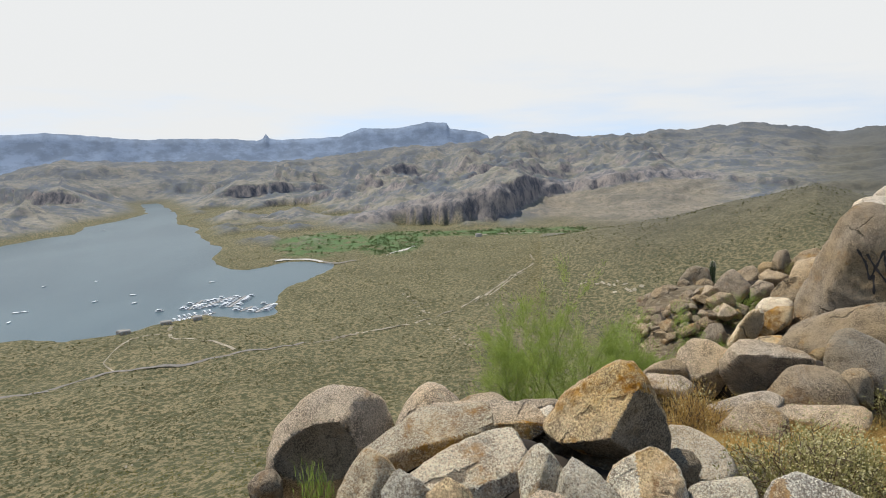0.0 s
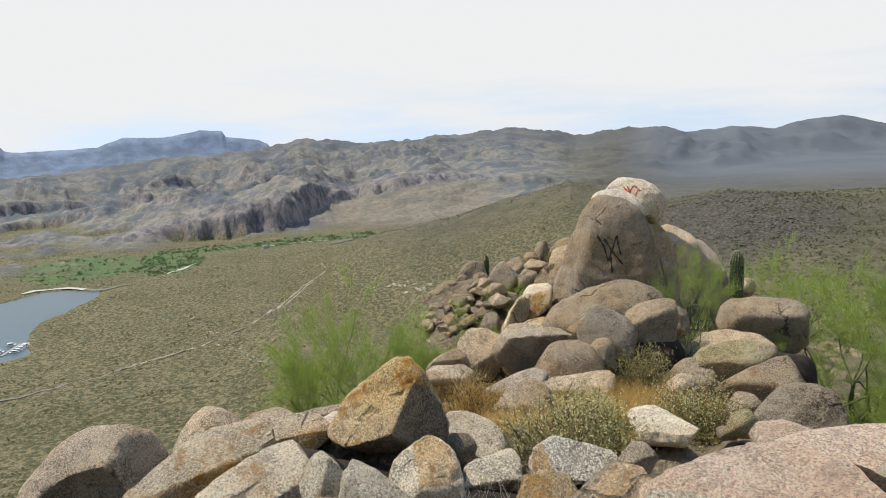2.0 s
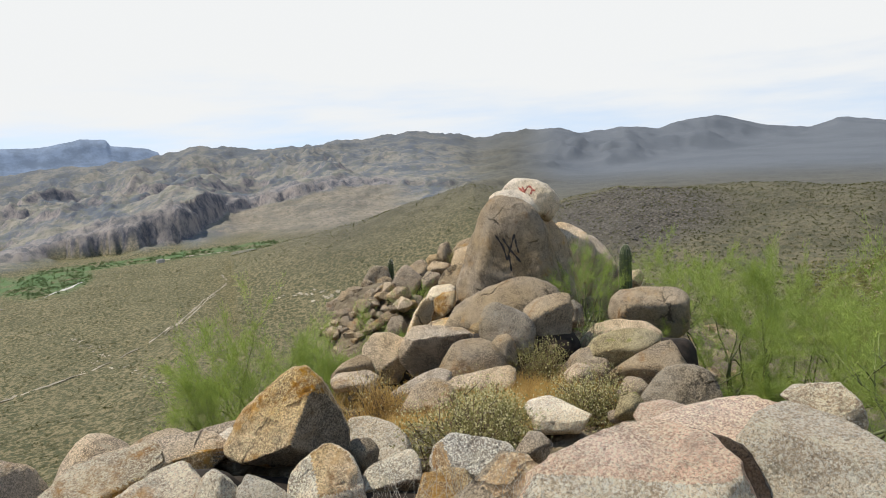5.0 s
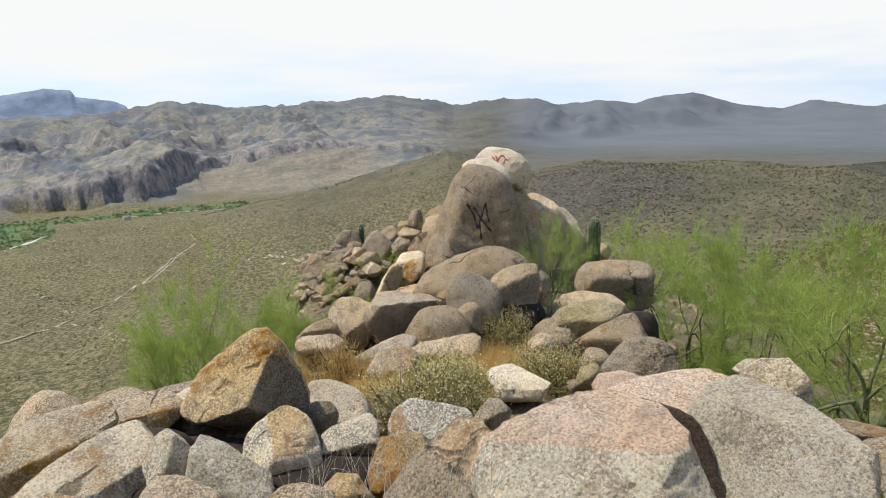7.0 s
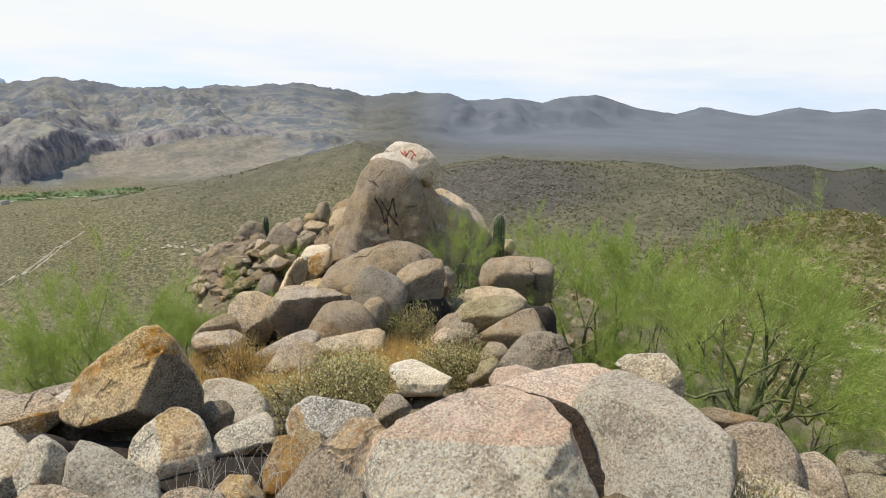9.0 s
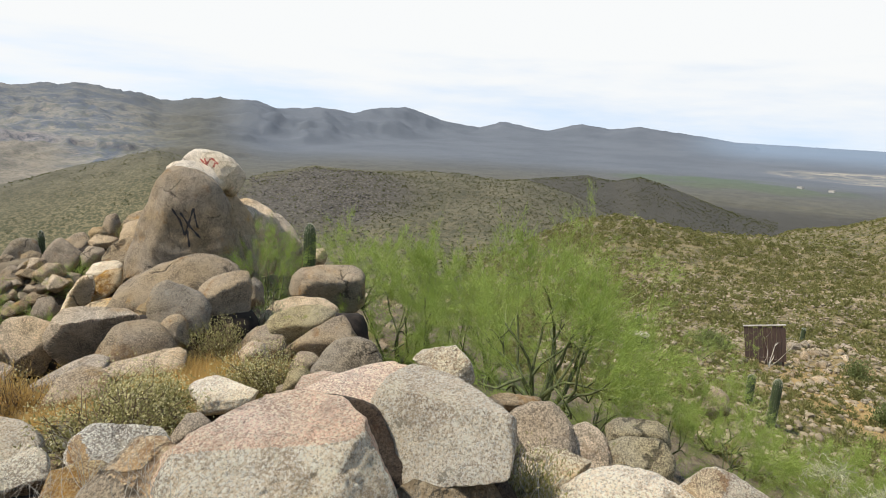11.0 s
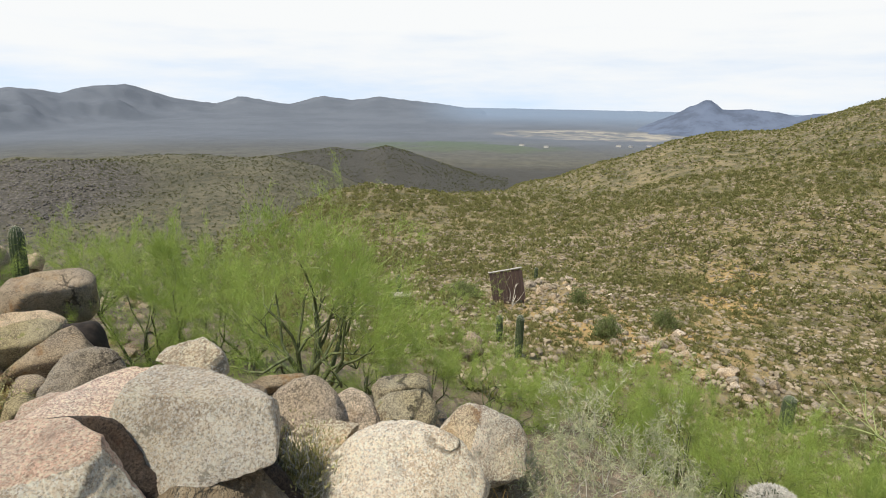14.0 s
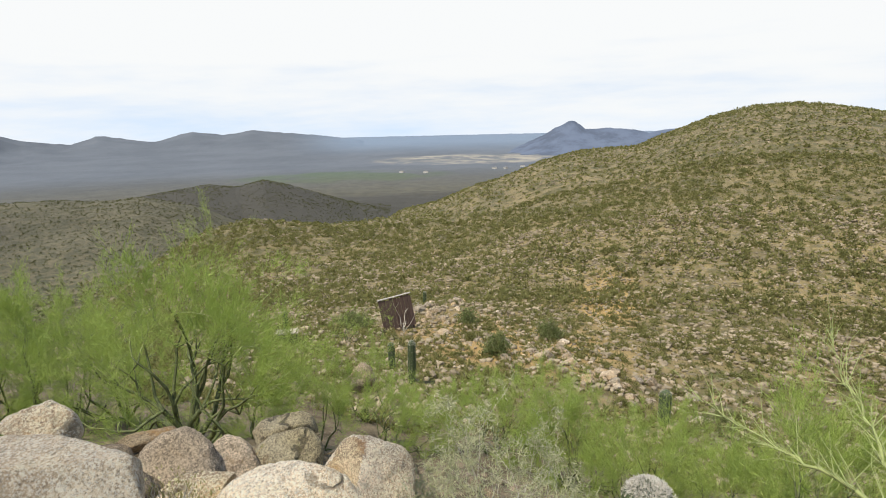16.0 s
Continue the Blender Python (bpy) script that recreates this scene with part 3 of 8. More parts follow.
    gritty = m.mix(m.ramp(m.noise(0.12, 5, 0.7, seed=61), 0.35, 0.65), (0.190, 0.148, 0.068), (0.315, 0.235, 0.105))
    gritty = m.mix(m.ramp(m.voronoi(1.6), 0.42, 0.25, 0, 0.55), gritty, (0.24, 0.20, 0.14))
    gritty = m.mix(m.math("MULTIPLY", sc3, 0.45), gritty, leaf)
    near = m.mix(m.math("MULTIPLY", m.attr("stony"), 0.85), near, gritty)
    near = m.mix(m.math("MULTIPLY", m.attr("bare"), m.ramp(m.noise(0.35, 5, 0.7, seed=15), 0.25, 0.48)), near, m.mix(m.noise(1.1, 4), (0.36, 0.225, 0.075), (0.46, 0.31, 0.13)))
    # far land greyed and blued: distance haze put into the base colour
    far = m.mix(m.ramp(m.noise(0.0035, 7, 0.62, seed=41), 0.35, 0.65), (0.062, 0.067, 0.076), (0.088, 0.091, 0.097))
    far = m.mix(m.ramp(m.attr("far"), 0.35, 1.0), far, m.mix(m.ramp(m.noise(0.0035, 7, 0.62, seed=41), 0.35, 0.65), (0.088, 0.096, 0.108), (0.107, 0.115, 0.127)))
    far = m.mix(m.math("MULTIPLY", m.attr("field"), m.ramp(m.noise(0.011, 5, 0.7, seed=47), 0.42, 0.56, 0.1, 0.9)), far, m.mix(m.ramp(m.noise(0.006, 5, seed=43), 0.4, 0.6), (0.16, 0.155, 0.14), (0.30, 0.265, 0.205)))
    far = m.mix(m.math("MULTIPLY", m.attr("crop"), m.ramp(m.noise(0.008, 5, seed=45), 0.35, 0.5)), far, (0.075, 0.10, 0.07))
    far = m.mix(m.math("MULTIPLY", m.attr("plain_haze"), 0.85), far, (0.150, 0.190, 0.240))
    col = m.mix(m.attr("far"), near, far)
    m.color(col)
    h = m.math("ADD", m.noise(3.0, 6, 0.7, seed=51), m.math("MULTIPLY", m.noise(0.05, 8, 0.7, seed=53), 7.0))
    m.bump(h, 0.8, 0.5)
    return m.m


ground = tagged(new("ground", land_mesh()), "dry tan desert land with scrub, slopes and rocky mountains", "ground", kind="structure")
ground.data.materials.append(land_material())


def water_sheet():
    bm = bmesh.new()
    vs = [bm.verts.new((x, y, LAKE_Z)) for x, y in ((-1500, 420), (60, 420), (60, 2300), (-1500, 2300))]
    bm.faces.new(vs)
    me = bpy.data.meshes.new("water")
    bm.to_mesh(me)
    m = Mat("lake water", 0.3)
    m.bsdf.inputs["Specular IOR Level"].default_value = 0.3
    m.color(m.mix(m.ramp(m.noise(0.01, 4, stretch=(1, 0.5, 1)), 0.35, 0.65), (0.045, 0.075, 0.09), (0.065, 0.10, 0.115)))
    m.bump(m.noise(0.6, 5, 0.6), 0.5, 0.3)
    me.materials.append(m.m)
    return me


tagged(new("water", water_sheet()), "calm grey-blue lake between desert hills", "water", kind="structure")


def far_range():
    """The ranges on the skyline and the lone butte over the plain, with blue haze put into their base colours."""
    def wall(name, az0, az1, az_list, el_list, dist, col, label, rough_m):
        az = np.arange(az0, az1, -0.1)
        rows = []
        top = rise(az, az_list, el_list, dist)
        broad = np.convolve(np.pad(top, 12, mode="edge"), np.ones(25) / 25, "valid")
        for k, f in enumerate(np.linspace(0, 1, 9)):
            rr = dist - 420 * (1 - f)
            x, y = -np.sin(np.radians(az)) * rr, np.cos(np.radians(az)) * rr
            zz = -125 + (broad + 125) * (0.5 * f + 0.5 * f * f) + (top - broad) * step(f, 0.8, 1.0) + (ridged(x, y, 300, 4, 7) - 0.4) * rough_m * np.sin(np.pi * f) + (f == 1) * fbm(x, y, 60, 3, 8) * 5
            rows.append(np.stack([x, y, zz], -1))
        rr = dist + 300
        rows.append(np.stack([-np.sin(np.radians(az)) * rr, np.cos(np.radians(az)) * rr, 0 * az - 140], -1))
        co = np.array(rows)
        n, c = co.shape[:2]
        me = bpy.data.meshes.new(name)
        faces = [(i * c + j, i * c + j + 1, (i + 1) * c + j + 1, (i + 1) * c + j) for i in range(n - 1) for j in range(c - 1)]
        me.from_pydata(co.reshape(-1, 3).tolist(), [], faces)
        for p in me.polygons:
            p.use_smooth = True
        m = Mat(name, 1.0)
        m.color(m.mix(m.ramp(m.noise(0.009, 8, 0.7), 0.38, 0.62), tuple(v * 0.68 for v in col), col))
        me.materials.append(m.m)
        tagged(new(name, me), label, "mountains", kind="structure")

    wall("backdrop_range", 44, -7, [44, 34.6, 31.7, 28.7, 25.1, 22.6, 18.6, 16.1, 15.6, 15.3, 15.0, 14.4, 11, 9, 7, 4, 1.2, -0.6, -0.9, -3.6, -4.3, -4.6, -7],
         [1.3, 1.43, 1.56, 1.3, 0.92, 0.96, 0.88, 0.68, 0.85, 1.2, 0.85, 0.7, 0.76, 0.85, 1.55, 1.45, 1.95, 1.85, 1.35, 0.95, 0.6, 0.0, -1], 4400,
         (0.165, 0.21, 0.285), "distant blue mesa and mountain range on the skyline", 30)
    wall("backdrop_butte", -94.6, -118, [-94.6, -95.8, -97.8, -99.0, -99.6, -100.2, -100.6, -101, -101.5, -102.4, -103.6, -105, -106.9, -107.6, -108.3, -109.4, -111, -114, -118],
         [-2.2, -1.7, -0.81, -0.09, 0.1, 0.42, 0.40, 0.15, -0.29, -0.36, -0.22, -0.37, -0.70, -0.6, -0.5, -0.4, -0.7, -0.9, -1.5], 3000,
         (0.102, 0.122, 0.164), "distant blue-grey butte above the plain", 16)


far_range()

# ---------------------------------------------------------------- building helpers
def mesh_of(name, co, faces, smooth=False, material=None):
    """A mesh from arrays of places and of equal-sided faces."""
    co, faces = np.asarray(co, np.float32), np.asarray(faces, np.int32)
    me = bpy.data.meshes.new(name)
    me.vertices.add(len(co))
    me.vertices.foreach_set("co", co.ravel())
    me.loops.add(faces.size)
    me.loops.foreach_set("vertex_index", faces.ravel())
    me.polygons.add(len(faces))
    me.polygons.foreach_set("loop_start", np.arange(0, faces.size, faces.shape[1], dtype=np.int32))
    me.polygons.foreach_set("use_smooth", np.full(len(faces), smooth))
    me.update(calc_edges=True)
    if material:
        me.materials.append(material)
    return me


def part(name, me, parent, label=""):
    ob = new(name, me)
    ob.parent = parent
    return tagged(ob, label)


def thing(name, label, category, m, group="", kind=""):
    ob = new(name)
    ob.empty_display_size = 0.1
    ob.matrix_world = m
    return tagged(ob, label, category, group, kind)


def unit_ball(level, cache={}):
    if level not in cache:
        bm = bmesh.new()
        bmesh.ops.create_icosphere(bm, subdivisions=level, radius=1)
        bm.verts.ensure_lookup_table()
        cache[level] = (np.array([v.co for v in bm.verts]), np.array([[v.index for v in f.verts] for f in bm.faces]))
        bm.free()
    return cache[level]


def noise3(p, size, octaves, seed):
    q = p / size
    s, a = 0, 1.0
    for k in range(octaves):
        s = s + a * (gnoise(q[:, 0] + 0.37 * q[:, 2], q[:, 1] + 3.1, seed + k) + gnoise(q[:, 1] - 0.29 * q[:, 0], q[:, 2] + 7.7, seed + 50 + k) + gnoise(q[:, 2] + 0.33 * q[:, 1], q[:, 0] - 5.2, seed + 90 + k)) * 0.6
        q, a = q * 2.07, a * 0.5
    return s


def chip_faces(co, count, deep, seed):
    """Breaks flat faces off a rock: each takes away what stands out past a plane."""
    rng = np.random.default_rng(seed)
    for _ in range(count):
        n = rng.normal(size=3)
        n[2] = n[2] * 0.8 + 0.15
        n = n / np.linalg.norm(n)
        out = co @ n
        cut = out.max() - deep * rng.uniform(0.05, 1.0) ** 1.5
        co = co - np.maximum(out - cut, 0)[:, None] * n
    return co


def rough_skin(co, out, size, rough, seed):
    """Fractures, ledges and pits of a weathered face, as metres outwards."""
    skin = noise3(co + seed * 1.3, size * 0.22, 5, seed + 7) * 0.030
    ledge = noise3(co - seed * 0.9, size * 0.55, 3, seed + 23) * 3.2
    ledge = (np.floor(ledge) + np.clip((ledge - np.floor(ledge)) * 5, 0, 1)) * 0.012
    line = noise3(co - seed * 4.1, size * 1.1, 3, seed + 31)
    crack = np.exp(-(line / 0.022) ** 2) * 0.018
    return out * ((skin + ledge - crack) * size * rough)[:, None]


def rock_shape(v, half, power, cuts, sharp, seed, rough):
    """Stretches a ball into a boulder: rounded block, broken by planes, with worn edges and a rough skin."""
    power = power * 2.2 if power >= 2.5 else power
    block = (np.abs(v) ** power).sum(1) ** (1 / power)
    s = block ** sharp
    for nx, ny, nz, d in cuts:
        n = np.array([nx, ny, nz]) / math.sqrt(nx * nx + ny * ny + nz * nz)
        s = s + (np.maximum(v @ n, 0) / d) ** sharp
    co = v * (s ** (-1 / sharp))[:, None]
    angular = power >= 5
    lo, hi = co.min(0), co.max(0)
    co = (co - (lo + hi) / 2) * (2 * half / (hi - lo))
    size = float(np.mean(half))
    out = v / np.linalg.norm(v, axis=1)[:, None]
    bend = noise3(co + seed * 3.7, size * 0.9, 2, seed) * (0.03 if angular else 0.06) * size
    chip = np.minimum(noise3(co - seed * 2.1, size * 0.5, 3, seed + 17) + 0.12, 0) * 0.14 * size * rough
    co = co + out * (bend + chip)[:, None]
    lo, hi = co.min(0), co.max(0)
    co = (co - (lo + hi) / 2) * (2.1 * half / (hi - lo))
    return co + rough_skin(co, out, size, rough * (1.0 if angular else 0.6), seed)


def unit(v):
    return v / np.maximum(np.linalg.norm(v, axis=-1, keepdims=True), 1e-9)


def rock(label, material, centre, planes, seed, depth, faces=0, sharp=30, detail=5, rough=1.0, soft=0.3, broken=None, hollow=None):
    """A boulder bounded by planes, each a direction and its metres from the centre: first its broad faces, then the
    planes of its rim, whose near edges are worn round; broken faces show another skin, in ROCK_DARK a painted shade,
    and a hollow is scooped out of it."""
    v, tris = unit_ball(detail)
    front = Vector((0.2, -0.1, EYE)) - Vector(centre)
    front = np.array(front.normalized())
    rows = [(np.array(p[:3]) / math.sqrt(p[0] ** 2 + p[1] ** 2 + p[2] ** 2), p[3]) for p in planes]
    for n, d in rows[faces:]:
        rows.append((unit(n * 0.82 + front * 0.57), 0.82 * d + 0.57 * soft * depth))
        rows.append((unit(n * 0.85 - front * 0.53), 0.85 * d + 0.53 * 0.35 * depth))
    rows += [(front, depth), (-front, depth)]
    pull = np.array([np.maximum(v @ n, 0) / d for n, d in rows])
    co = v * ((pull ** sharp).sum(0) / 2.8)[:, None] ** (-1 / sharp)
    size = float(np.percentile(np.linalg.norm(co, axis=1), 60)) * 1.15
    bend = noise3(co + seed, size, 2, seed) * 0.030 * size + np.minimum(noise3(co + 2 * seed, 0.44 * size, 3, seed + 5) + 0.1, 0) * 0.07 * size * rough
    co = chip_faces(co + v * bend[:, None], 18, 0.06 * size * rough, seed + 900)
    co = co + rough_skin(co, v, size, rough, seed)
    if hollow:
        away = co - np.array(hollow[:3])
        near = np.linalg.norm(away, axis=1)
        co = np.where((near < hollow[3])[:, None], np.array(hollow[:3]) + away * (hollow[3] / np.maximum(near, 1e-6))[:, None], co)
    ob = new("boulder", mesh_of("boulder", co, tris, True, material))
    if detail > 4:
        ob.data.set_sharp_from_angle(angle=radians(30))
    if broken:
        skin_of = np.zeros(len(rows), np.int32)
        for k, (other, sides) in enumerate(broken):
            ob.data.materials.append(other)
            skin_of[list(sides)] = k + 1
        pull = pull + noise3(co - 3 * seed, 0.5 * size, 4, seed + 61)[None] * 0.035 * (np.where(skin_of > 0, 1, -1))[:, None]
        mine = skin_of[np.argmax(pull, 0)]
        # the hollow's inside takes the darker brown skin, its shade included
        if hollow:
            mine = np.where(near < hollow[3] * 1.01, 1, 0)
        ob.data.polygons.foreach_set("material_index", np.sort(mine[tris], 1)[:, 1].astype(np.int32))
    ob.matrix_world = pose(*centre)
    low, high = co.min(0), co.max(0)
    under = centre[2] + low[2] + 0.22 * (high[2] - low[2])
    if under - float(on_land([centre[0]], [centre[1]])[0]) < 0.75:
        SEATS.append((centre[0], centre[1], under, 0.25 * (high[0] - low[0] + high[1] - low[1])))
    return tagged(ob, label, "boulder", "boulders of the rocky summit")


# ---------------------------------------------------------------- boulders of the summit
rock("large pink-topped granite slab split by a crack", ROCK_PINK, (1.82, 1.44, 0.12),
     [(-0.15, -0.08, 0.99, 0.204), (-0.55, -0.48, 0.68, 0.154), (-0.11, -0.89, 0.45, 0.257), (-0.86, -0.07, 0.51, 0.329), (-0.82, 0.56, 0.14, 0.455), (-0.25, 0.62, 0.74, 0.397), (-0.16, 0.59, 0.79, 0.380), (0.12, 0.42, 0.90, 0.402), (0.52, 0.05, 0.86, 0.401), (0.71, -0.33, 0.62, 0.420), (0.75, -0.55, 0.38, 0.401), (0.69, -0.71, 0.16, 0.443), (-0.20, -0.67, -0.72, 0.410), (-0.62, -0.26, -0.74, 0.301), (-0.85, 0.09, -0.52, 0.347)], 101, 0.50, faces=4, sharp=45, detail=6, rough=0.9, soft=1.3, broken=[(ROCK_SLAB, (1, 2)), (ROCK_GREY, (3,))])
rock("large pale granite slab with a grey broken face", ROCK_WHITE, (2.63, 1.23, 0.13),
     [(-0.09, -0.12, 0.99, 0.134), (-0.79, -0.35, 0.50, 0.049), (-0.31, -0.81, 0.50, 0.238), (-0.37, 0.79, 0.49, 0.354), (-0.02, 0.57, 0.82, 0.371), (0.47, -0.04, 0.88, 0.262), (0.56, -0.24, 0.80, 0.245), (0.44, -0.90, -0.01, 0.351), (0.35, -0.92, -0.18, 0.363), (-0.36, -0.42, -0.83, 0.260), (-0.73, 0.59, -0.34, 0.270)], 102, 0.50, faces=3, sharp=45, detail=6, rough=0.9, soft=1.3, broken=[(ROCK_SLAB, (1, 2))])
rock("pinkish granite top behind the broken slab", ROCK_PINK, (2.87, 1.89, 0.09),
     [(-0.12, -0.11, 0.99, 0.043), (-0.06, 0.57, 0.82, 0.148), (0.09, 0.46, 0.88, 0.107), (0.47, -0.01, 0.88, 0.169), (0.36, -0.82, -0.44, 0.214), (-0.43, -0.16, -0.89, 0.107)], 103, 0.35, faces=1, sharp=40, rough=0.8, soft=1.1)
rock("dark brown filler for stain and shade inside the slab crack", CRACK, (2.40, 1.51, 0.00),
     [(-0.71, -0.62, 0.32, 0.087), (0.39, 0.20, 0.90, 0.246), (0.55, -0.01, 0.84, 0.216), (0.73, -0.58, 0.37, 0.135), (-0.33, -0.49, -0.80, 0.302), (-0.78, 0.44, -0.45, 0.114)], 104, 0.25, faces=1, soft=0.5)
# added dark block in place of the shade below the slab's overhang
rock("dark brown filler for the shade under the overhanging slab", CRACK, (2.67, 1.15, -0.35),
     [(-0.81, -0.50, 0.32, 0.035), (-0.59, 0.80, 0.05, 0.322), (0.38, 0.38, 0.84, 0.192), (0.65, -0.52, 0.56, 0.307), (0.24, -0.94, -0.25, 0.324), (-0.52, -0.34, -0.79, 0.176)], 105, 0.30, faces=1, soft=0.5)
rock("tan granite stone with orange lichen edge", ROCK_SLAB, (3.13, 1.55, 0.22),
     [(-0.62, -0.17, 0.76, 0.091), (-0.51, -0.84, 0.21, 0.156), (-0.10, 0.64, 0.76, 0.143), (0.19, 0.34, 0.92, 0.102), (0.58, -0.42, 0.70, 0.108), (0.59, -0.76, 0.27, 0.132), (0.22, -0.82, -0.53, 0.170), (-0.46, -0.00, -0.89, 0.089), (-0.52, 0.12, -0.85, 0.080), (-0.60, 0.29, -0.75, 0.094)], 106, 0.20, faces=2, rough=1.2, soft=0.5, broken=[(ROCK_RUST, (0,))])
rock("rounded tan-grey granite boulder", ROCK_PALE, (3.69, 1.19, -0.37),
     [(-0.72, -0.21, 0.66, 0.182), (-0.23, 0.88, 0.41, 0.234), (0.07, 0.66, 0.75, 0.239), (0.25, 0.41, 0.87, 0.243), (0.49, -0.13, 0.86, 0.249), (0.54, -0.64, 0.55, 0.227), (0.46, -0.85, 0.25, 0.220), (0.03, -0.87, -0.49, 0.233), (-0.43, -0.29, -0.85, 0.219), (-0.57, 0.78, -0.27, 0.217)], 107, 0.25, faces=1, sharp=14, soft=0.5)
rock("grey-tan granite boulder beside the slab", ROCK_PALE, (3.88, 0.92, -0.44),
     [(-0.72, -0.47, 0.52, 0.132), (0.15, 0.65, 0.75, 0.185), (0.51, -0.20, 0.84, 0.161), (0.47, -0.79, 0.39, 0.123), (0.41, -0.87, 0.25, 0.125), (-0.26, -0.62, -0.74, 0.172), (-0.57, 0.56, -0.60, 0.133), (-0.43, 0.89, -0.16, 0.127)], 108, 0.20, faces=1, sharp=16, soft=0.5)
rock("brown ledge stone behind the slab", ROCK_BROWN, (4.02, 1.57, -0.35),
     [(0.11, 0.58, 0.81, 0.097), (0.37, 0.19, 0.91, 0.068), (0.56, -0.53, 0.64, 0.180), (-0.09, -0.65, -0.75, 0.101), (-0.36, -0.26, -0.90, 0.069), (-0.62, 0.52, -0.58, 0.166)], 109, 0.20, sharp=35, detail=4)
rock("pale stone below a green tree", ROCK_MOSS, (4.91, 0.91, -0.72),
     [(0.14, 0.69, 0.71, 0.171), (0.38, 0.20, 0.90, 0.114), (0.47, -0.43, 0.78, 0.182), (0.31, -0.93, 0.22, 0.235), (-0.38, -0.32, -0.87, 0.104), (-0.41, 0.87, -0.26, 0.224)], 110, 0.25, sharp=25, detail=4)
rock("dark mossy granite boulder", ROCK_MOSS, (4.49, 0.75, -0.72),
     [(-0.58, -0.15, 0.80, 0.142), (-0.93, -0.34, 0.10, 0.175), (0.22, 0.61, 0.76, 0.199), (0.39, 0.23, 0.89, 0.178), (0.48, -0.45, 0.75, 0.215), (0.35, -0.87, 0.33, 0.222), (0.03, -0.96, -0.29, 0.206), (-0.44, -0.30, -0.85, 0.172), (-0.41, 0.88, -0.25, 0.204)], 111, 0.25, faces=2, sharp=14, detail=4, soft=0.5)
rock("tan granite stone beside the slab", ROCK_RUST, (3.27, 0.95, -0.32),
     [(-0.59, -0.14, 0.80, 0.124), (-0.22, 0.91, 0.35, 0.177), (0.12, 0.68, 0.72, 0.169), (0.35, 0.38, 0.86, 0.160), (0.51, -0.01, 0.86, 0.167), (0.05, -0.90, -0.44, 0.144), (-0.39, -0.44, -0.81, 0.162), (-0.61, 0.69, -0.39, 0.188)], 112, 0.20, faces=1, sharp=25, rough=1.2, soft=0.5)
rock("large rounded pale granite boulder", ROCK_WHITE, (3.09, 0.40, -0.40),
     [(-0.45, -0.06, 0.89, 0.233), (-0.41, -0.62, 0.67, 0.287), (-0.72, 0.34, 0.61, 0.260), (-0.16, 0.93, 0.32, 0.419), (0.06, 0.82, 0.58, 0.399), (0.22, 0.65, 0.73, 0.387), (0.37, 0.39, 0.84, 0.377), (0.46, 0.15, 0.88, 0.379), (0.52, -0.22, 0.83, 0.381), (0.48, -0.58, 0.66, 0.408), (0.35, -0.85, 0.39, 0.422), (-0.10, -0.95, -0.28, 0.388), (-0.48, -0.54, -0.69, 0.326), (-0.65, -0.08, -0.76, 0.341), (-0.60, 0.72, -0.36, 0.424)], 113, 0.45, faces=3, sharp=26, detail=6, rough=0.9, soft=0.8)
rock("orange and grey rounded granite boulder", ROCK_RUST, (3.99, 0.09, -0.59),
     [(-0.61, 0.49, 0.62, 0.225), (-0.70, -0.53, 0.48, 0.172), (0.12, 0.86, 0.49, 0.290), (0.30, 0.60, 0.74, 0.284), (0.46, 0.05, 0.89, 0.257), (0.47, -0.30, 0.83, 0.226), (0.34, -0.77, 0.54, 0.253), (0.08, -0.99, 0.07, 0.258), (-0.48, -0.42, -0.77, 0.240), (-0.53, 0.51, -0.68, 0.230), (-0.37, 0.86, -0.35, 0.255)], 114, 0.26, faces=2, soft=0.5, broken=[(ROCK_ORANGE, (0,))])
rock("large grey-brown granite block with a sloping face", ROCK_BROWN, (1.41, 1.86, 0.01),
     [(-0.67, -0.32, 0.67, 0.148), (0.36, -0.92, 0.18, 0.185), (-0.16, -0.26, 0.95, 0.193), (-0.53, 0.65, 0.54, 0.207), (-0.36, 0.65, 0.67, 0.210), (0.31, 0.36, 0.88, 0.314), (0.73, -0.07, 0.68, 0.327), (0.85, -0.36, 0.37, 0.280), (0.85, -0.50, 0.18, 0.252), (0.81, -0.59, 0.03, 0.243), (-0.10, -0.65, -0.76, 0.215), (-0.48, -0.44, -0.76, 0.238), (-0.94, 0.35, -0.08, 0.316)], 115, 0.40, faces=3, sharp=50, detail=6, soft=0.7, broken=[(ROCK_DARK, (1,)), (ROCK_ORANGE, (2,))])
rock("broken tan granite slab with rusty edges", ROCK_RUST, (-0.13, 3.86, -0.29),
     [(-0.09, -0.33, 0.94, 0.094), (0.14, -0.94, 0.31, 0.188), (-0.57, 0.31, 0.76, 0.173), (-0.06, 0.40, 0.91, 0.180), (0.98, 0.02, 0.22, 0.438), (0.43, -0.41, -0.80, 0.138), (-0.19, -0.49, -0.85, 0.257), (-0.69, -0.41, -0.60, 0.369)], 116, 0.35, faces=2, sharp=45, soft=1.1, broken=[(ROCK_ORANGE, (1,))])
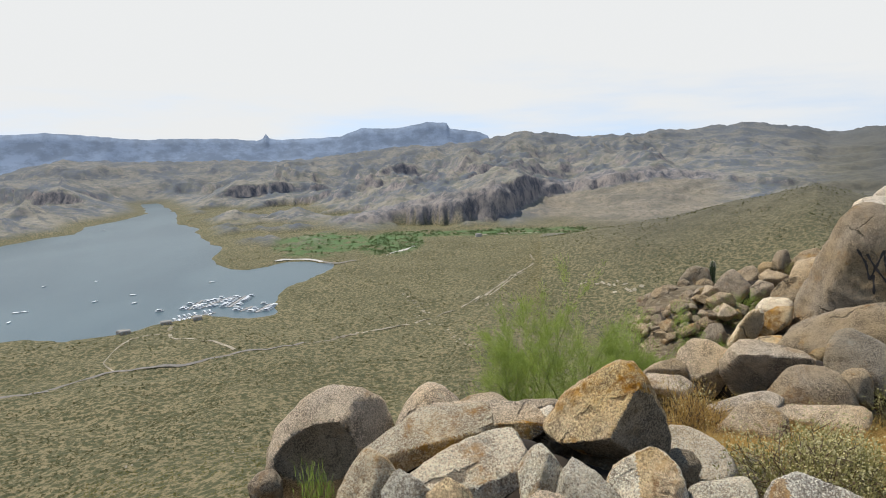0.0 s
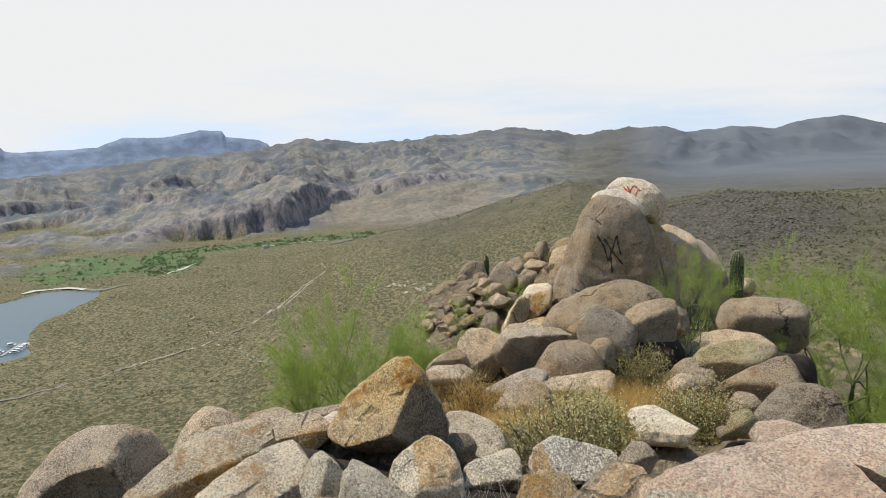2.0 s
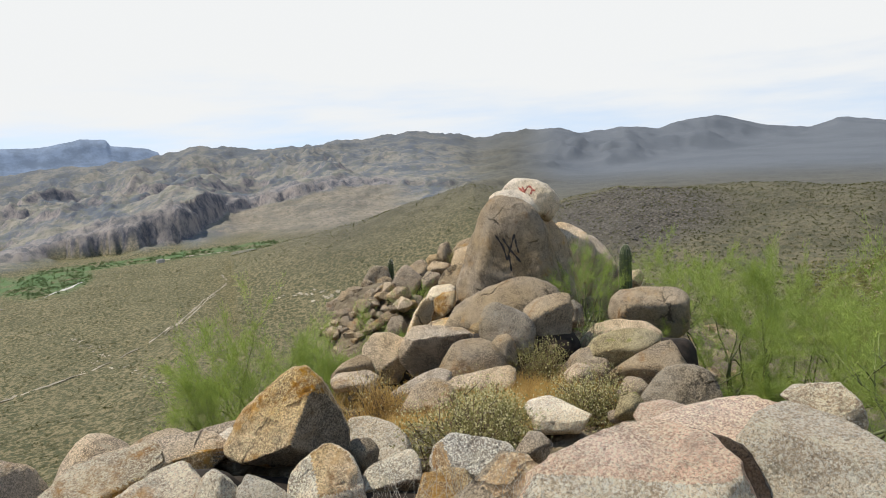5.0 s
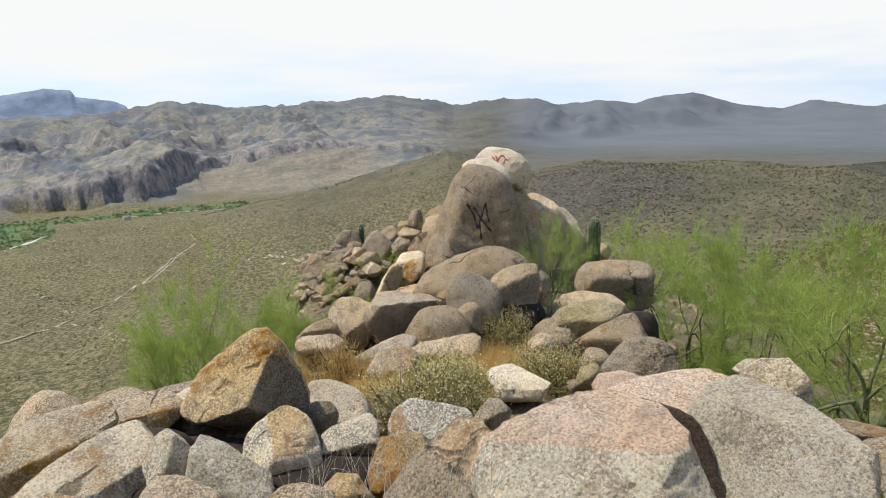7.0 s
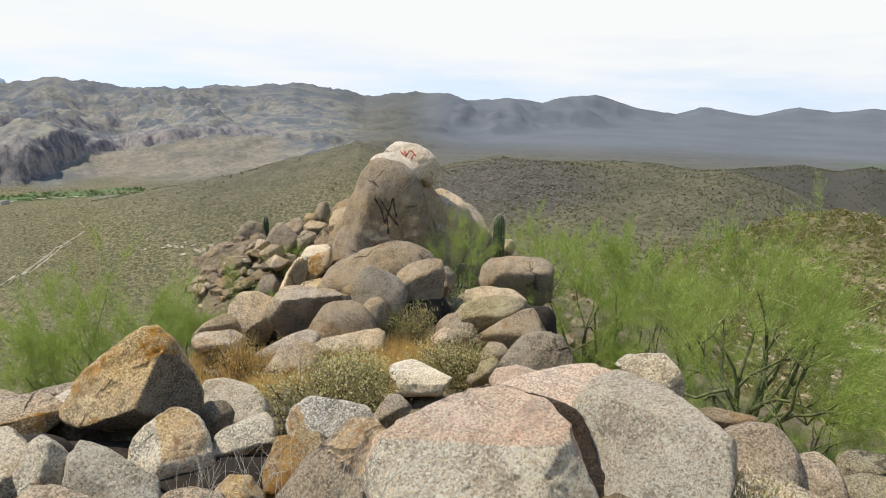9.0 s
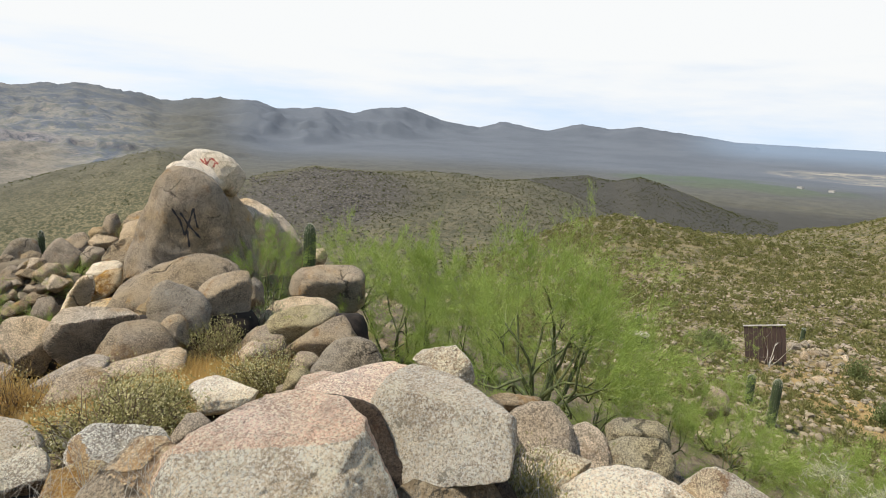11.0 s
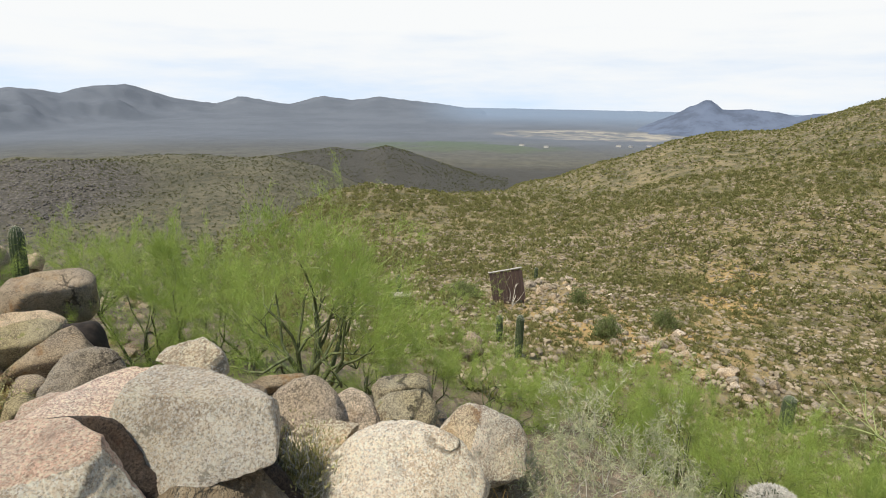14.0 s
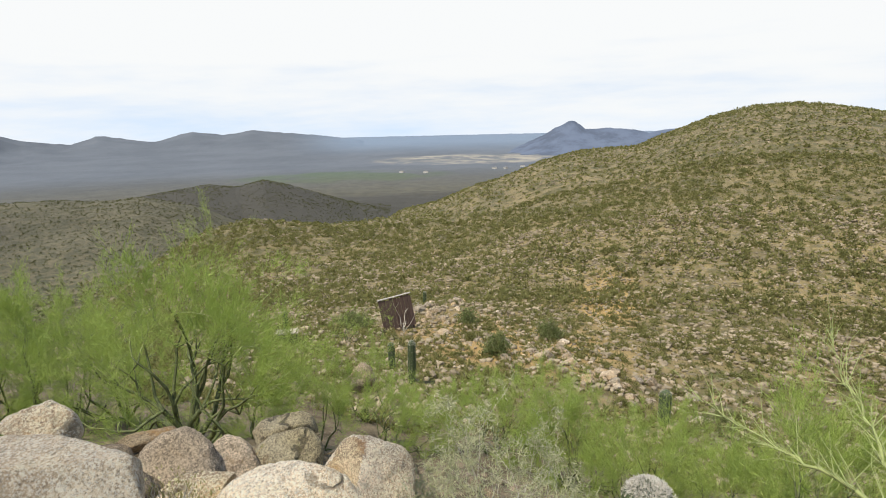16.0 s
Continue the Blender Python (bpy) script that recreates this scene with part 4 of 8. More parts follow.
rock("pale tan granite slab top with an orange edge", ROCK_PALE, (0.31, 4.26, -0.37),
     [(-0.02, -0.25, 0.97, 0.022), (0.04, -0.91, 0.42, 0.083), (-0.79, 0.22, 0.57, 0.432), (-0.12, 0.39, 0.91, 0.168), (-0.00, 0.39, 0.92, 0.136), (0.22, 0.37, 0.91, 0.163), (0.78, 0.15, 0.61, 0.308), (0.77, -0.38, -0.51, 0.346), (0.44, -0.45, -0.78, 0.257), (-0.31, -0.41, -0.86, 0.133)], 117, 0.40, faces=2, sharp=45, soft=1.1, broken=[(ROCK_ORANGE, (1,))])
rock("lower half of a split tan granite slab", ROCK_RUST, (0.13, 3.37, -0.36),
     [(-0.07, -0.42, 0.91, 0.140), (0.18, -0.93, 0.32, 0.179), (0.74, -0.54, 0.41, 0.287), (-0.51, 0.39, 0.76, 0.240), (-0.35, 0.43, 0.83, 0.233), (-0.12, 0.44, 0.89, 0.277), (0.85, 0.15, 0.51, 0.376), (0.90, 0.10, 0.43, 0.374), (0.90, -0.32, -0.31, 0.332), (0.52, -0.49, -0.70, 0.223), (0.44, -0.51, -0.74, 0.223), (-0.41, -0.52, -0.75, 0.328), (-0.99, -0.12, -0.10, 0.354)], 118, 0.40, faces=3, sharp=45, detail=6, soft=1.1, broken=[(ROCK_GREY, (1,))])
rock("tan granite boulder beside the slab", ROCK_RUST, (-0.48, 3.47, -0.54),
     [(-0.36, -0.66, 0.66, 0.170), (0.52, -0.75, 0.41, 0.160), (-0.99, -0.12, 0.12, 0.204), (-0.92, 0.06, 0.39, 0.198), (-0.76, 0.21, 0.62, 0.232), (0.53, 0.44, 0.73, 0.272), (0.80, 0.34, 0.49, 0.237), (0.99, 0.10, 0.04, 0.203), (0.30, -0.52, -0.80, 0.234), (-0.35, -0.58, -0.74, 0.258)], 119, 0.30, faces=2, sharp=35, soft=0.5)
rock("grey wedge of broken granite", ROCK_GREY, (-0.19, 2.95, -0.28),
     [(-0.25, -0.72, 0.65, 0.130), (0.55, -0.58, 0.61, 0.135), (-0.80, 0.23, 0.56, 0.201), (0.51, 0.45, 0.74, 0.160), (0.63, 0.41, 0.66, 0.149), (0.98, 0.10, 0.16, 0.166), (0.14, -0.56, -0.81, 0.160), (-0.98, -0.16, -0.08, 0.146)], 120, 0.25, faces=2, sharp=45, soft=0.5)
rock("small orange-tan granite wedge", ROCK_ORANGE, (0.01, 2.80, -0.15),
     [(-0.30, -0.70, 0.65, 0.100), (0.51, -0.61, 0.61, 0.104), (-0.66, 0.37, 0.66, 0.121), (0.54, 0.42, 0.73, 0.109), (0.95, 0.14, 0.28, 0.107), (0.20, -0.55, -0.81, 0.102), (-0.98, -0.14, -0.16, 0.105)], 121, 0.20, faces=2, sharp=40, soft=0.5)
rock("peaked granite boulder with one rusty and one shade-darkened face", ROCK_ORANGE, (1.14, 4.08, -0.32),
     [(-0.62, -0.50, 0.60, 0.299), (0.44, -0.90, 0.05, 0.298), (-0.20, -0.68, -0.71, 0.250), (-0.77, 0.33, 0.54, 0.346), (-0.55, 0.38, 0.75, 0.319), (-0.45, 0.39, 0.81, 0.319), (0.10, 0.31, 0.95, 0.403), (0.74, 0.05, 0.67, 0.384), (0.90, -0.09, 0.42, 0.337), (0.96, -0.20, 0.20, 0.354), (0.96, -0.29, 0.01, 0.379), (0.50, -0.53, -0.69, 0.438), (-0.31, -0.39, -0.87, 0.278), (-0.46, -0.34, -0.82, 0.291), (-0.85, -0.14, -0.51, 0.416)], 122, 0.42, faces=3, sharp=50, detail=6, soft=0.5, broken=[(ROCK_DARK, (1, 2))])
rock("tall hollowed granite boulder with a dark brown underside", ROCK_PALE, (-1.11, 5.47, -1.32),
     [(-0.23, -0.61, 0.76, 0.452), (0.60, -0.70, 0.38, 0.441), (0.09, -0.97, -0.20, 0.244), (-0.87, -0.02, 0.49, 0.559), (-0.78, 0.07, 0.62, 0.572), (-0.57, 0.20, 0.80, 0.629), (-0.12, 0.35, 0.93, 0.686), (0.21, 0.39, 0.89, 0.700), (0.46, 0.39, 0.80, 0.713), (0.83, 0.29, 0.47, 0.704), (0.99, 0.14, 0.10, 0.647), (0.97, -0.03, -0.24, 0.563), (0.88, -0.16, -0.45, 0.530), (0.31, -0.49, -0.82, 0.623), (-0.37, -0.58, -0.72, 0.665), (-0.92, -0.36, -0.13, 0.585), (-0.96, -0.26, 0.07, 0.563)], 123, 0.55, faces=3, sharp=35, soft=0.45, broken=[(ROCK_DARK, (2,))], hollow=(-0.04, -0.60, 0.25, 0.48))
rock("rounded pinkish granite boulder", ROCK_PALE, (-0.12, 5.09, -0.73),
     [(-0.91, 0.11, 0.40, 0.263), (-0.66, 0.26, 0.71, 0.262), (0.15, 0.37, 0.92, 0.275), (0.69, 0.27, 0.67, 0.270), (0.98, 0.06, 0.20, 0.264), (0.36, -0.42, -0.83, 0.245), (-0.55, -0.40, -0.73, 0.253)], 124, 0.25, sharp=14)
rock("small rounded tan stone", ROCK_PALE, (0.32, 5.12, -0.64),
     [(-0.36, 0.37, 0.85, 0.112), (-0.10, 0.39, 0.92, 0.096), (0.41, 0.32, 0.85, 0.126), (0.72, 0.21, 0.66, 0.168), (0.25, -0.42, -0.88, 0.099), (-0.43, -0.36, -0.83, 0.118)], 125, 0.20, sharp=14, detail=4)
rock("long pale granite stone at the drop", ROCK_PALE, (0.74, 4.98, -0.61),
     [(-0.12, 0.41, 0.91, 0.067), (-0.01, 0.40, 0.92, 0.062), (0.51, 0.26, 0.82, 0.151), (0.25, -0.44, -0.86, 0.080), (-0.02, -0.41, -0.91, 0.065), (-0.91, -0.09, -0.41, 0.228)], 126, 0.25, sharp=22, detail=4)
rock("pale wedge of granite", ROCK_WHITE, (0.72, 4.44, -0.47),
     [(-0.33, 0.43, 0.84, 0.076), (0.67, 0.20, 0.71, 0.120), (0.88, -0.33, -0.35, 0.088), (-0.02, -0.44, -0.90, 0.092), (-0.91, -0.07, -0.42, 0.106)], 127, 0.15, sharp=35, detail=4)
rock("small tan stone on the slope", ROCK, (-1.58, 5.01, -1.30),
     [(-0.76, 0.10, 0.64, 0.135), (-0.16, 0.43, 0.89, 0.142), (0.75, 0.48, 0.46, 0.133), (0.97, 0.24, -0.07, 0.129), (-0.02, -0.52, -0.85, 0.122), (-0.88, -0.42, -0.20, 0.136)], 128, 0.18, sharp=20, detail=4)
rock("grey angular granite block", ROCK_GREY, (0.51, 3.08, -0.25),
     [(-0.50, -0.56, 0.66, 0.148), (0.43, -0.80, 0.41, 0.105), (-0.81, 0.31, 0.50, 0.181), (-0.36, 0.43, 0.83, 0.229), (0.68, 0.27, 0.68, 0.178), (0.83, 0.18, 0.53, 0.152), (0.97, 0.02, 0.26, 0.131), (0.99, -0.14, -0.01, 0.141), (-0.22, -0.51, -0.83, 0.182), (-1.00, 0.01, -0.08, 0.125)], 129, 0.25, faces=2, sharp=50, soft=0.5)
rock("grey angular granite slab", ROCK_GREY, (0.73, 2.88, -0.24),
     [(0.10, -0.58, 0.81, 0.127), (-0.64, -0.71, 0.30, 0.125), (-0.95, 0.23, 0.22, 0.200), (-0.68, 0.41, 0.61, 0.246), (0.53, 0.32, 0.78, 0.174), (0.71, 0.23, 0.66, 0.139), (0.98, -0.19, 0.08, 0.205), (-0.26, -0.51, -0.82, 0.160), (-0.98, -0.02, -0.22, 0.168)], 130, 0.25, faces=2, sharp=50, soft=0.5)
rock("grey and orange cracked granite block", ROCK_RUST, (1.08, 3.13, -0.39),
     [(-0.56, -0.37, 0.74, 0.211), (0.02, -0.52, 0.85, 0.201), (-0.01, -0.99, 0.10, 0.173), (-0.89, 0.35, 0.30, 0.236), (-0.35, 0.49, 0.80, 0.268), (0.43, 0.31, 0.85, 0.302), (0.79, 0.08, 0.61, 0.266), (0.95, -0.16, 0.26, 0.220), (0.96, -0.25, 0.12, 0.210), (0.88, -0.43, -0.21, 0.239), (-0.39, -0.45, -0.80, 0.238), (-0.99, 0.14, -0.09, 0.223)], 131, 0.27, faces=3, sharp=50, rough=1.2, soft=0.5, broken=[(ROCK_ORANGE, (1,)), (ROCK_GREY, (0,))])
rock("dark brown stone in shade", ROCK_BROWN, (1.57, 3.92, -0.61),
     [(-0.35, 0.51, 0.78, 0.136), (0.20, 0.39, 0.90, 0.123), (0.87, -0.05, 0.50, 0.122), (0.85, -0.46, -0.26, 0.111), (-0.03, -0.49, -0.87, 0.129), (-0.96, 0.18, -0.22, 0.099)], 132, 0.18, sharp=22, detail=4)
rock("smooth pale granite boulder", ROCK_WHITE, (1.81, 4.25, -0.73),
     [(-0.15, -0.42, 0.89, 0.149), (-0.75, 0.46, 0.47, 0.282), (0.09, 0.40, 0.91, 0.228), (0.48, 0.23, 0.85, 0.195), (0.70, 0.07, 0.71, 0.194), (0.92, -0.22, 0.32, 0.233), (0.73, -0.55, -0.41, 0.272), (-0.34, -0.38, -0.86, 0.191), (-0.94, 0.14, -0.30, 0.210)], 133, 0.30, faces=1, sharp=16, rough=0.8, soft=0.5)
rock("dark grey granite boulder with white patina", ROCK_GREY, (1.45, 3.09, -0.45),
     [(-0.24, -0.34, 0.91, 0.160), (-0.26, -0.82, -0.51, 0.033), (-0.77, 0.49, 0.40, 0.184), (-0.14, 0.53, 0.84, 0.192), (0.90, -0.17, 0.39, 0.237), (0.90, -0.42, -0.03, 0.176), (0.80, -0.54, -0.28, 0.166), (-0.20, -0.51, -0.83, 0.209), (-0.96, 0.21, -0.16, 0.191)], 134, 0.25, faces=2, sharp=40, rough=1.2, soft=0.5, broken=[(ROCK_DARK, (1,))])
rock("grey granite block with orange stained corner", ROCK_GREY, (2.06, 3.19, -0.44),
     [(-0.73, -0.28, 0.62, 0.181), (-0.18, -0.53, 0.83, 0.099), (-0.72, 0.57, 0.40, 0.245), (-0.29, 0.57, 0.77, 0.195), (0.40, 0.27, 0.88, 0.129), (0.83, -0.23, 0.50, 0.246), (0.42, -0.67, -0.61, 0.220), (-0.29, -0.41, -0.87, 0.120), (-0.88, 0.14, -0.45, 0.244)], 135, 0.25, faces=2, sharp=40, rough=1.3, soft=0.5, broken=[(ROCK_ORANGE, (0,))])
rock("yellow-orange granite stone with lichen", ROCK_ORANGE, (1.60, 2.71, -0.35),
     [(-0.44, -0.45, 0.78, 0.128), (-0.75, 0.56, 0.35, 0.145), (0.04, 0.51, 0.86, 0.168), (0.37, 0.35, 0.86, 0.172), (0.88, -0.20, 0.44, 0.187), (0.65, -0.64, -0.40, 0.144), (-0.21, -0.52, -0.83, 0.154), (-0.93, 0.36, -0.06, 0.166)], 136, 0.22, faces=1, rough=1.2, soft=0.5)
rock("small tan rock with dry grass", ROCK_PALE, (2.67, 3.35, -0.64),
     [(-0.49, 0.67, 0.55, 0.096), (0.22, 0.38, 0.90, 0.119), (0.77, -0.20, 0.60, 0.129), (0.58, -0.70, -0.41, 0.110), (-0.19, -0.45, -0.87, 0.099), (-0.87, 0.33, -0.38, 0.145)], 137, 0.18, sharp=25, detail=4)
rock("orange stone in a gap between boulders", ROCK_ORANGE, (1.24, 2.60, -0.35),
     [(-0.46, 0.59, 0.66, 0.113), (0.41, 0.40, 0.82, 0.108), (0.89, -0.03, 0.46, 0.107), (0.59, -0.62, -0.52, 0.108), (-0.46, -0.42, -0.78, 0.100), (-0.94, 0.33, 0.05, 0.106)], 138, 0.18, sharp=35)
rock("pale pinkish granite stone", ROCK_PALE, (0.46, 2.48, -0.04),
     [(-0.03, -0.41, 0.91, 0.090), (-0.66, 0.39, 0.64, 0.145), (0.23, 0.47, 0.85, 0.119), (0.61, 0.36, 0.71, 0.109), (0.93, 0.11, 0.36, 0.140), (0.16, -0.57, -0.81, 0.118), (-0.44, -0.48, -0.76, 0.105), (-1.00, 0.03, 0.02, 0.147)], 139, 0.20, faces=1, sharp=35, soft=0.5)
rock("pale granite stone with orange edge", ROCK_PALE, (0.95, 2.33, -0.14),
     [(-0.11, -0.39, 0.91, 0.080), (-0.45, 0.56, 0.69, 0.135), (0.18, 0.51, 0.84, 0.099), (0.55, 0.35, 0.76, 0.097), (0.96, -0.16, 0.22, 0.133), (-0.25, -0.54, -0.81, 0.085), (-0.93, -0.04, -0.35, 0.123)], 140, 0.20, faces=1, sharp=35, soft=0.5)
monolith = rock("tall wedge-shaped granite monolith with sprayed marks", ROCK, (7.17, 10.39, -1.33),
     [(-0.51, -0.84, 0.17, 0.719), (-0.94, 0.03, 0.33, 0.839), (-0.32, -0.39, 0.87, 1.540), (0.28, -0.93, 0.22, 1.043), (-0.78, 0.53, 0.34, 0.924), (-0.74, 0.52, 0.43, 1.032), (-0.16, 0.21, 0.96, 1.715), (0.26, -0.07, 0.96, 1.713), (0.67, -0.41, 0.62, 1.377), (0.75, -0.50, 0.43, 1.223), (0.79, -0.59, 0.15, 1.050), (0.58, -0.64, -0.50, 1.209), (-0.18, -0.27, -0.94, 1.381), (-0.89, 0.42, -0.15, 1.383)], 141, 1.30, faces=4, rough=0.9, soft=0.5)
cap_rock = rock("white-stained granite cap boulder with a reddish patch", ROCK_CAP, (8.08, 10.57, 0.32),
     [(-0.56, -0.58, 0.60, 0.350), (-0.08, -0.99, -0.11, 0.435), (-0.80, 0.56, 0.22, 0.613), (-0.30, 0.28, 0.91, 0.498), (0.10, 0.01, 0.99, 0.391), (0.40, -0.22, 0.89, 0.347), (0.61, -0.41, 0.68, 0.394), (0.76, -0.63, -0.14, 0.519), (0.56, -0.54, -0.63, 0.566), (-0.28, 0.06, -0.96, 0.391), (-0.53, 0.27, -0.80, 0.312)], 142, 0.50, faces=2, sharp=20, rough=1.2)
rock("flat pale granite stone under the cap boulder", ROCK_CAP, (7.69, 10.60, 0.25),
     [(-0.63, 0.47, 0.62, 0.520), (-0.09, 0.16, 0.98, 0.309), (0.25, -0.08, 0.96, 0.225), (0.72, -0.48, 0.51, 0.353), (0.28, -0.35, -0.89, 0.439), (-0.37, 0.13, -0.92, 0.191)], 143, 0.50, sharp=24, detail=4)
rock("tan granite shoulder of the monolith", ROCK, (8.31, 10.46, -1.28),
     [(0.15, -0.87, 0.46, 0.552), (-0.82, -0.57, 0.10, 0.390), (0.13, 0.03, 0.99, 1.463), (0.69, -0.45, 0.57, 0.706), (0.77, -0.59, 0.24, 0.547), (0.77, -0.64, 0.04, 0.536), (0.07, -0.42, -0.90, 1.292), (-0.82, 0.53, -0.22, 0.506), (-0.82, 0.57, -0.05, 0.479)], 144, 0.60, faces=2, sharp=28, soft=0.5)
rock("pale granite shoulder boulder against the monolith", ROCK_PALE, (9.01, 10.45, -1.19),
     [(-0.25, -0.45, 0.86, 0.597), (-0.38, -0.92, 0.10, 0.298), (-0.09, 0.25, 0.97, 0.906), (0.43, -0.20, 0.88, 0.701), (0.69, -0.50, 0.52, 0.555), (0.72, -0.68, -0.11, 0.413), (0.43, -0.61, -0.67, 0.691), (-0.79, 0.59, -0.17, 0.338)], 145, 0.50, faces=2, sharp=24, soft=0.5)
rock("sloping tan granite boulder behind the monolith", ROCK_PALE, (9.54, 10.25, -1.69),
     [(-0.04, -0.64, 0.76, 0.609), (-0.59, -0.80, 0.10, 0.254), (-0.11, 0.30, 0.95, 1.040), (0.57, -0.35, 0.74, 0.697), (0.68, -0.50, 0.53, 0.541), (0.73, -0.62, 0.29, 0.453), (0.71, -0.71, -0.06, 0.457), (-0.04, -0.35, -0.94, 0.878), (-0.76, 0.64, -0.06, 0.365)], 146, 0.50, faces=2, sharp=22, soft=0.5)
rock("small pale boulder behind the saguaro", ROCK_PALE, (10.57, 10.23, -1.79),
     [(-0.50, 0.67, 0.55, 0.184), (0.05, 0.25, 0.97, 0.206), (0.67, -0.54, 0.50, 0.224), (0.60, -0.73, -0.33, 0.188), (-0.14, -0.19, -0.97, 0.197), (-0.73, 0.61, -0.30, 0.225)], 147, 0.30, sharp=22, detail=4)
rock("grey upright granite block on the ridge crest", ROCK_DARK, (6.67, 16.27, -2.36),
     [(-0.45, -0.86, 0.25, 0.308), (-0.90, 0.38, 0.20, 0.400), (-0.79, 0.40, 0.46, 0.405), (-0.30, 0.31, 0.90, 0.535), (0.21, 0.12, 0.97, 0.578), (0.91, -0.34, 0.22, 0.451), (0.89, -0.42, -0.18, 0.398), (0.46, -0.40, -0.79, 0.476), (-0.69, 0.07, -0.72, 0.532)], 148, 0.45, faces=1, sharp=45, detail=4, rough=1.2, soft=0.5)
rock("tan granite boulder in the ridge pile", ROCK, (6.23, 13.26, -1.77),
     [(-0.61, -0.61, 0.51, 0.276), (-0.82, 0.44, 0.36, 0.333), (-0.48, 0.39, 0.79, 0.415), (0.65, -0.14, 0.75, 0.415), (0.80, -0.26, 0.54, 0.412), (0.73, -0.48, -0.49, 0.345), (0.14, -0.33, -0.93, 0.416), (-0.89, 0.29, -0.34, 0.395)], 149, 0.40, faces=1, detail=4, rough=1.3, soft=0.5)
rock("tan granite boulder in the ridge pile", ROCK, (6.71, 13.54, -1.53),
     [(-0.45, -0.46, 0.76, 0.230), (-0.51, 0.40, 0.76, 0.257), (-0.11, 0.25, 0.96, 0.276), (0.79, -0.27, 0.55, 0.281), (0.84, -0.48, -0.26, 0.252), (-0.35, -0.07, -0.93, 0.269), (-0.72, 0.17, -0.67, 0.249)], 150, 0.35, faces=1, sharp=35, detail=4, rough=1.3, soft=0.5)
rock("dark brown stone on top of the ridge pile", ROCK_BROWN, (7.36, 13.93, -1.40),
     [(-0.64, 0.45, 0.62, 0.185), (0.05, 0.17, 0.98, 0.165), (0.76, -0.28, 0.58, 0.177), (0.76, -0.49, -0.42, 0.177), (-0.22, -0.10, -0.97, 0.161), (-0.89, 0.39, -0.25, 0.179)], 151, 0.20, sharp=35, detail=4)
rock("rounded tan boulder wedged in the ridge pile", ROCK, (7.85, 14.26, -1.37),
     [(-0.81, 0.49, 0.32, 0.200), (-0.14, 0.25, 0.96, 0.321), (0.85, -0.39, 0.36, 0.224), (0.85, -0.50, -0.17, 0.174), (-0.13, -0.16, -0.98, 0.325), (-0.89, 0.44, -0.12, 0.185)], 152, 0.25, sharp=20, detail=4)
rock("tan granite boulder on the ridge pile", ROCK, (8.30, 14.03, -1.24),
     [(-0.42, -0.33, 0.84, 0.228), (-0.61, 0.47, 0.64, 0.214), (-0.22, 0.30, 0.93, 0.220), (0.58, -0.20, 0.79, 0.349), (0.82, -0.53, -0.22, 0.274), (0.28, -0.35, -0.89, 0.202), (-0.74, 0.28, -0.61, 0.346)], 153, 0.35, faces=1, detail=4, soft=0.5)
rock("pale bleached boulder on the ridge pile", ROCK_PALE, (7.50, 12.49, -1.29),
     [(-0.56, -0.37, 0.74, 0.326), (-0.80, 0.51, 0.32, 0.357), (-0.19, 0.30, 0.94, 0.377), (0.50, -0.13, 0.86, 0.446), (0.83, -0.54, -0.13, 0.306), (0.14, -0.33, -0.93, 0.410), (-0.81, 0.33, -0.49, 0.356)], 154, 0.40, faces=1, sharp=26, detail=4, soft=0.5)
rock("flat brown stone lying on the ridge pile", ROCK_PALE, (6.83, 12.73, -1.35),
     [(-0.19, -0.36, 0.91, 0.142), (-0.34, -0.89, -0.31, 0.195), (-0.57, 0.44, 0.69, 0.218), (0.28, 0.06, 0.96, 0.173), (0.66, -0.49, -0.57, 0.192), (0.36, -0.40, -0.84, 0.183), (-0.60, 0.12, -0.79, 0.220), (-0.89, 0.39, -0.23, 0.224)], 155, 0.30, faces=2, sharp=40, detail=4, soft=0.5, broken=[(ROCK_DARK, (1,))])
rock("tan granite boulder in the ridge pile", ROCK, (6.90, 12.07, -1.50),
     [(-0.69, -0.42, 0.60, 0.225), (-0.64, 0.48, 0.60, 0.281), (-0.16, 0.30, 0.94, 0.304), (0.64, -0.20, 0.74, 0.386), (0.82, -0.53, -0.22, 0.310), (0.28, -0.40, -0.87, 0.288), (-0.49, 0.02, -0.87, 0.367), (-0.88, 0.38, -0.29, 0.377)], 156, 0.35, faces=1, detail=4, soft=0.5)
rock("small tan stone in the ridge pile", ROCK, (6.52, 12.49, -1.55),
     [(-0.62, 0.46, 0.64, 0.202), (0.26, 0.09, 0.96, 0.206), (0.86, -0.36, 0.37, 0.236), (0.61, -0.48, -0.63, 0.192), (-0.23, -0.14, -0.96, 0.212), (-0.90, 0.41, -0.12, 0.217)], 157, 0.25, detail=4)
rock("cream coloured broken stone", ROCK_WHITE, (6.05, 11.13, -1.49),
     [(-0.23, -0.44, 0.86, 0.140), (-0.64, 0.48, 0.60, 0.211), (0.03, 0.24, 0.97, 0.151), (0.69, -0.19, 0.70, 0.272), (0.54, -0.49, -0.69, 0.186), (0.13, -0.34, -0.93, 0.153), (-0.69, 0.15, -0.71, 0.250)], 158, 0.30, faces=1, sharp=45, detail=4, rough=1.4, soft=0.5)
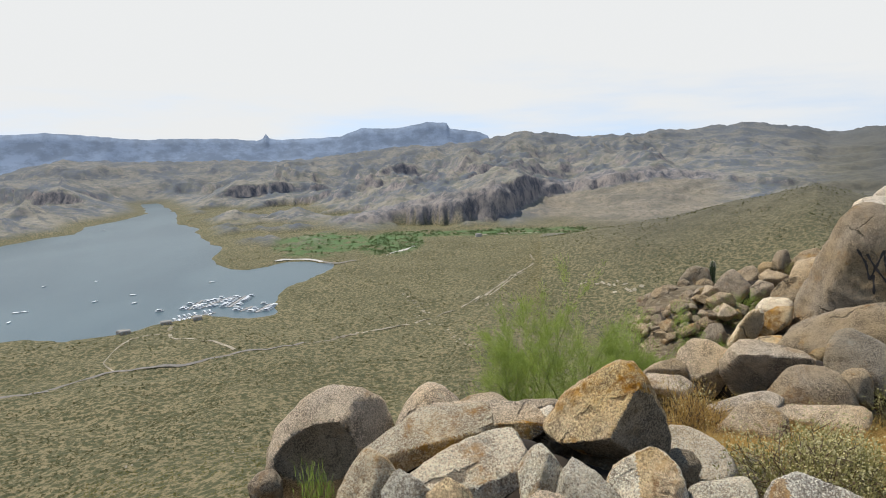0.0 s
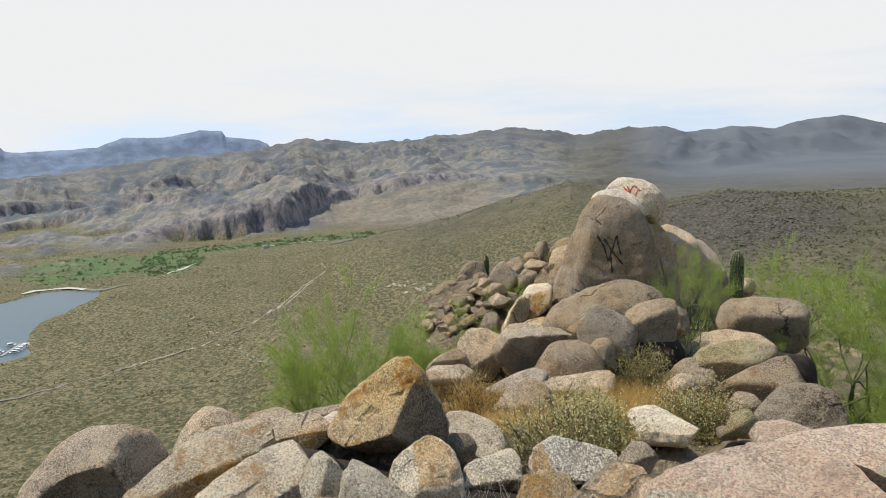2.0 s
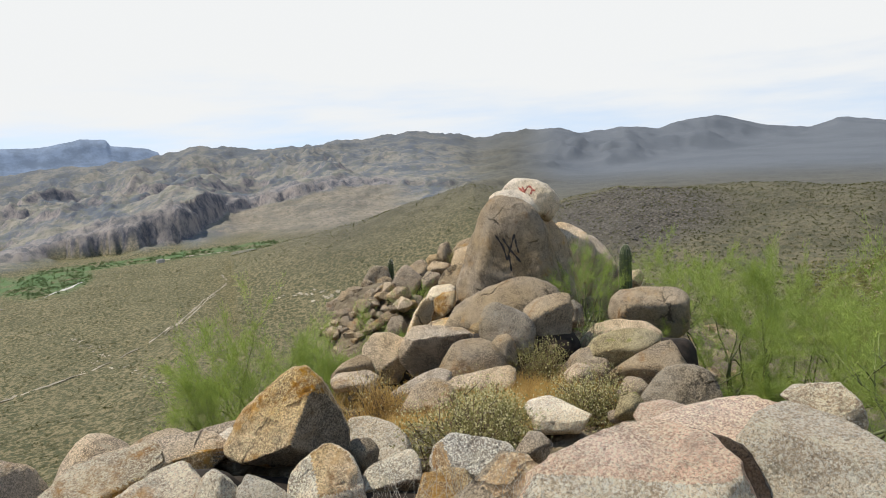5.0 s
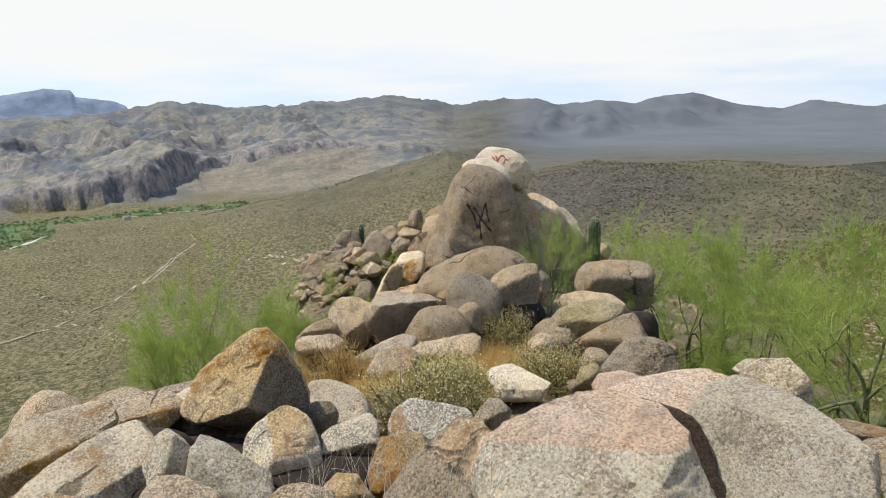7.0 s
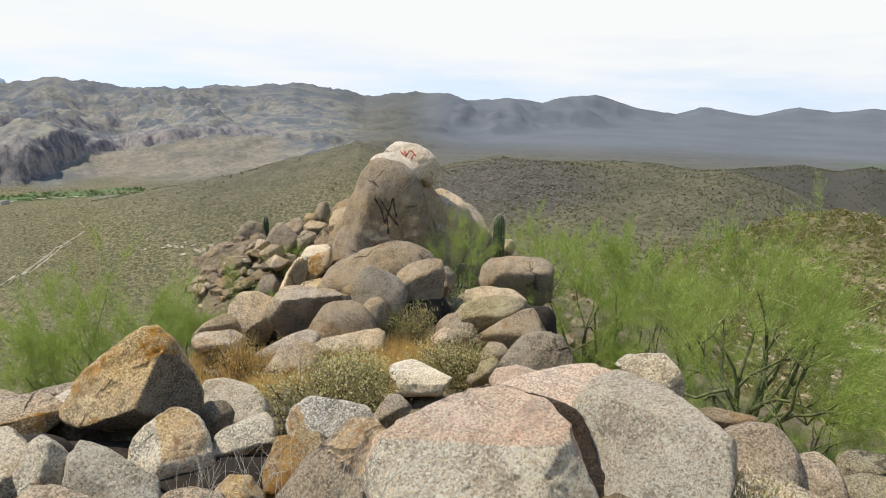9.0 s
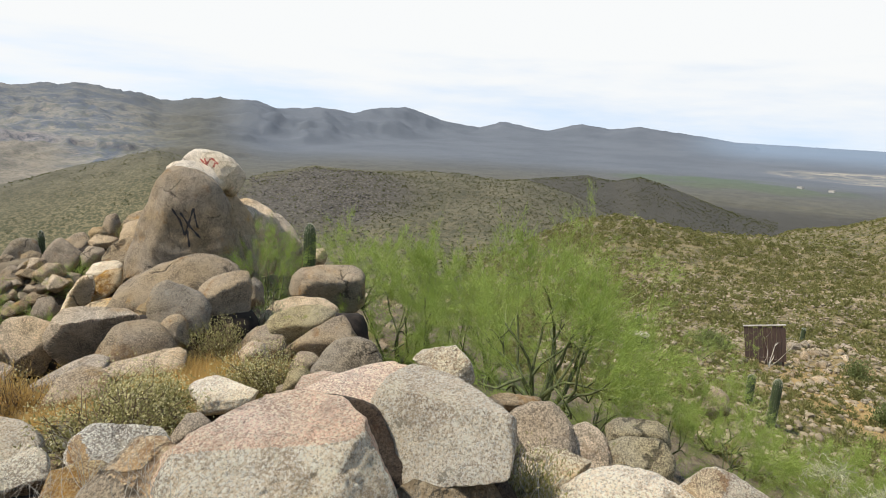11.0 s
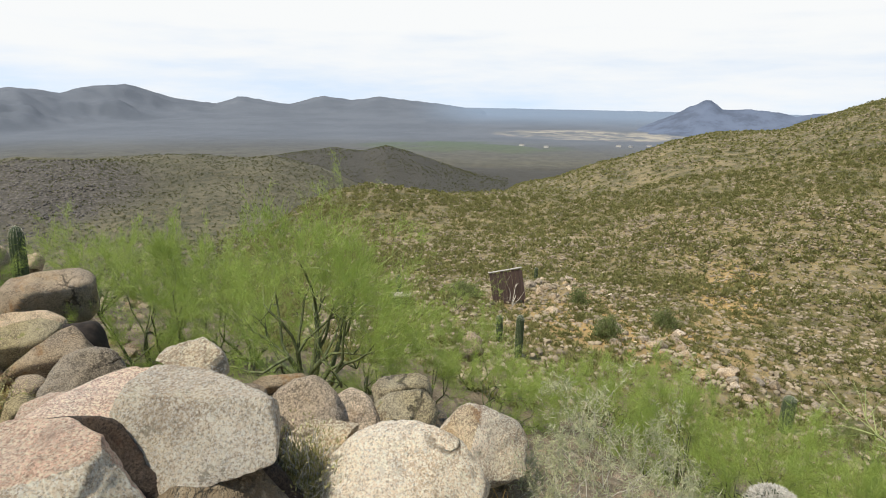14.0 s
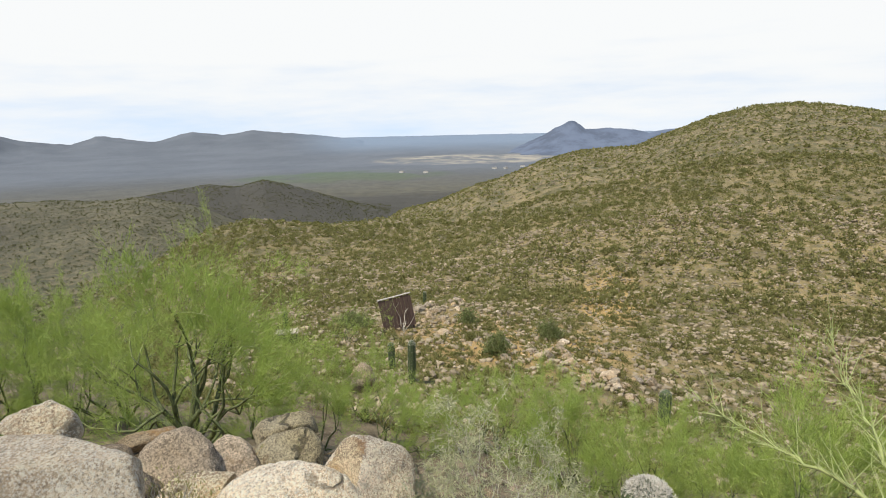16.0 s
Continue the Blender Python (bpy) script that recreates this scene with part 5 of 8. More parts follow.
rock("rusty orange leaning granite slab", ROCK_ORANGE, (5.75, 10.65, -1.68),
     [(-0.69, -0.66, 0.30, 0.098), (-0.80, 0.50, 0.34, 0.215), (-0.44, 0.45, 0.78, 0.207), (0.00, 0.26, 0.96, 0.302), (0.84, -0.52, -0.17, 0.284), (0.49, -0.49, -0.72, 0.168), (-0.63, 0.05, -0.77, 0.463)], 159, 0.25, faces=1, sharp=50, detail=4, rough=1.3, soft=0.5)
rock("rusty brown leaning granite slab", ROCK_RUST, (5.27, 10.52, -1.77),
     [(-0.12, -0.95, 0.30, 0.130), (-0.78, 0.49, 0.40, 0.176), (-0.68, 0.49, 0.55, 0.179), (-0.22, 0.36, 0.91, 0.341), (0.90, -0.43, 0.10, 0.274), (0.77, -0.51, -0.38, 0.176), (0.40, -0.47, -0.79, 0.266), (-0.76, 0.12, -0.64, 0.398)], 160, 0.25, faces=1, sharp=50, detail=4, rough=1.3, soft=0.5, broken=[(ROCK_BROWN, (0,))])
rock("flat orange stone below the slabs", ROCK_ORANGE, (5.25, 9.83, -1.78),
     [(-0.19, -0.36, 0.91, 0.146), (-0.51, 0.49, 0.71, 0.157), (-0.04, 0.33, 0.94, 0.140), (0.89, -0.40, 0.24, 0.254), (0.39, -0.48, -0.79, 0.142), (0.00, -0.34, -0.94, 0.145), (-0.90, 0.35, -0.26, 0.257)], 161, 0.25, faces=1, sharp=45, detail=4, soft=0.5)
rock("angular tan boulder at the foot of the ridge pile", ROCK, (5.20, 13.33, -2.24),
     [(-0.27, -0.44, 0.86, 0.193), (-0.71, 0.41, 0.57, 0.227), (-0.24, 0.33, 0.91, 0.227), (0.58, -0.01, 0.81, 0.266), (0.89, -0.41, -0.21, 0.242), (0.05, -0.31, -0.95, 0.221), (-0.77, 0.09, -0.63, 0.269)], 162, 0.30, faces=1, sharp=40, detail=4, soft=0.5)
rock("brown boulder at the foot of the ridge pile", ROCK_BROWN, (5.47, 12.77, -2.30),
     [(-0.73, 0.44, 0.51, 0.176), (-0.20, 0.34, 0.92, 0.253), (0.92, -0.33, 0.21, 0.210), (0.86, -0.44, -0.24, 0.171), (0.06, -0.33, -0.94, 0.253), (-0.92, 0.28, -0.26, 0.220)], 163, 0.30, sharp=40, detail=4)
rock("low tan stone below the pile", ROCK, (5.27, 11.83, -2.30),
     [(-0.38, -0.38, 0.84, 0.230), (-0.75, 0.46, 0.47, 0.205), (0.01, 0.29, 0.96, 0.273), (0.87, -0.25, 0.43, 0.248), (0.80, -0.48, -0.35, 0.234), (-0.02, -0.32, -0.95, 0.234), (-0.90, 0.25, -0.35, 0.281)], 164, 0.30, faces=1, sharp=40, detail=4, soft=0.5)
rock("broad domed tan granite boulder", ROCK, (5.98, 8.58, -1.34),
     [(-0.51, -0.32, 0.80, 0.474), (-0.37, -0.74, 0.56, 0.498), (-0.76, 0.53, 0.37, 0.882), (-0.50, 0.50, 0.71, 0.656), (-0.25, 0.41, 0.88, 0.525), (-0.11, 0.33, 0.94, 0.505), (0.09, 0.20, 0.97, 0.548), (0.45, -0.08, 0.89, 0.710), (0.66, -0.32, 0.68, 0.843), (0.78, -0.62, 0.04, 0.914), (0.36, -0.57, -0.74, 0.642), (-0.17, -0.26, -0.95, 0.468), (-0.37, -0.13, -0.92, 0.614)], 165, 0.70, faces=2, sharp=14, detail=4, soft=0.5)
rock("grey lichen-covered granite boulder", ROCK_DARK, (5.11, 7.32, -1.21),
     [(-0.56, -0.66, 0.50, 0.249), (-0.83, 0.55, 0.12, 0.395), (-0.67, 0.57, 0.47, 0.431), (-0.16, 0.39, 0.91, 0.453), (0.48, -0.03, 0.88, 0.335), (0.75, -0.34, 0.57, 0.378), (0.78, -0.62, -0.10, 0.431), (-0.13, -0.31, -0.94, 0.337), (-0.81, 0.29, -0.51, 0.403)], 166, 0.33, faces=1, sharp=28, detail=4, rough=1.3, soft=0.5)
rock("grey wedge-shaped granite boulder with a flat top", ROCK, (5.77, 7.14, -1.09),
     [(-0.44, -0.16, 0.88, 0.268), (-0.34, -0.93, -0.15, 0.221), (-0.53, 0.59, 0.61, 0.367), (-0.29, 0.48, 0.83, 0.333), (-0.04, 0.34, 0.94, 0.327), (0.25, 0.11, 0.96, 0.371), (0.78, -0.57, 0.24, 0.360), (0.75, -0.66, -0.08, 0.327), (-0.03, -0.37, -0.93, 0.341), (-0.76, 0.34, -0.55, 0.343)], 167, 0.35, faces=2, sharp=40, detail=4, soft=0.5, broken=[(ROCK_DARK, (1,))])
rock("small grey stone beside boulders", ROCK_DARK, (6.55, 7.51, -1.28),
     [(-0.37, 0.57, 0.74, 0.196), (0.63, -0.28, 0.73, 0.186), (0.77, -0.64, 0.08, 0.134), (-0.04, -0.35, -0.94, 0.197), (-0.79, 0.61, -0.09, 0.132)], 168, 0.20, sharp=25, detail=4)
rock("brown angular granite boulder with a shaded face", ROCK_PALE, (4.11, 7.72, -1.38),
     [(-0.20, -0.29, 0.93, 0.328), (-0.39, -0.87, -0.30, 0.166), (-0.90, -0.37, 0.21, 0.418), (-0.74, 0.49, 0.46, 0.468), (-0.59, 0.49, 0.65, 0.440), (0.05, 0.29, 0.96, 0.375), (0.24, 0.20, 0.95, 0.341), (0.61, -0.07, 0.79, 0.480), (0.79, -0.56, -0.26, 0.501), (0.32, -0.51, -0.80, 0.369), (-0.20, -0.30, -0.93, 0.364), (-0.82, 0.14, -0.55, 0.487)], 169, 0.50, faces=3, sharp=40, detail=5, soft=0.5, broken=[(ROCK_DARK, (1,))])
rock("small brown granite block", ROCK_BROWN, (5.12, 8.22, -1.46),
     [(-0.59, 0.55, 0.59, 0.125), (-0.20, 0.43, 0.88, 0.145), (0.86, -0.50, 0.10, 0.147), (0.33, -0.51, -0.80, 0.139), (-0.69, 0.13, -0.72, 0.178)], 170, 0.20, sharp=40, detail=4)
rock("pale smooth granite boulder", ROCK_PALE, (3.51, 8.18, -1.51),
     [(-0.56, -0.59, 0.58, 0.247), (-0.11, -0.95, -0.31, 0.298), (-0.96, -0.17, 0.21, 0.314), (-0.88, 0.41, 0.23, 0.337), (-0.49, 0.44, 0.75, 0.365), (0.14, 0.26, 0.96, 0.364), (0.51, 0.07, 0.86, 0.370), (0.91, -0.41, -0.01, 0.327), (0.66, -0.52, -0.55, 0.355), (-0.20, -0.31, -0.93, 0.357), (-0.78, 0.04, -0.62, 0.353)], 171, 0.35, faces=3, detail=4, soft=0.5, broken=[(ROCK, (1,))])
rock("half-dome tan granite boulder", ROCK, (4.29, 6.98, -1.46),
     [(-0.73, -0.15, 0.66, 0.377), (-0.37, -0.87, 0.33, 0.343), (-0.16, -0.38, 0.91, 0.332), (-0.73, 0.55, 0.41, 0.404), (-0.64, 0.55, 0.53, 0.380), (-0.34, 0.49, 0.80, 0.379), (0.07, 0.31, 0.95, 0.368), (0.54, -0.01, 0.84, 0.391), (0.78, -0.27, 0.56, 0.414), (0.85, -0.44, 0.28, 0.458), (0.15, -0.50, -0.85, 0.338), (-0.30, -0.26, -0.92, 0.315)], 172, 0.50, faces=3, detail=4, soft=0.45)
rock("small rounded granite boulder", ROCK, (4.85, 7.04, -1.39),
     [(-0.52, 0.58, 0.63, 0.200), (0.08, 0.31, 0.95, 0.233), (0.75, -0.27, 0.61, 0.211), (0.84, -0.54, 0.08, 0.174), (-0.09, -0.36, -0.93, 0.202), (-0.86, 0.48, -0.15, 0.183)], 173, 0.20, sharp=16, detail=4)
rock("low flat pale granite stone", ROCK_PALE, (3.47, 6.80, -1.49),
     [(-0.31, -0.41, 0.86, 0.181), (-0.27, 0.48, 0.83, 0.156), (-0.12, 0.44, 0.89, 0.152), (0.42, 0.16, 0.89, 0.262), (0.78, -0.55, -0.30, 0.287), (0.08, -0.46, -0.89, 0.156), (-0.58, -0.12, -0.80, 0.260)], 174, 0.35, faces=1, sharp=25, detail=4, soft=0.5)
rock("dark undercut stone in the grass", ROCK, (2.99, 8.11, -1.59),
     [(-0.23, -0.35, 0.91, 0.207), (-0.28, -0.81, -0.51, 0.076), (-0.50, 0.44, 0.75, 0.202), (-0.23, 0.40, 0.89, 0.190), (0.61, 0.06, 0.79, 0.271), (0.93, -0.25, 0.27, 0.280), (0.40, -0.47, -0.78, 0.216), (-0.20, -0.31, -0.93, 0.192), (-0.93, 0.16, -0.32, 0.315)], 175, 0.30, faces=2, sharp=35, detail=4, soft=0.5, broken=[(ROCK_DARK, (1,))])
rock("low pale flat granite stone", ROCK_PALE, (2.86, 7.72, -1.57),
     [(-0.10, -0.28, 0.95, 0.130), (-0.50, 0.44, 0.74, 0.243), (0.12, 0.32, 0.94, 0.136), (0.58, 0.10, 0.81, 0.203), (0.71, -0.49, -0.51, 0.272), (-0.20, -0.32, -0.92, 0.132), (-0.93, 0.16, -0.32, 0.293)], 176, 0.30, faces=1, sharp=25, detail=4, soft=0.5)
rock("rounded pale granite stone in dry grass", ROCK_PALE, (3.19, 6.04, -1.35),
     [(-0.31, -0.40, 0.86, 0.203), (-0.67, 0.54, 0.52, 0.257), (-0.28, 0.50, 0.82, 0.233), (0.33, 0.24, 0.91, 0.246), (0.75, -0.10, 0.66, 0.262), (0.89, -0.45, 0.08, 0.279), (-0.30, -0.32, -0.90, 0.180)], 177, 0.33, faces=1, sharp=16, detail=4, soft=0.5)
rock("low pinkish granite shelf among grass", ROCK_PALE, (4.09, 6.37, -1.44),
     [(-0.13, -0.21, 0.97, 0.101), (-0.60, 0.57, 0.56, 0.417), (0.03, 0.39, 0.92, 0.139), (0.80, -0.31, 0.51, 0.422), (0.71, -0.63, -0.30, 0.371), (-0.27, -0.29, -0.92, 0.145)], 178, 0.35, faces=1, detail=4, soft=0.5)
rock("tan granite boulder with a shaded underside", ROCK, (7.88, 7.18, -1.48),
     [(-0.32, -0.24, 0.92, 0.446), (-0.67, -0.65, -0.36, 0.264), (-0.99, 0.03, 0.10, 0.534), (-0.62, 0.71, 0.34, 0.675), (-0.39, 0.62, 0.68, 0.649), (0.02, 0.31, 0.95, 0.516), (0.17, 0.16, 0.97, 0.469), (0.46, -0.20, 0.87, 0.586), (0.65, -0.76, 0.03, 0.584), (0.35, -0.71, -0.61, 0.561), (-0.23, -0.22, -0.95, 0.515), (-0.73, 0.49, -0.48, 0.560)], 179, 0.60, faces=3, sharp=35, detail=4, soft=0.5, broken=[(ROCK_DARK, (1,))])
rock("flat tan granite boulder", ROCK_PALE, (6.81, 6.74, -1.56),
     [(-0.28, -0.29, 0.92, 0.259), (-0.47, 0.66, 0.58, 0.466), (-0.04, 0.41, 0.91, 0.323), (0.22, 0.18, 0.96, 0.315), (0.57, -0.27, 0.77, 0.441), (0.60, -0.77, -0.22, 0.533), (-0.19, -0.29, -0.94, 0.266), (-0.71, 0.32, -0.63, 0.544)], 180, 0.40, faces=1, sharp=20, detail=4, soft=0.5)
rock("mossy domed granite boulder", ROCK_MOSS, (6.00, 5.89, -1.28),
     [(-0.35, -0.29, 0.89, 0.249), (-0.64, -0.65, -0.41, 0.309), (-0.46, 0.67, 0.58, 0.357), (-0.05, 0.44, 0.90, 0.241), (0.14, 0.28, 0.95, 0.238), (0.50, -0.14, 0.85, 0.368), (0.57, -0.77, -0.30, 0.396), (0.31, -0.67, -0.67, 0.283), (-0.02, -0.45, -0.89, 0.240), (-0.44, -0.06, -0.90, 0.318), (-0.77, 0.47, -0.44, 0.441)], 181, 0.45, faces=2, sharp=24, detail=4, rough=1.2, soft=0.5)
rock("rounded brown granite boulder", ROCK, (5.93, 5.29, -1.40),
     [(-0.40, -0.23, 0.89, 0.268), (-0.74, -0.54, -0.40, 0.228), (-0.20, 0.60, 0.78, 0.259), (0.05, 0.40, 0.92, 0.315), (0.67, -0.47, 0.57, 0.390), (0.70, -0.64, 0.32, 0.381), (0.37, -0.76, -0.53, 0.347), (-0.16, -0.39, -0.91, 0.281), (-0.59, 0.13, -0.79, 0.351)], 182, 0.40, faces=2, sharp=20, detail=4, soft=0.5)
rock("dark weathered granite boulder", ROCK_DARK, (5.03, 4.05, -1.09),
     [(-0.59, -0.23, 0.77, 0.255), (-0.42, -0.75, 0.51, 0.248), (-0.42, 0.75, 0.51, 0.313), (-0.16, 0.62, 0.77, 0.304), (0.13, 0.37, 0.92, 0.304), (0.42, 0.02, 0.91, 0.326), (0.64, -0.43, 0.64, 0.351), (0.66, -0.69, 0.28, 0.359), (0.08, -0.66, -0.75, 0.291), (-0.27, -0.33, -0.90, 0.262), (-0.75, 0.51, -0.42, 0.411)], 183, 0.35, faces=2, sharp=20, rough=1.2, soft=0.5)
rock("rounded tan stone among boulders", ROCK, (5.50, 5.99, -1.44),
     [(-0.40, -0.45, 0.80, 0.157), (-0.46, 0.66, 0.60, 0.237), (0.15, 0.30, 0.94, 0.226), (0.61, -0.18, 0.77, 0.221), (0.77, -0.59, 0.26, 0.256), (-0.15, -0.36, -0.92, 0.182), (-0.80, 0.46, -0.39, 0.270)], 184, 0.25, faces=1, sharp=16, detail=4, soft=0.5)
rock("pinkish rounded stone among shrubs", ROCK_PALE, (5.07, 5.68, -1.38),
     [(-0.32, 0.62, 0.72, 0.139), (0.42, 0.08, 0.90, 0.145), (0.79, -0.53, 0.31, 0.151), (-0.12, -0.39, -0.91, 0.118), (-0.81, 0.52, -0.28, 0.166)], 185, 0.20, sharp=16, detail=4)
rock("small pale stone among boulders", ROCK_PALE, (4.97, 4.67, -1.24),
     [(-0.47, 0.74, 0.49, 0.144), (0.31, 0.21, 0.93, 0.161), (0.69, -0.37, 0.62, 0.167), (0.32, -0.72, -0.61, 0.141), (-0.22, -0.35, -0.91, 0.148), (-0.77, 0.59, -0.26, 0.178)], 186, 0.22, sharp=18, detail=4)
rock("small mossy stone beside the slab", ROCK_MOSS, (4.07, 3.81, -0.86),
     [(-0.60, 0.75, 0.27, 0.103), (0.00, 0.51, 0.86, 0.111), (0.71, -0.38, 0.59, 0.126), (0.65, -0.75, -0.12, 0.107), (-0.30, -0.30, -0.91, 0.102)], 187, 0.16, sharp=20, detail=4)
rock("white bleached flat rock in dry grass", ROCK_WHITE, (3.44, 4.07, -0.87),
     [(-0.22, -0.28, 0.94, 0.134), (-0.55, -0.77, 0.32, 0.204), (-0.52, 0.67, 0.54, 0.261), (0.09, 0.42, 0.90, 0.186), (0.54, 0.03, 0.84, 0.145), (0.52, -0.73, -0.43, 0.249), (-0.23, -0.38, -0.89, 0.146), (-0.85, 0.43, -0.32, 0.216)], 188, 0.30, faces=2, sharp=40, rough=1.1, soft=0.5)
rock("flat pinkish stone beside the slab", ROCK_PINK, (3.51, 2.92, -0.44),
     [(-0.23, -0.20, 0.95, 0.079), (-0.45, 0.77, 0.45, 0.167), (0.11, 0.45, 0.89, 0.100), (0.41, 0.12, 0.90, 0.101), (0.58, -0.81, -0.14, 0.188), (-0.19, -0.42, -0.89, 0.083), (-0.75, 0.45, -0.49, 0.182)], 189, 0.25, faces=1, detail=4, soft=0.5)
rock("pinkish boulder on the slope", ROCK, (12.22, 1.48, -3.32),
     [(-0.10, 0.98, 0.17, 0.220), (0.21, 0.59, 0.78, 0.251), (0.38, -0.44, 0.82, 0.268), (0.22, -0.95, 0.22, 0.226), (-0.23, -0.62, -0.75, 0.235), (-0.42, 0.47, -0.78, 0.259)], 190, 0.25, sharp=22, detail=4)
# added near-black blocks that stand for the shade in the boulders' gaps
rock("dark shade filler wedged under the peaked boulder", GAP_SHADE, (1.10, 3.72, -0.79),
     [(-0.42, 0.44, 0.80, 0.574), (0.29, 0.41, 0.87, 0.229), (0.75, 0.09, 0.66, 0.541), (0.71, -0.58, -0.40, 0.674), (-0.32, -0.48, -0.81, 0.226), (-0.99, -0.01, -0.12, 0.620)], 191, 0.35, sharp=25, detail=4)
rock("dark shade filler between the front boulders", GAP_SHADE, (1.02, 3.10, -0.56),
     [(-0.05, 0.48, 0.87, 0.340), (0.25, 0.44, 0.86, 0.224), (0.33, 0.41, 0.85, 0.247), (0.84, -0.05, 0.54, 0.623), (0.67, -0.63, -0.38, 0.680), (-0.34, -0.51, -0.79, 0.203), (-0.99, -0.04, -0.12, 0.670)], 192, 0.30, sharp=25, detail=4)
rock("dark shade filler between the front boulders", GAP_SHADE, (0.18, 3.80, -0.61),
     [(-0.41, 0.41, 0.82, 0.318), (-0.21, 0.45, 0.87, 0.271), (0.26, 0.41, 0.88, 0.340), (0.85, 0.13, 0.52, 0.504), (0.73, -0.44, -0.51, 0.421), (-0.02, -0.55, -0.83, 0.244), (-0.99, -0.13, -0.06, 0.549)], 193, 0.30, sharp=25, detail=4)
rock("dark shade filler among the middle boulders", GAP_SHADE, (4.89, 7.64, -1.70),
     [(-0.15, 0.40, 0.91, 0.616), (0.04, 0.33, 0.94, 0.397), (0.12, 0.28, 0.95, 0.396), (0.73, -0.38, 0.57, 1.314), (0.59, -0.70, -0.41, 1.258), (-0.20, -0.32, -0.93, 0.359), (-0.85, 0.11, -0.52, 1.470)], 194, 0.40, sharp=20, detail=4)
rock("dark shade filler among the middle boulders", GAP_SHADE, (6.42, 5.92, -1.58),
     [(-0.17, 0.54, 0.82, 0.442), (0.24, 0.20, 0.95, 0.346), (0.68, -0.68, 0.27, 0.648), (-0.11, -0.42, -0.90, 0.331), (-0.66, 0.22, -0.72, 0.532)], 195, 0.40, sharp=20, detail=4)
rock("dark shade filler under the ridge pile", GAP_SHADE, (6.48, 13.21, -2.36),
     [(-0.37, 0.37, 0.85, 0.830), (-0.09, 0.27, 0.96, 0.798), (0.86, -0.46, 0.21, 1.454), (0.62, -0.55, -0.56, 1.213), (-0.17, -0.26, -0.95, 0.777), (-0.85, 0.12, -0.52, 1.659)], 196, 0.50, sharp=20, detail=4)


def sprayed_marks(rock, across, strokes, paint, label):
    """Black strokes that lie on the rock's front, given as polylines of across and up, in the upright plane across the rock."""
    from mathutils.bvhtree import BVHTree
    me = rock.data
    across = Vector((*across, 0)).normalized()
    deep = Vector((-across.y, across.x, 0))
    tree = BVHTree.FromPolygons([v.co for v in me.vertices], [p.vertices for p in me.polygons])
    for line in strokes:
        co, faces = [], []
        for (ax, az), (bx, bz) in zip(line, line[1:]):
            for k in range(10):
                u = k / 9
                x, z = ax + (bx - ax) * u, az + (bz - az) * u
                hit = tree.ray_cast(across * x - deep * 3 + Vector((0, 0, z)), deep)
                if hit[0] is None:
                    continue
                side = (across * (bz - az) + Vector((0, 0, ax - bx))).normalized() * (0.015 + 0.006 * math.sin(9 * u + ax * 7))
                p = hit[0] + hit[1] * 0.014
                co += [p - side, p + side]
        for k in range(len(co) // 2 - 1):
            faces.append((2 * k, 2 * k + 1, 2 * k + 3, 2 * k + 2))
        if faces:
            part("painted_stroke", mesh_of("painted_stroke", [tuple(c) for c in co], faces, True, paint), rock, label)


sprayed_marks(monolith, (0.83, -0.56), [[(-0.15, 1.08), (-0.02, 0.87), (0.06, 0.59)], [(0.06, 0.59), (0.13, 0.82), (0.21, 1.08)], [(-0.01, 1.01), (0.13, 0.78), (0.31, 0.54)], [(0.21, 1.08), (0.24, 0.87), (0.28, 0.72)], [(0.1, 0.68), (0.13, 0.38)]],
              plain("black spray paint", (0.05, 0.043, 0.042), 0.7, 0.5), "black sprayed paint stroke")
sprayed_marks(cap_rock, (0.80, -0.60), [[(-0.29, 0.24), (-0.18, 0.14), (-0.1, 0.25)], [(-0.21, 0.26), (-0.14, 0.07)], [(-0.09, 0.27), (0.04, 0.16)], [(-0.05, 0.1), (-0.01, 0.18)]],
              plain("faded red spray paint", (0.42, 0.12, 0.085), 0.8, 0.4), "faded red sprayed paint stroke")


def shard(rng, size):
    """A broken stone with few flat faces."""
    bm = bmesh.new()
    for p in unit(rng.normal(size=(15, 3))):
        bm.verts.new(p * size * rng.uniform(0.42, 0.62) * np.array([1.1, 0.95, 0.85]))
    out = bmesh.ops.convex_hull(bm, input=bm.verts[:])
    spare = {g for g in out["geom_interior"] + out["geom_unused"] if isinstance(g, bmesh.types.BMVert)}
    bmesh.ops.delete(bm, geom=list(spare), context="VERTS")
    bmesh.ops.bevel(bm, geom=bm.edges[:], offset=size * 0.035, segments=1, affect="EDGES")
    me = bpy.data.meshes.new("boulder")
    bm.to_mesh(me)
    bm.free()
    return me


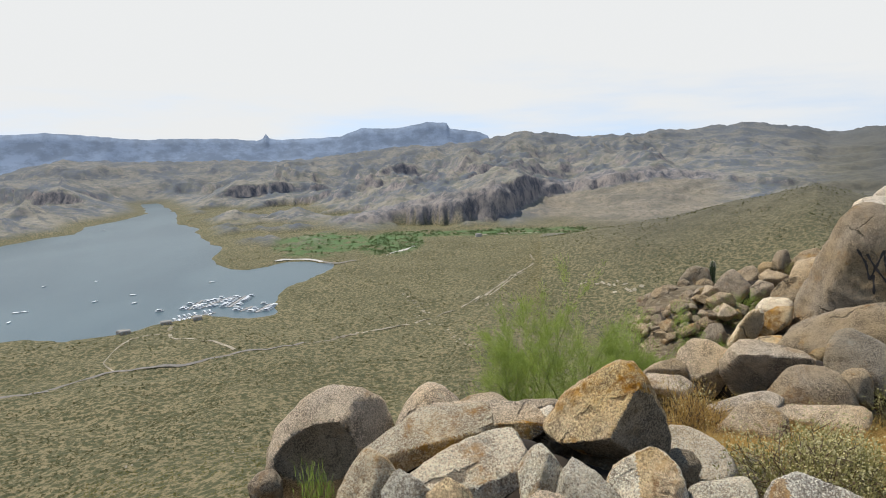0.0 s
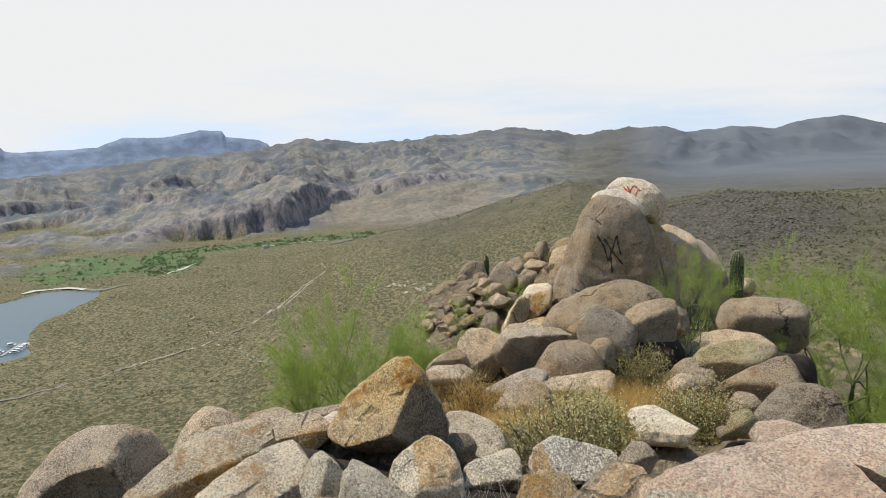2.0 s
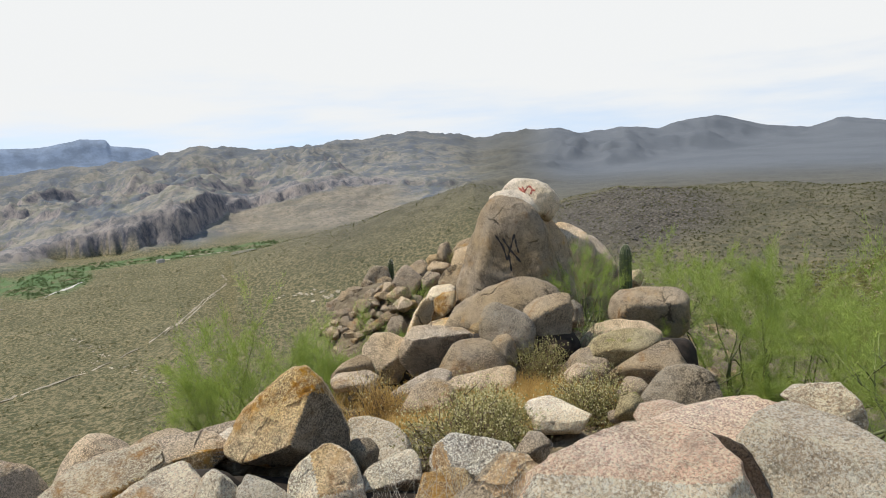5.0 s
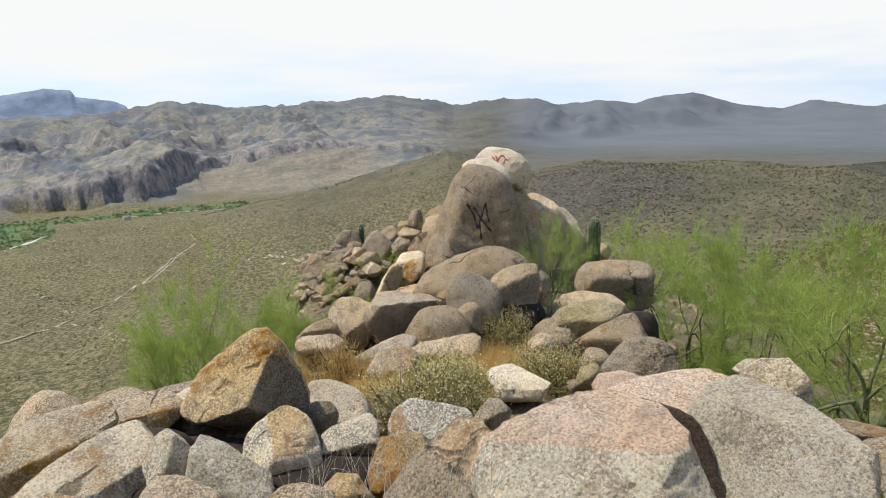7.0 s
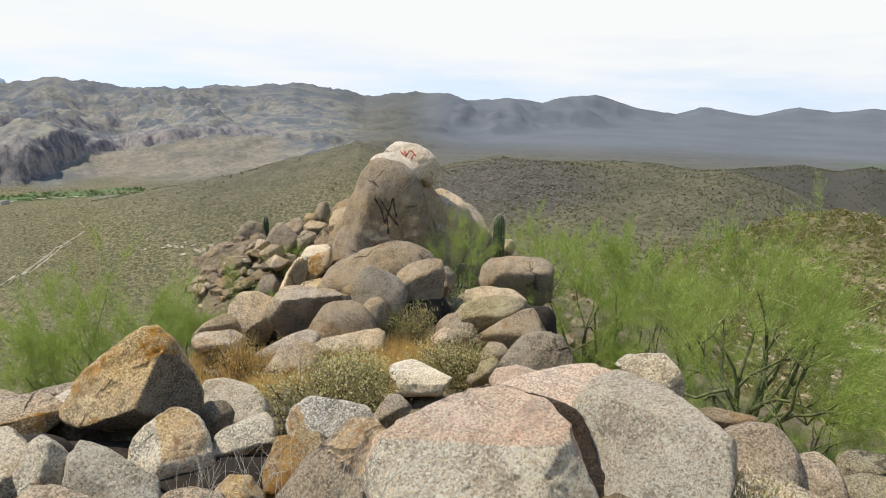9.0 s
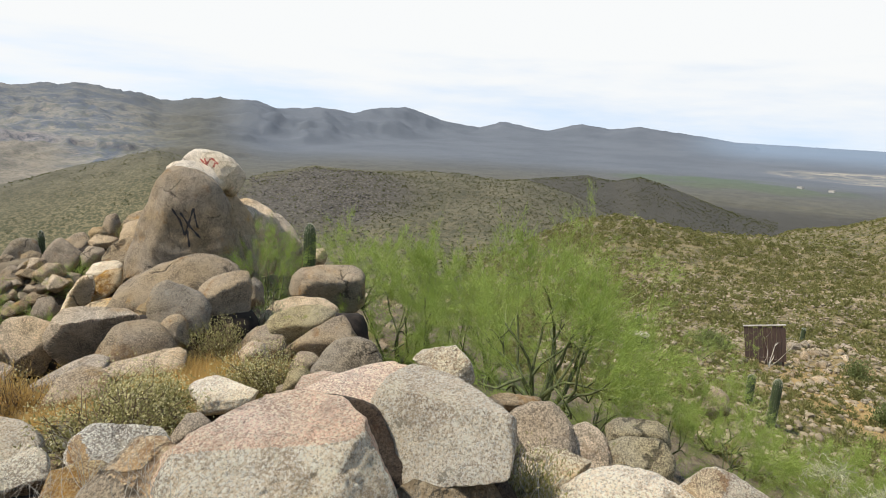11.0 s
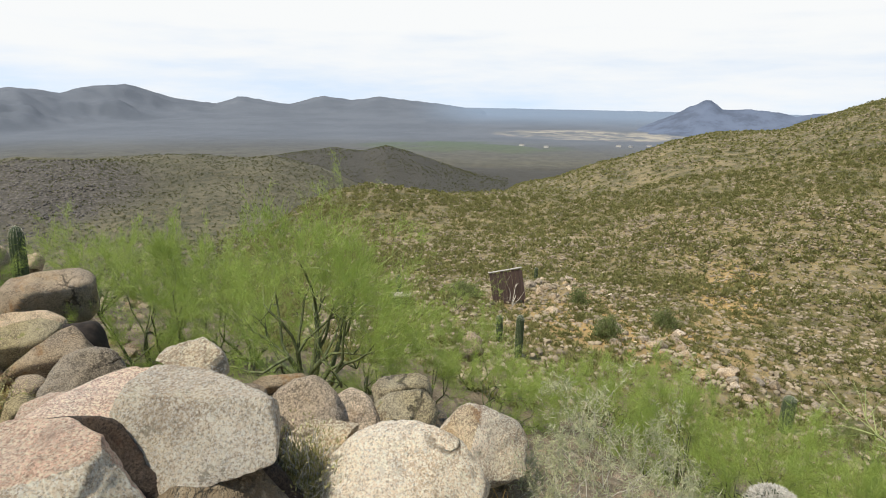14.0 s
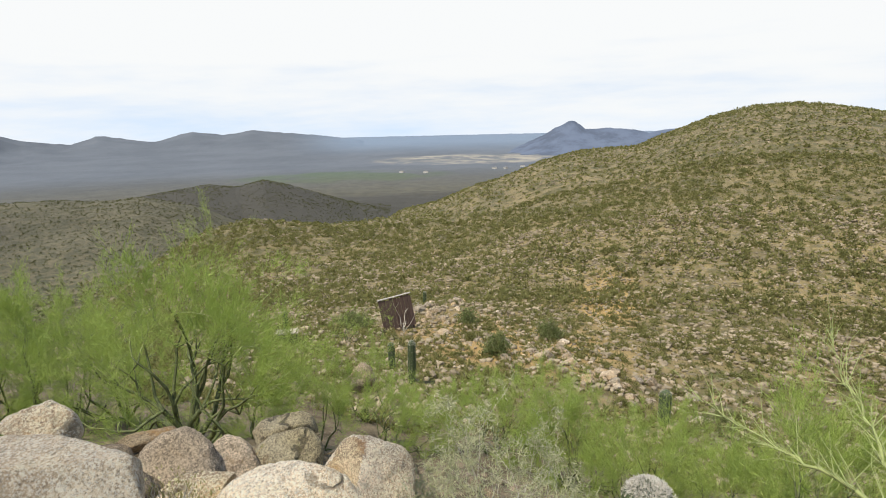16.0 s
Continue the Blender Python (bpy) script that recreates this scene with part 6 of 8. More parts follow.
def loose_heap():
    """Angular stones lying over one another at the low end of the ridge."""
    rng = np.random.default_rng(8)
    spots = []
    while len(spots) < 58:
        u, w = rng.random(), rng.random()
        x, y = 4.1 + 1.75 * u, 12.0 + 1.6 * w
        size = rng.uniform(0.18, 0.52) * (0.8 + 0.4 * u)
        if all((x - a) ** 2 + (y - b) ** 2 > (0.24 * (size + c)) ** 2 for a, b, c in spots):
            spots.append((x, y, size))
    for k, (x, y, size) in enumerate(spots):
        me = shard(rng, size)
        me.materials.append((ROCK, ROCK_BROWN, ROCK, ROCK_PALE)[k % 4])
        ob = new("boulder", me)
        ob.matrix_world = pose(x, y, -2.50 + 0.42 * (x - 4.1) + 0.12 * math.sin(5 * y) + rng.uniform(-0.05, 0.10), 0, 0, rng.uniform(0, 360))
        tagged(ob, "angular broken stone in the loose ridge heap", "boulder", "boulders of the rocky summit")


loose_heap()


def pack_ground():
    """Earth and rubble fill the ground up to the undersides of the boulders."""
    me = ground.data
    co = np.empty(len(me.vertices) * 3, np.float32)
    me.vertices.foreach_get("co", co)
    co = co.reshape(-1, 3)
    by = np.hypot(co[:, 0], co[:, 1]) < 26
    co[by, 2] = height(co[by, 0].astype(float), co[by, 1].astype(float))
    me.vertices.foreach_set("co", co.ravel())
    me.update()


pack_ground()

# ---------------------------------------------------------------- plants
LEAF_VERDE = leafy("palo verde twigs", (0.196, 0.262, 0.048), (0.385, 0.455, 0.118), (0.275, 0.350, 0.076))
LEAF_BUSH = leafy("fresh green shrub leaves", (0.19, 0.26, 0.05), (0.34, 0.42, 0.10))
LEAF_MUTED = leafy("dull green slope shrub leaves", (0.120, 0.150, 0.048), (0.235, 0.255, 0.095))
LEAF_GREY = leafy("grey-green shrub leaves", (0.30, 0.31, 0.16), (0.50, 0.49, 0.29))
LEAF_OLIVE = leafy("olive brittlebush leaves", (0.21, 0.19, 0.065), (0.40, 0.36, 0.15))
STRAW = leafy("dry straw grass", (0.42, 0.26, 0.075), (0.62, 0.43, 0.17), (0.50, 0.34, 0.10))
BLOOM = leafy("pale dry flower heads", (0.50, 0.44, 0.20), (0.66, 0.59, 0.33))
TWIG = plain("grey dead twigs", (0.52, 0.47, 0.38), 0.9)
BARK_GREEN = plain("green palo verde bark", (0.125, 0.140, 0.055), 0.8, 0.5, 14)
BARK_BROWN = plain("brown shrub stems", (0.17, 0.12, 0.075), 0.9)
SCRUB = leafy("desert scrub foliage", (0.125, 0.125, 0.038), (0.275, 0.246, 0.090), (0.175, 0.170, 0.054))
SCRUB_DARK = leafy("dark hill scrub", (0.075, 0.077, 0.031), (0.145, 0.136, 0.057), (0.098, 0.100, 0.040))
CACTUS = plain("saguaro skin", (0.062, 0.082, 0.036), 0.7, 0.35, 6)
WOOL = plain("white cactus wool", (0.55, 0.51, 0.43), 0.9, 0.3)
BARK_LIME = plain("yellow-green palo verde bark", (0.30, 0.33, 0.12), 0.7, 0.3, 20)
SPINE = plain("cactus spines", (0.50, 0.46, 0.36), 0.8)


def blades(base, way, length, width, rng, bend=0.25):
    """Thin leaves or twigs: two tapering segments each, as arrays of places and triangles."""
    n = len(base)
    way = unit(way)
    side = unit(np.cross(way, rng.normal(size=(n, 3)))) * (width / 2)[:, None]
    mid = base + way * (length * 0.5)[:, None]
    tip = base + unit(way + rng.normal(size=(n, 3)) * bend) * length[:, None]
    co = np.stack([base - side, base + side, mid + side * 0.8, mid - side * 0.8, tip], 1).reshape(-1, 3)
    k = np.arange(n)[:, None] * 5
    tri = np.concatenate([k + [0, 1, 2], k + [0, 2, 3], k + [3, 2, 4]], 1).reshape(-1, 3)
    return co, tri


def tubes(segments, sides=5):
    """Tapered limbs from rows of (start, end, start radius, end radius)."""
    a, b = np.array([s[0] for s in segments]), np.array([s[1] for s in segments])
    ra, rb = np.array([s[2] for s in segments]), np.array([s[3] for s in segments])
    way = unit(b - a)
    up = np.where(np.abs(way[:, 2:3]) > 0.9, [[1.0, 0, 0]], [[0, 0, 1.0]])
    u = unit(np.cross(way, up))
    w = np.cross(way, u)
    ang = np.arange(sides) * 2 * np.pi / sides
    ring = u[:, None] * np.cos(ang)[None, :, None] + w[:, None] * np.sin(ang)[None, :, None]
    co = np.concatenate([a[:, None] + ring * ra[:, None, None], b[:, None] + ring * rb[:, None, None]], 1).reshape(-1, 3)
    k = np.arange(len(segments))[:, None] * 2 * sides
    faces = np.concatenate([k + [i, (i + 1) % sides, sides + (i + 1) % sides, sides + i] for i in range(sides)], 1).reshape(-1, 4)
    return co, faces


def grow(rng, base, ways, length, radius, levels, spread, lift, shrink=0.74, crook=0.16):
    """Limbs that fork again and again; returns all segments and the outermost ones."""
    tips, segs = [], []
    todo = [(np.array(base, float), np.array(w, float), length * rng.uniform(0.75, 1.2), radius, 0) for w in ways]
    while todo:
        p, w, ln, r, lv = todo.pop()
        w = w / np.linalg.norm(w)
        for k in range(3):
            w = w + rng.normal(size=3) * crook + np.array([0, 0, lift * 0.12])
            w = w / np.linalg.norm(w)
            q = p + w * ln / 3
            r2 = r * 0.87
            segs.append((p, q, r, r2))
            if lv >= levels - 3:
                tips.append((p, q, w))
            p, r = q, r2
        if lv < levels - 1:
            for _ in range(2 if rng.random() < 0.6 else 3):
                todo.append((p, w + rng.normal(size=3) * spread, ln * shrink * rng.uniform(0.8, 1.15), r * 0.72, lv + 1))
    return segs, tips


def palo_verde(label, place, tall, wide, seed, twigs=9000, stems=6, leaf=None, stout=0.0135, name="palo_verde_tree", category="tree"):
    """A desert tree that forks from the ground: crooked green limbs low down, and a feathery crown of thin upswept twigs."""
    rng = np.random.default_rng(seed)
    ways = []
    for k in range(stems):
        a = 2 * math.pi * (k + rng.uniform(-0.3, 0.3)) / stems
        s = wide / tall * rng.uniform(0.4, 1.5)
        ways.append((math.cos(a) * s, math.sin(a) * s, 1))
    segs, tips = grow(rng, (0, 0, -0.1), ways, tall * 0.28, stout * tall, 5, 0.6, 0.3, 0.78, 0.30)
    ends = np.array([t[1] for t in tips])
    grown = np.percentile(ends[:, 2], 97)
    reach = np.percentile(np.abs(ends[:, :2]), 92)
    k = np.array([wide * 0.5 / reach, wide * 0.5 / reach, tall * 0.84 / grown])
    segs = [(a * k, b * k, ra, rb) for a, b, ra, rb in segs]
    tips = [(a * k, b * k, w) for a, b, w in tips]
    root = thing(name, label, category, pose(*place), "green desert trees")
    part("trunk", mesh_of("trunk", *tubes([s for s in segs if s[2] > 0.0036 * tall]), True, BARK_GREEN), root)
    tagged(part("twigwork", mesh_of("twigwork", *tubes([s for s in segs if 0.0016 * tall < s[2] <= 0.0036 * tall], 3), True, BARK_LIME), root, "thin yellow-green twigs"), kind="stuff")
    # sprays: each holds many thin green shoots that sweep upwards and outwards
    sprays = int(twigs * 0.135)
    pick = rng.integers(0, len(tips), sprays)
    a, b, w = (np.array([tips[i][c] for i in pick]) for c in range(3))
    mid = a + (b - a) * rng.random((sprays, 1))
    way = unit(unit(w) * 0.6 + unit(mid * np.array([1, 1, 0.35])) * 0.45 + rng.normal(size=(sprays, 3)) * 0.35 + np.array([0, 0, 0.65]))
    shoots = 22
    n = sprays * shoots
    scale = (tall / 2.0) ** 0.5
    along = rng.random((n, 1)) * np.repeat(rng.uniform(0.10, 0.34, sprays), shoots)[:, None] * scale
    axis = np.repeat(way, shoots, 0)
    base = np.repeat(mid, shoots, 0) + axis * along + rng.normal(size=(n, 3)) * 0.022 * scale
    dirn = unit(axis + rng.normal(size=(n, 3)) * 0.42)
    long, thin = rng.uniform(0.04, 0.13, n) * scale, rng.uniform(0.0026, 0.0055, n) * scale
    side = unit(np.cross(dirn, rng.normal(size=(n, 3)))) * thin[:, None] / 2
    co = np.stack([base - side, base + side, base + dirn * long[:, None]], 1).reshape(-1, 3)
    part("crown", mesh_of("crown", co, np.arange(n * 3).reshape(-1, 3), False, leaf or LEAF_VERDE), root)
    return root


def shrub(label, place, tall, wide, seed, leaf, leaves=2500, leaf_len=0.03, leaf_wide=0.012, stems=40, blooms=0, stem_mat=None, name="shrub", category="shrub", up=0.6):
    """A low rounded bush: stems from the root, small leaves over the dome, flower heads where it has them."""
    rng = np.random.default_rng(seed)
    a, e = rng.uniform(0, 2 * np.pi, stems), rng.uniform(0.15, 1.45, stems)
    way = np.stack([np.cos(a) * np.cos(e) * wide / 2, np.sin(a) * np.cos(e) * wide / 2, np.sin(e) * tall], -1) * rng.uniform(0.6, 1.0, (stems, 1))
    segs = []
    for w in way:
        p, r = np.zeros(3), 0.004 + 0.004 * wide
        for k in range(4):
            q = w * (k + 1) / 4 + rng.normal(size=3) * 0.05 * wide * (k < 3)
            segs.append((p, q, r, r * 0.75))
            p, r = q, r * 0.75
        for _ in range(3):
            q = p + unit(w + rng.normal(size=3) * 0.5 * wide) * 0.16 * wide
            s0 = w * rng.uniform(0.5, 1.0)
            segs.append((s0, s0 + (q - p), r, r * 0.5))
    root = thing(name, label, category, pose(*place), "desert shrubs")
    tagged(part("stemwork", mesh_of("stemwork", *tubes(segs, 4), True, stem_mat or BARK_BROWN), root), kind="stuff")
    if leaves:
        i = rng.integers(0, stems, leaves)
        u = rng.uniform(0.35, 1.06, (leaves, 1))
        base = way[i] * u + rng.normal(size=(leaves, 3)) * np.array([0.09 * wide, 0.09 * wide, 0.08 * tall])
        base[:, 2] = np.abs(base[:, 2])
        co, tri = blades(base, way[i] / wide + rng.normal(size=(leaves, 3)) * 0.5 + np.array([0, 0, up]), rng.uniform(0.6, 1.3, leaves) * leaf_len, rng.uniform(0.7, 1.3, leaves) * leaf_wide, rng)
        tagged(part("foliage", mesh_of("foliage", co, tri, False, leaf), root), kind="stuff")
    if blooms:
        i = rng.integers(0, stems, blooms)
        base = way[i] * rng.uniform(0.92, 1.12, (blooms, 1)) + rng.normal(size=(blooms, 3)) * 0.06 * wide
        base[:, 2] = np.abs(base[:, 2]) + 0.03
        co, tri = blades(base, rng.normal(size=(blooms, 3)) + np.array([0, 0, 1.0]), np.full(blooms, 0.018), np.full(blooms, 0.014), rng)
        tagged(part("bloom_cover", mesh_of("bloom_cover", co, tri, False, BLOOM), root, "pale dry flower heads"), kind="stuff")
    return root


def saguaro(label, place, tall, thick, seed, ribs=15, name="saguaro_cactus", cap=True, woolly=False):
    """A ribbed cactus column with a domed top and rows of spines."""
    rng = np.random.default_rng(seed)
    root = thing(name, label, "cactus", pose(*place, 0, rng.uniform(-2, 2), rng.uniform(0, 90)), "cacti")
    n, rings = ribs * 6, 26
    ang = np.arange(n) * 2 * np.pi / n
    co, hs = [], np.concatenate([np.linspace(-0.1, 0.86, rings - 9), 0.86 + 0.14 * np.sin(np.linspace(0.15, np.pi / 2, 9))])
    for h in hs:
        dome = math.sqrt(max(1 - max((h - 0.86) / 0.14, 0) ** 2, 0.0004))
        r = thick / 2 * dome * (0.86 + 0.14 * math.sin(min(max(h, 0), 1) * 2.6))
        rr = r * (1 + 0.11 * np.abs(np.sin(ang * ribs / 2)) ** 0.7 - 0.06)
        co.append(np.stack([np.cos(ang) * rr, np.sin(ang) * rr, 0 * ang + h * tall], -1))
    co = np.concatenate(co)
    i, j = np.meshgrid(np.arange(rings - 1), np.arange(n), indexing="ij")
    k = (j + 1) % n
    part("body", mesh_of("body", co, np.stack([i * n + j, i * n + k, (i + 1) * n + k, (i + 1) * n + j], -1).reshape(-1, 4), True, CACTUS), root)
    m = 1500
    row = rng.integers(0, ribs, m)
    h = np.where(rng.random(m) < 0.35, rng.uniform(0.9, 1.0, m), rng.uniform(0.02, 0.97, m)) if cap else rng.uniform(0.02, 0.97, m)
    a = (row + 0.5) * 2 * np.pi / ribs + rng.normal(size=m) * 0.02
    dome = np.sqrt(np.clip(1 - np.clip((h - 0.86) / 0.14, 0, 1) ** 2, 0.01, 1))
    r = thick / 2 * dome * 1.02
    base = np.stack([np.cos(a) * r, np.sin(a) * r, h * tall], -1)
    sc, st = blades(base, np.stack([np.cos(a), np.sin(a), 0.3 + 0 * a], -1) + rng.normal(size=(m, 3)) * 0.6, rng.uniform(0.02, 0.045, m) * (0.5 + thick), np.full(m, 0.004), rng)
    tagged(part("spine_coat", mesh_of("spine_coat", sc, st, False, SPINE), root, "pale cactus spines"), kind="stuff")
    if woolly:
        m = 2200
        a, e = rng.uniform(0, 2 * np.pi, m), np.arcsin(rng.uniform(0.5, 1, m))
        out = np.stack([np.cos(a) * np.cos(e), np.sin(a) * np.cos(e), np.sin(e)], -1)
        base = out * np.array([thick * 0.46, thick * 0.46, tall * 0.16]) + np.array([0, 0, tall * 0.86])
        wc, wt = blades(base, out + rng.normal(size=(m, 3)) * 0.8, rng.uniform(0.015, 0.035, m), np.full(m, 0.005), rng)
        part("woolly_top", mesh_of("woolly_top", wc, wt, False, WOOL), root, "white woolly cactus top")
    return root


def tangle(label, place, tall, wide, seed):
    """A sprawling half-dead shrub: thin pale stems that fork and cross, with small grey leaves."""
    rng = np.random.default_rng(seed)
    ways = [(math.cos(a) * 1.2, math.sin(a) * 1.2, rng.uniform(0.3, 1.3)) for a in np.arange(26) * 2.4]
    segs, tips = grow(rng, (0, 0, 0), ways, 0.3, 0.006, 4, 0.65, 0.0)
    ends = np.array([t[1] for t in tips])
    k = np.array([wide * 0.5 / np.percentile(np.abs(ends[:, 0]), 92), wide * 0.5 / np.percentile(np.abs(ends[:, 1]), 92), tall / np.percentile(ends[:, 2], 97)])
    root = thing("shrub", label, "shrub", pose(*place), "desert shrubs")
    keep = [(a * k, b * k, ra * 1.1, rb * 1.1) for a, b, ra, rb in segs]
    tagged(part("stemwork", mesh_of("stemwork", *tubes(keep, 3), True, TWIG), root), kind="stuff")
    n = 16000
    i = rng.integers(0, len(tips), n)
    a, b = np.array([tips[j][0] for j in i]) * k, np.array([tips[j][1] for j in i]) * k
    base = a + (b - a) * rng.random((n, 1)) + rng.normal(size=(n, 3)) * 0.02
    co, tri = blades(base, rng.normal(size=(n, 3)) + np.array([0, 0, 0.5]), rng.uniform(0.03, 0.075, n), rng.uniform(0.003, 0.007, n), rng)
    tagged(part("foliage", mesh_of("foliage", co, tri, False, LEAF_GREY), root), kind="stuff")
    return root


def bare_branch(label, points, thick, seed):
    """A long green limb with short side twigs."""
    rng = np.random.default_rng(seed)
    pts = [np.array(points[0], float)]
    for a, b in zip(points, points[1:]):
        for k in range(1, 7):
            pts.append(np.array(a) + (np.array(b) - np.array(a)) * k / 6 + rng.normal(size=3) * 0.012)
    n = len(pts)
    segs = [(pts[k], pts[k + 1], thick * (1 - k / n), thick * (1 - (k + 1) / n) + 0.001) for k in range(n - 1)]
    for k in range(3, n):
        for _ in range(3):
            w = unit(unit(pts[k] - pts[k - 1]) + rng.normal(size=3) * 0.5 + np.array([0, 0, 0.3]))
            q = pts[k] + w * rng.uniform(0.08, 0.25)
            segs.append((pts[k], q, 0.003, 0.0015))
            segs.append((q, q + unit(w + rng.normal(size=3) * 0.4) * 0.12, 0.0015, 0.0008))
    root = thing("palo_verde_branch", label, "branch", pose(0, 0, 0), "green desert trees")
    part("limb", mesh_of("limb", *tubes(segs), True, BARK_LIME), root)
palo_verde("bright green palo verde tree on the slope below the rocks", (1.89, 9.41, -3.30), 2.68, 1.9, 1, 12000, 9)
palo_verde("wispy green palo verde on the slope below the rocks", (0.98, 8.74, -3.30), 2.3, 1.1, 28, 5000, 6)
palo_verde("small green palo verde beside the rock pile", (3.01, 9.54, -3.20), 2.04, 1.31, 2, 10000)
palo_verde("green palo verde bush against the monolith", (7.76, 8.76, -2.28), 1.82, 1.46, 3, 6000)
palo_verde("small fresh green bush in the ridge pile", (5.89, 12.17, -2.17), 0.67, 0.90, 4, 2500, 5, LEAF_BUSH)
palo_verde("small fresh green bush beside pale boulders", (4.60, 10.44, -2.53), 1.04, 0.64, 5, 2000, 5, LEAF_BUSH)
palo_verde("large palo verde tree with dark forking limbs", (7.59, 2.99, -2.32), 2.77, 2.92, 6, 15000, 9, None, 0.017)
palo_verde("pale green palo verde tree behind the boulders", (8.56, 6.19, -2.80), 2.43, 2.31, 7, 17000, 7)
palo_verde("hazy green palo verde tree beyond the saguaro", (13.40, 11.31, -3.90), 2.34, 2.41, 8, 7000)
palo_verde("low palo verde shrub below the slab", (8.08, 2.31, -2.44), 1.20, 1.33, 9, 6000)
palo_verde("green palo verde shrub on the slope", (8.71, 1.55, -2.97), 1.39, 1.32, 10, 6500)
palo_verde("spreading green palo verde on the slope", (11.26, 0.90, -4.47), 1.75, 2.03, 11, 8000)
palo_verde("wide yellow-green palo verde on the slope", (11.31, -1.07, -4.56), 1.80, 2.24, 12, 9000)
palo_verde("feathery green palo verde on the slope", (9.64, -2.28, -4.26), 1.93, 1.67, 13, 8000)
palo_verde("low feathery palo verde beside the cactus", (7.96, -2.78, -3.49), 1.34, 1.59, 14, 8000)
palo_verde("low bright green palo verde", (7.10, -3.61, -3.21), 1.38, 1.64, 15, 9000)
palo_verde("sparse palo verde with long bare green limbs", (4.79, -3.15, -2.25), 2.03, 1.74, 16, 6500, 6)
palo_verde("dense low palo verde near the summit edge", (5.97, -3.90, -2.85), 1.77, 1.53, 17, 7000, 6)
palo_verde("green shrub on the lower slope", (14.14, 1.77, -5.21), 2.07, 2.14, 18, 6000)
palo_verde("green shrub on the lower slope", (16.59, 4.48, -5.43), 1.64, 2.25, 19, 5000)
palo_verde("green shrub near the wooden board", (29.81, 5.07, -8.70), 1.92, 2.81, 20, 4000)
palo_verde("green shrub on the lower slope", (13.30, -1.31, -5.35), 1.67, 2.53, 21, 7000)
palo_verde("green shrub on the lower slope", (10.08, -2.69, -4.52), 1.84, 1.77, 22, 7000)
palo_verde("dull green shrub on the open slope", (17.36, -8.90, -7.88), 2.0, 2.8, 26, 6000, 6, LEAF_MUTED)
palo_verde("green shrub under the open slope", (8.35, -3.30, -3.88), 1.69, 1.34, 27, 6000)
palo_verde("hazy green palo verde behind the slab", (8.89, 5.71, -2.79), 2.52, 2.15, 29, 11000, 7)
palo_verde("low palo verde filling the slope behind the boulders", (10.40, 5.33, -3.31), 2.55, 2.44, 30, 9000, 7)
shrub("rounded brittlebush covered with pale dry flower heads", (2.89, 4.27, -1.05), 0.47, 0.89, 31, LEAF_OLIVE, 5500, 0.035, 0.014, 60, 2200)
shrub("low brittlebush with pale flower heads", (4.30, 4.60, -1.39), 0.54, 1.17, 32, LEAF_OLIVE, 5000, 0.03, 0.012, 60, 1700)
shrub("dry olive shrub among the boulders", (5.04, 6.32, -1.75), 0.74, 0.89, 33, LEAF_OLIVE, 3200, 0.035, 0.010, 60, 200)
shrub("grey-green shrub among the boulders", (6.30, 6.84, -2.08), 1.07, 0.78, 34, LEAF_GREY, 2200, 0.045, 0.010, 50)
shrub("straw-coloured dry bush behind the boulders", (2.60, 6.29, -1.67), 0.72, 0.92, 35, STRAW, 3800, 0.06, 0.006, 60, 300, None, "shrub", "shrub", 1.4)
shrub("grey leafless twiggy shrub", (2.29, 4.36, -1.00), 0.29, 0.41, 36, LEAF_GREY, 900, 0.03, 0.006, 70, 0, TWIG)
shrub("small green shrub on the ridge pile", (7.67, 13.52, -1.45), 0.33, 0.31, 37, LEAF_OLIVE, 600)
tangle("grey twiggy shrub with tangled pale stems", (4.32, -0.68, -1.57), 1.12, 1.48, 38)
shrub("dry grey-olive bush beside the slab", (3.00, 0.88, -0.55), 0.58, 0.45, 39, LEAF_OLIVE, 3600, 0.03, 0.006, 80, 60, TWIG)
shrub("dry straw bush on the boulder edge", (3.52, 1.07, -0.76), 0.44, 0.25, 40, LEAF_OLIVE, 1600, 0.03, 0.006, 50, 40, TWIG)
shrub("fresh green grass tuft below a boulder", (-1.11, 4.67, -1.96), 1.02, 0.49, 41, LEAF_BUSH, 1500, 0.10, 0.006, 20, 0, None, "grass_tuft", "grass", 2.0)
shrub("olive brittlebush at the boulder edge", (2.41, 3.92, -0.96), 0.61, 1.25, 42, LEAF_OLIVE, 3500, 0.035, 0.012, 60, 1600)
shrub("green shrub above the bare slope", (35.32, -1.05, -9.94), 1.35, 1.81, 43, LEAF_MUTED, 2500, 0.10, 0.05, 40)
shrub("green shrub on the bare slope", (27.27, -2.23, -8.50), 1.03, 1.54, 44, LEAF_MUTED, 2500, 0.09, 0.045, 40)
shrub("green shrub on the bare slope", (32.95, -5.34, -9.75), 1.14, 1.87, 45, LEAF_MUTED, 2500, 0.09, 0.045, 40)
shrub("green shrub beside the board", (33.83, 5.41, -9.19), 0.82, 2.40, 46, LEAF_MUTED, 3000, 0.11, 0.05, 40)
saguaro("short young saguaro with a pale spiny top", (9.32, 9.22, -2.66), 1.96, 0.25, 51)
saguaro("thin dark saguaro standing behind the rock pile", (7.23, 16.48, -3.20), 1.52, 0.15, 52, 11)
saguaro("short saguaro on the open slope", (20.61, -7.51, -8.72), 1.36, 0.40, 53, 15)
saguaro("slim saguaro in front of the bare slope", (20.77, 1.16, -7.10), 1.61, 0.27, 54)
saguaro("slim saguaro near the wooden board", (23.20, 2.10, -7.57), 1.16, 0.26, 55)
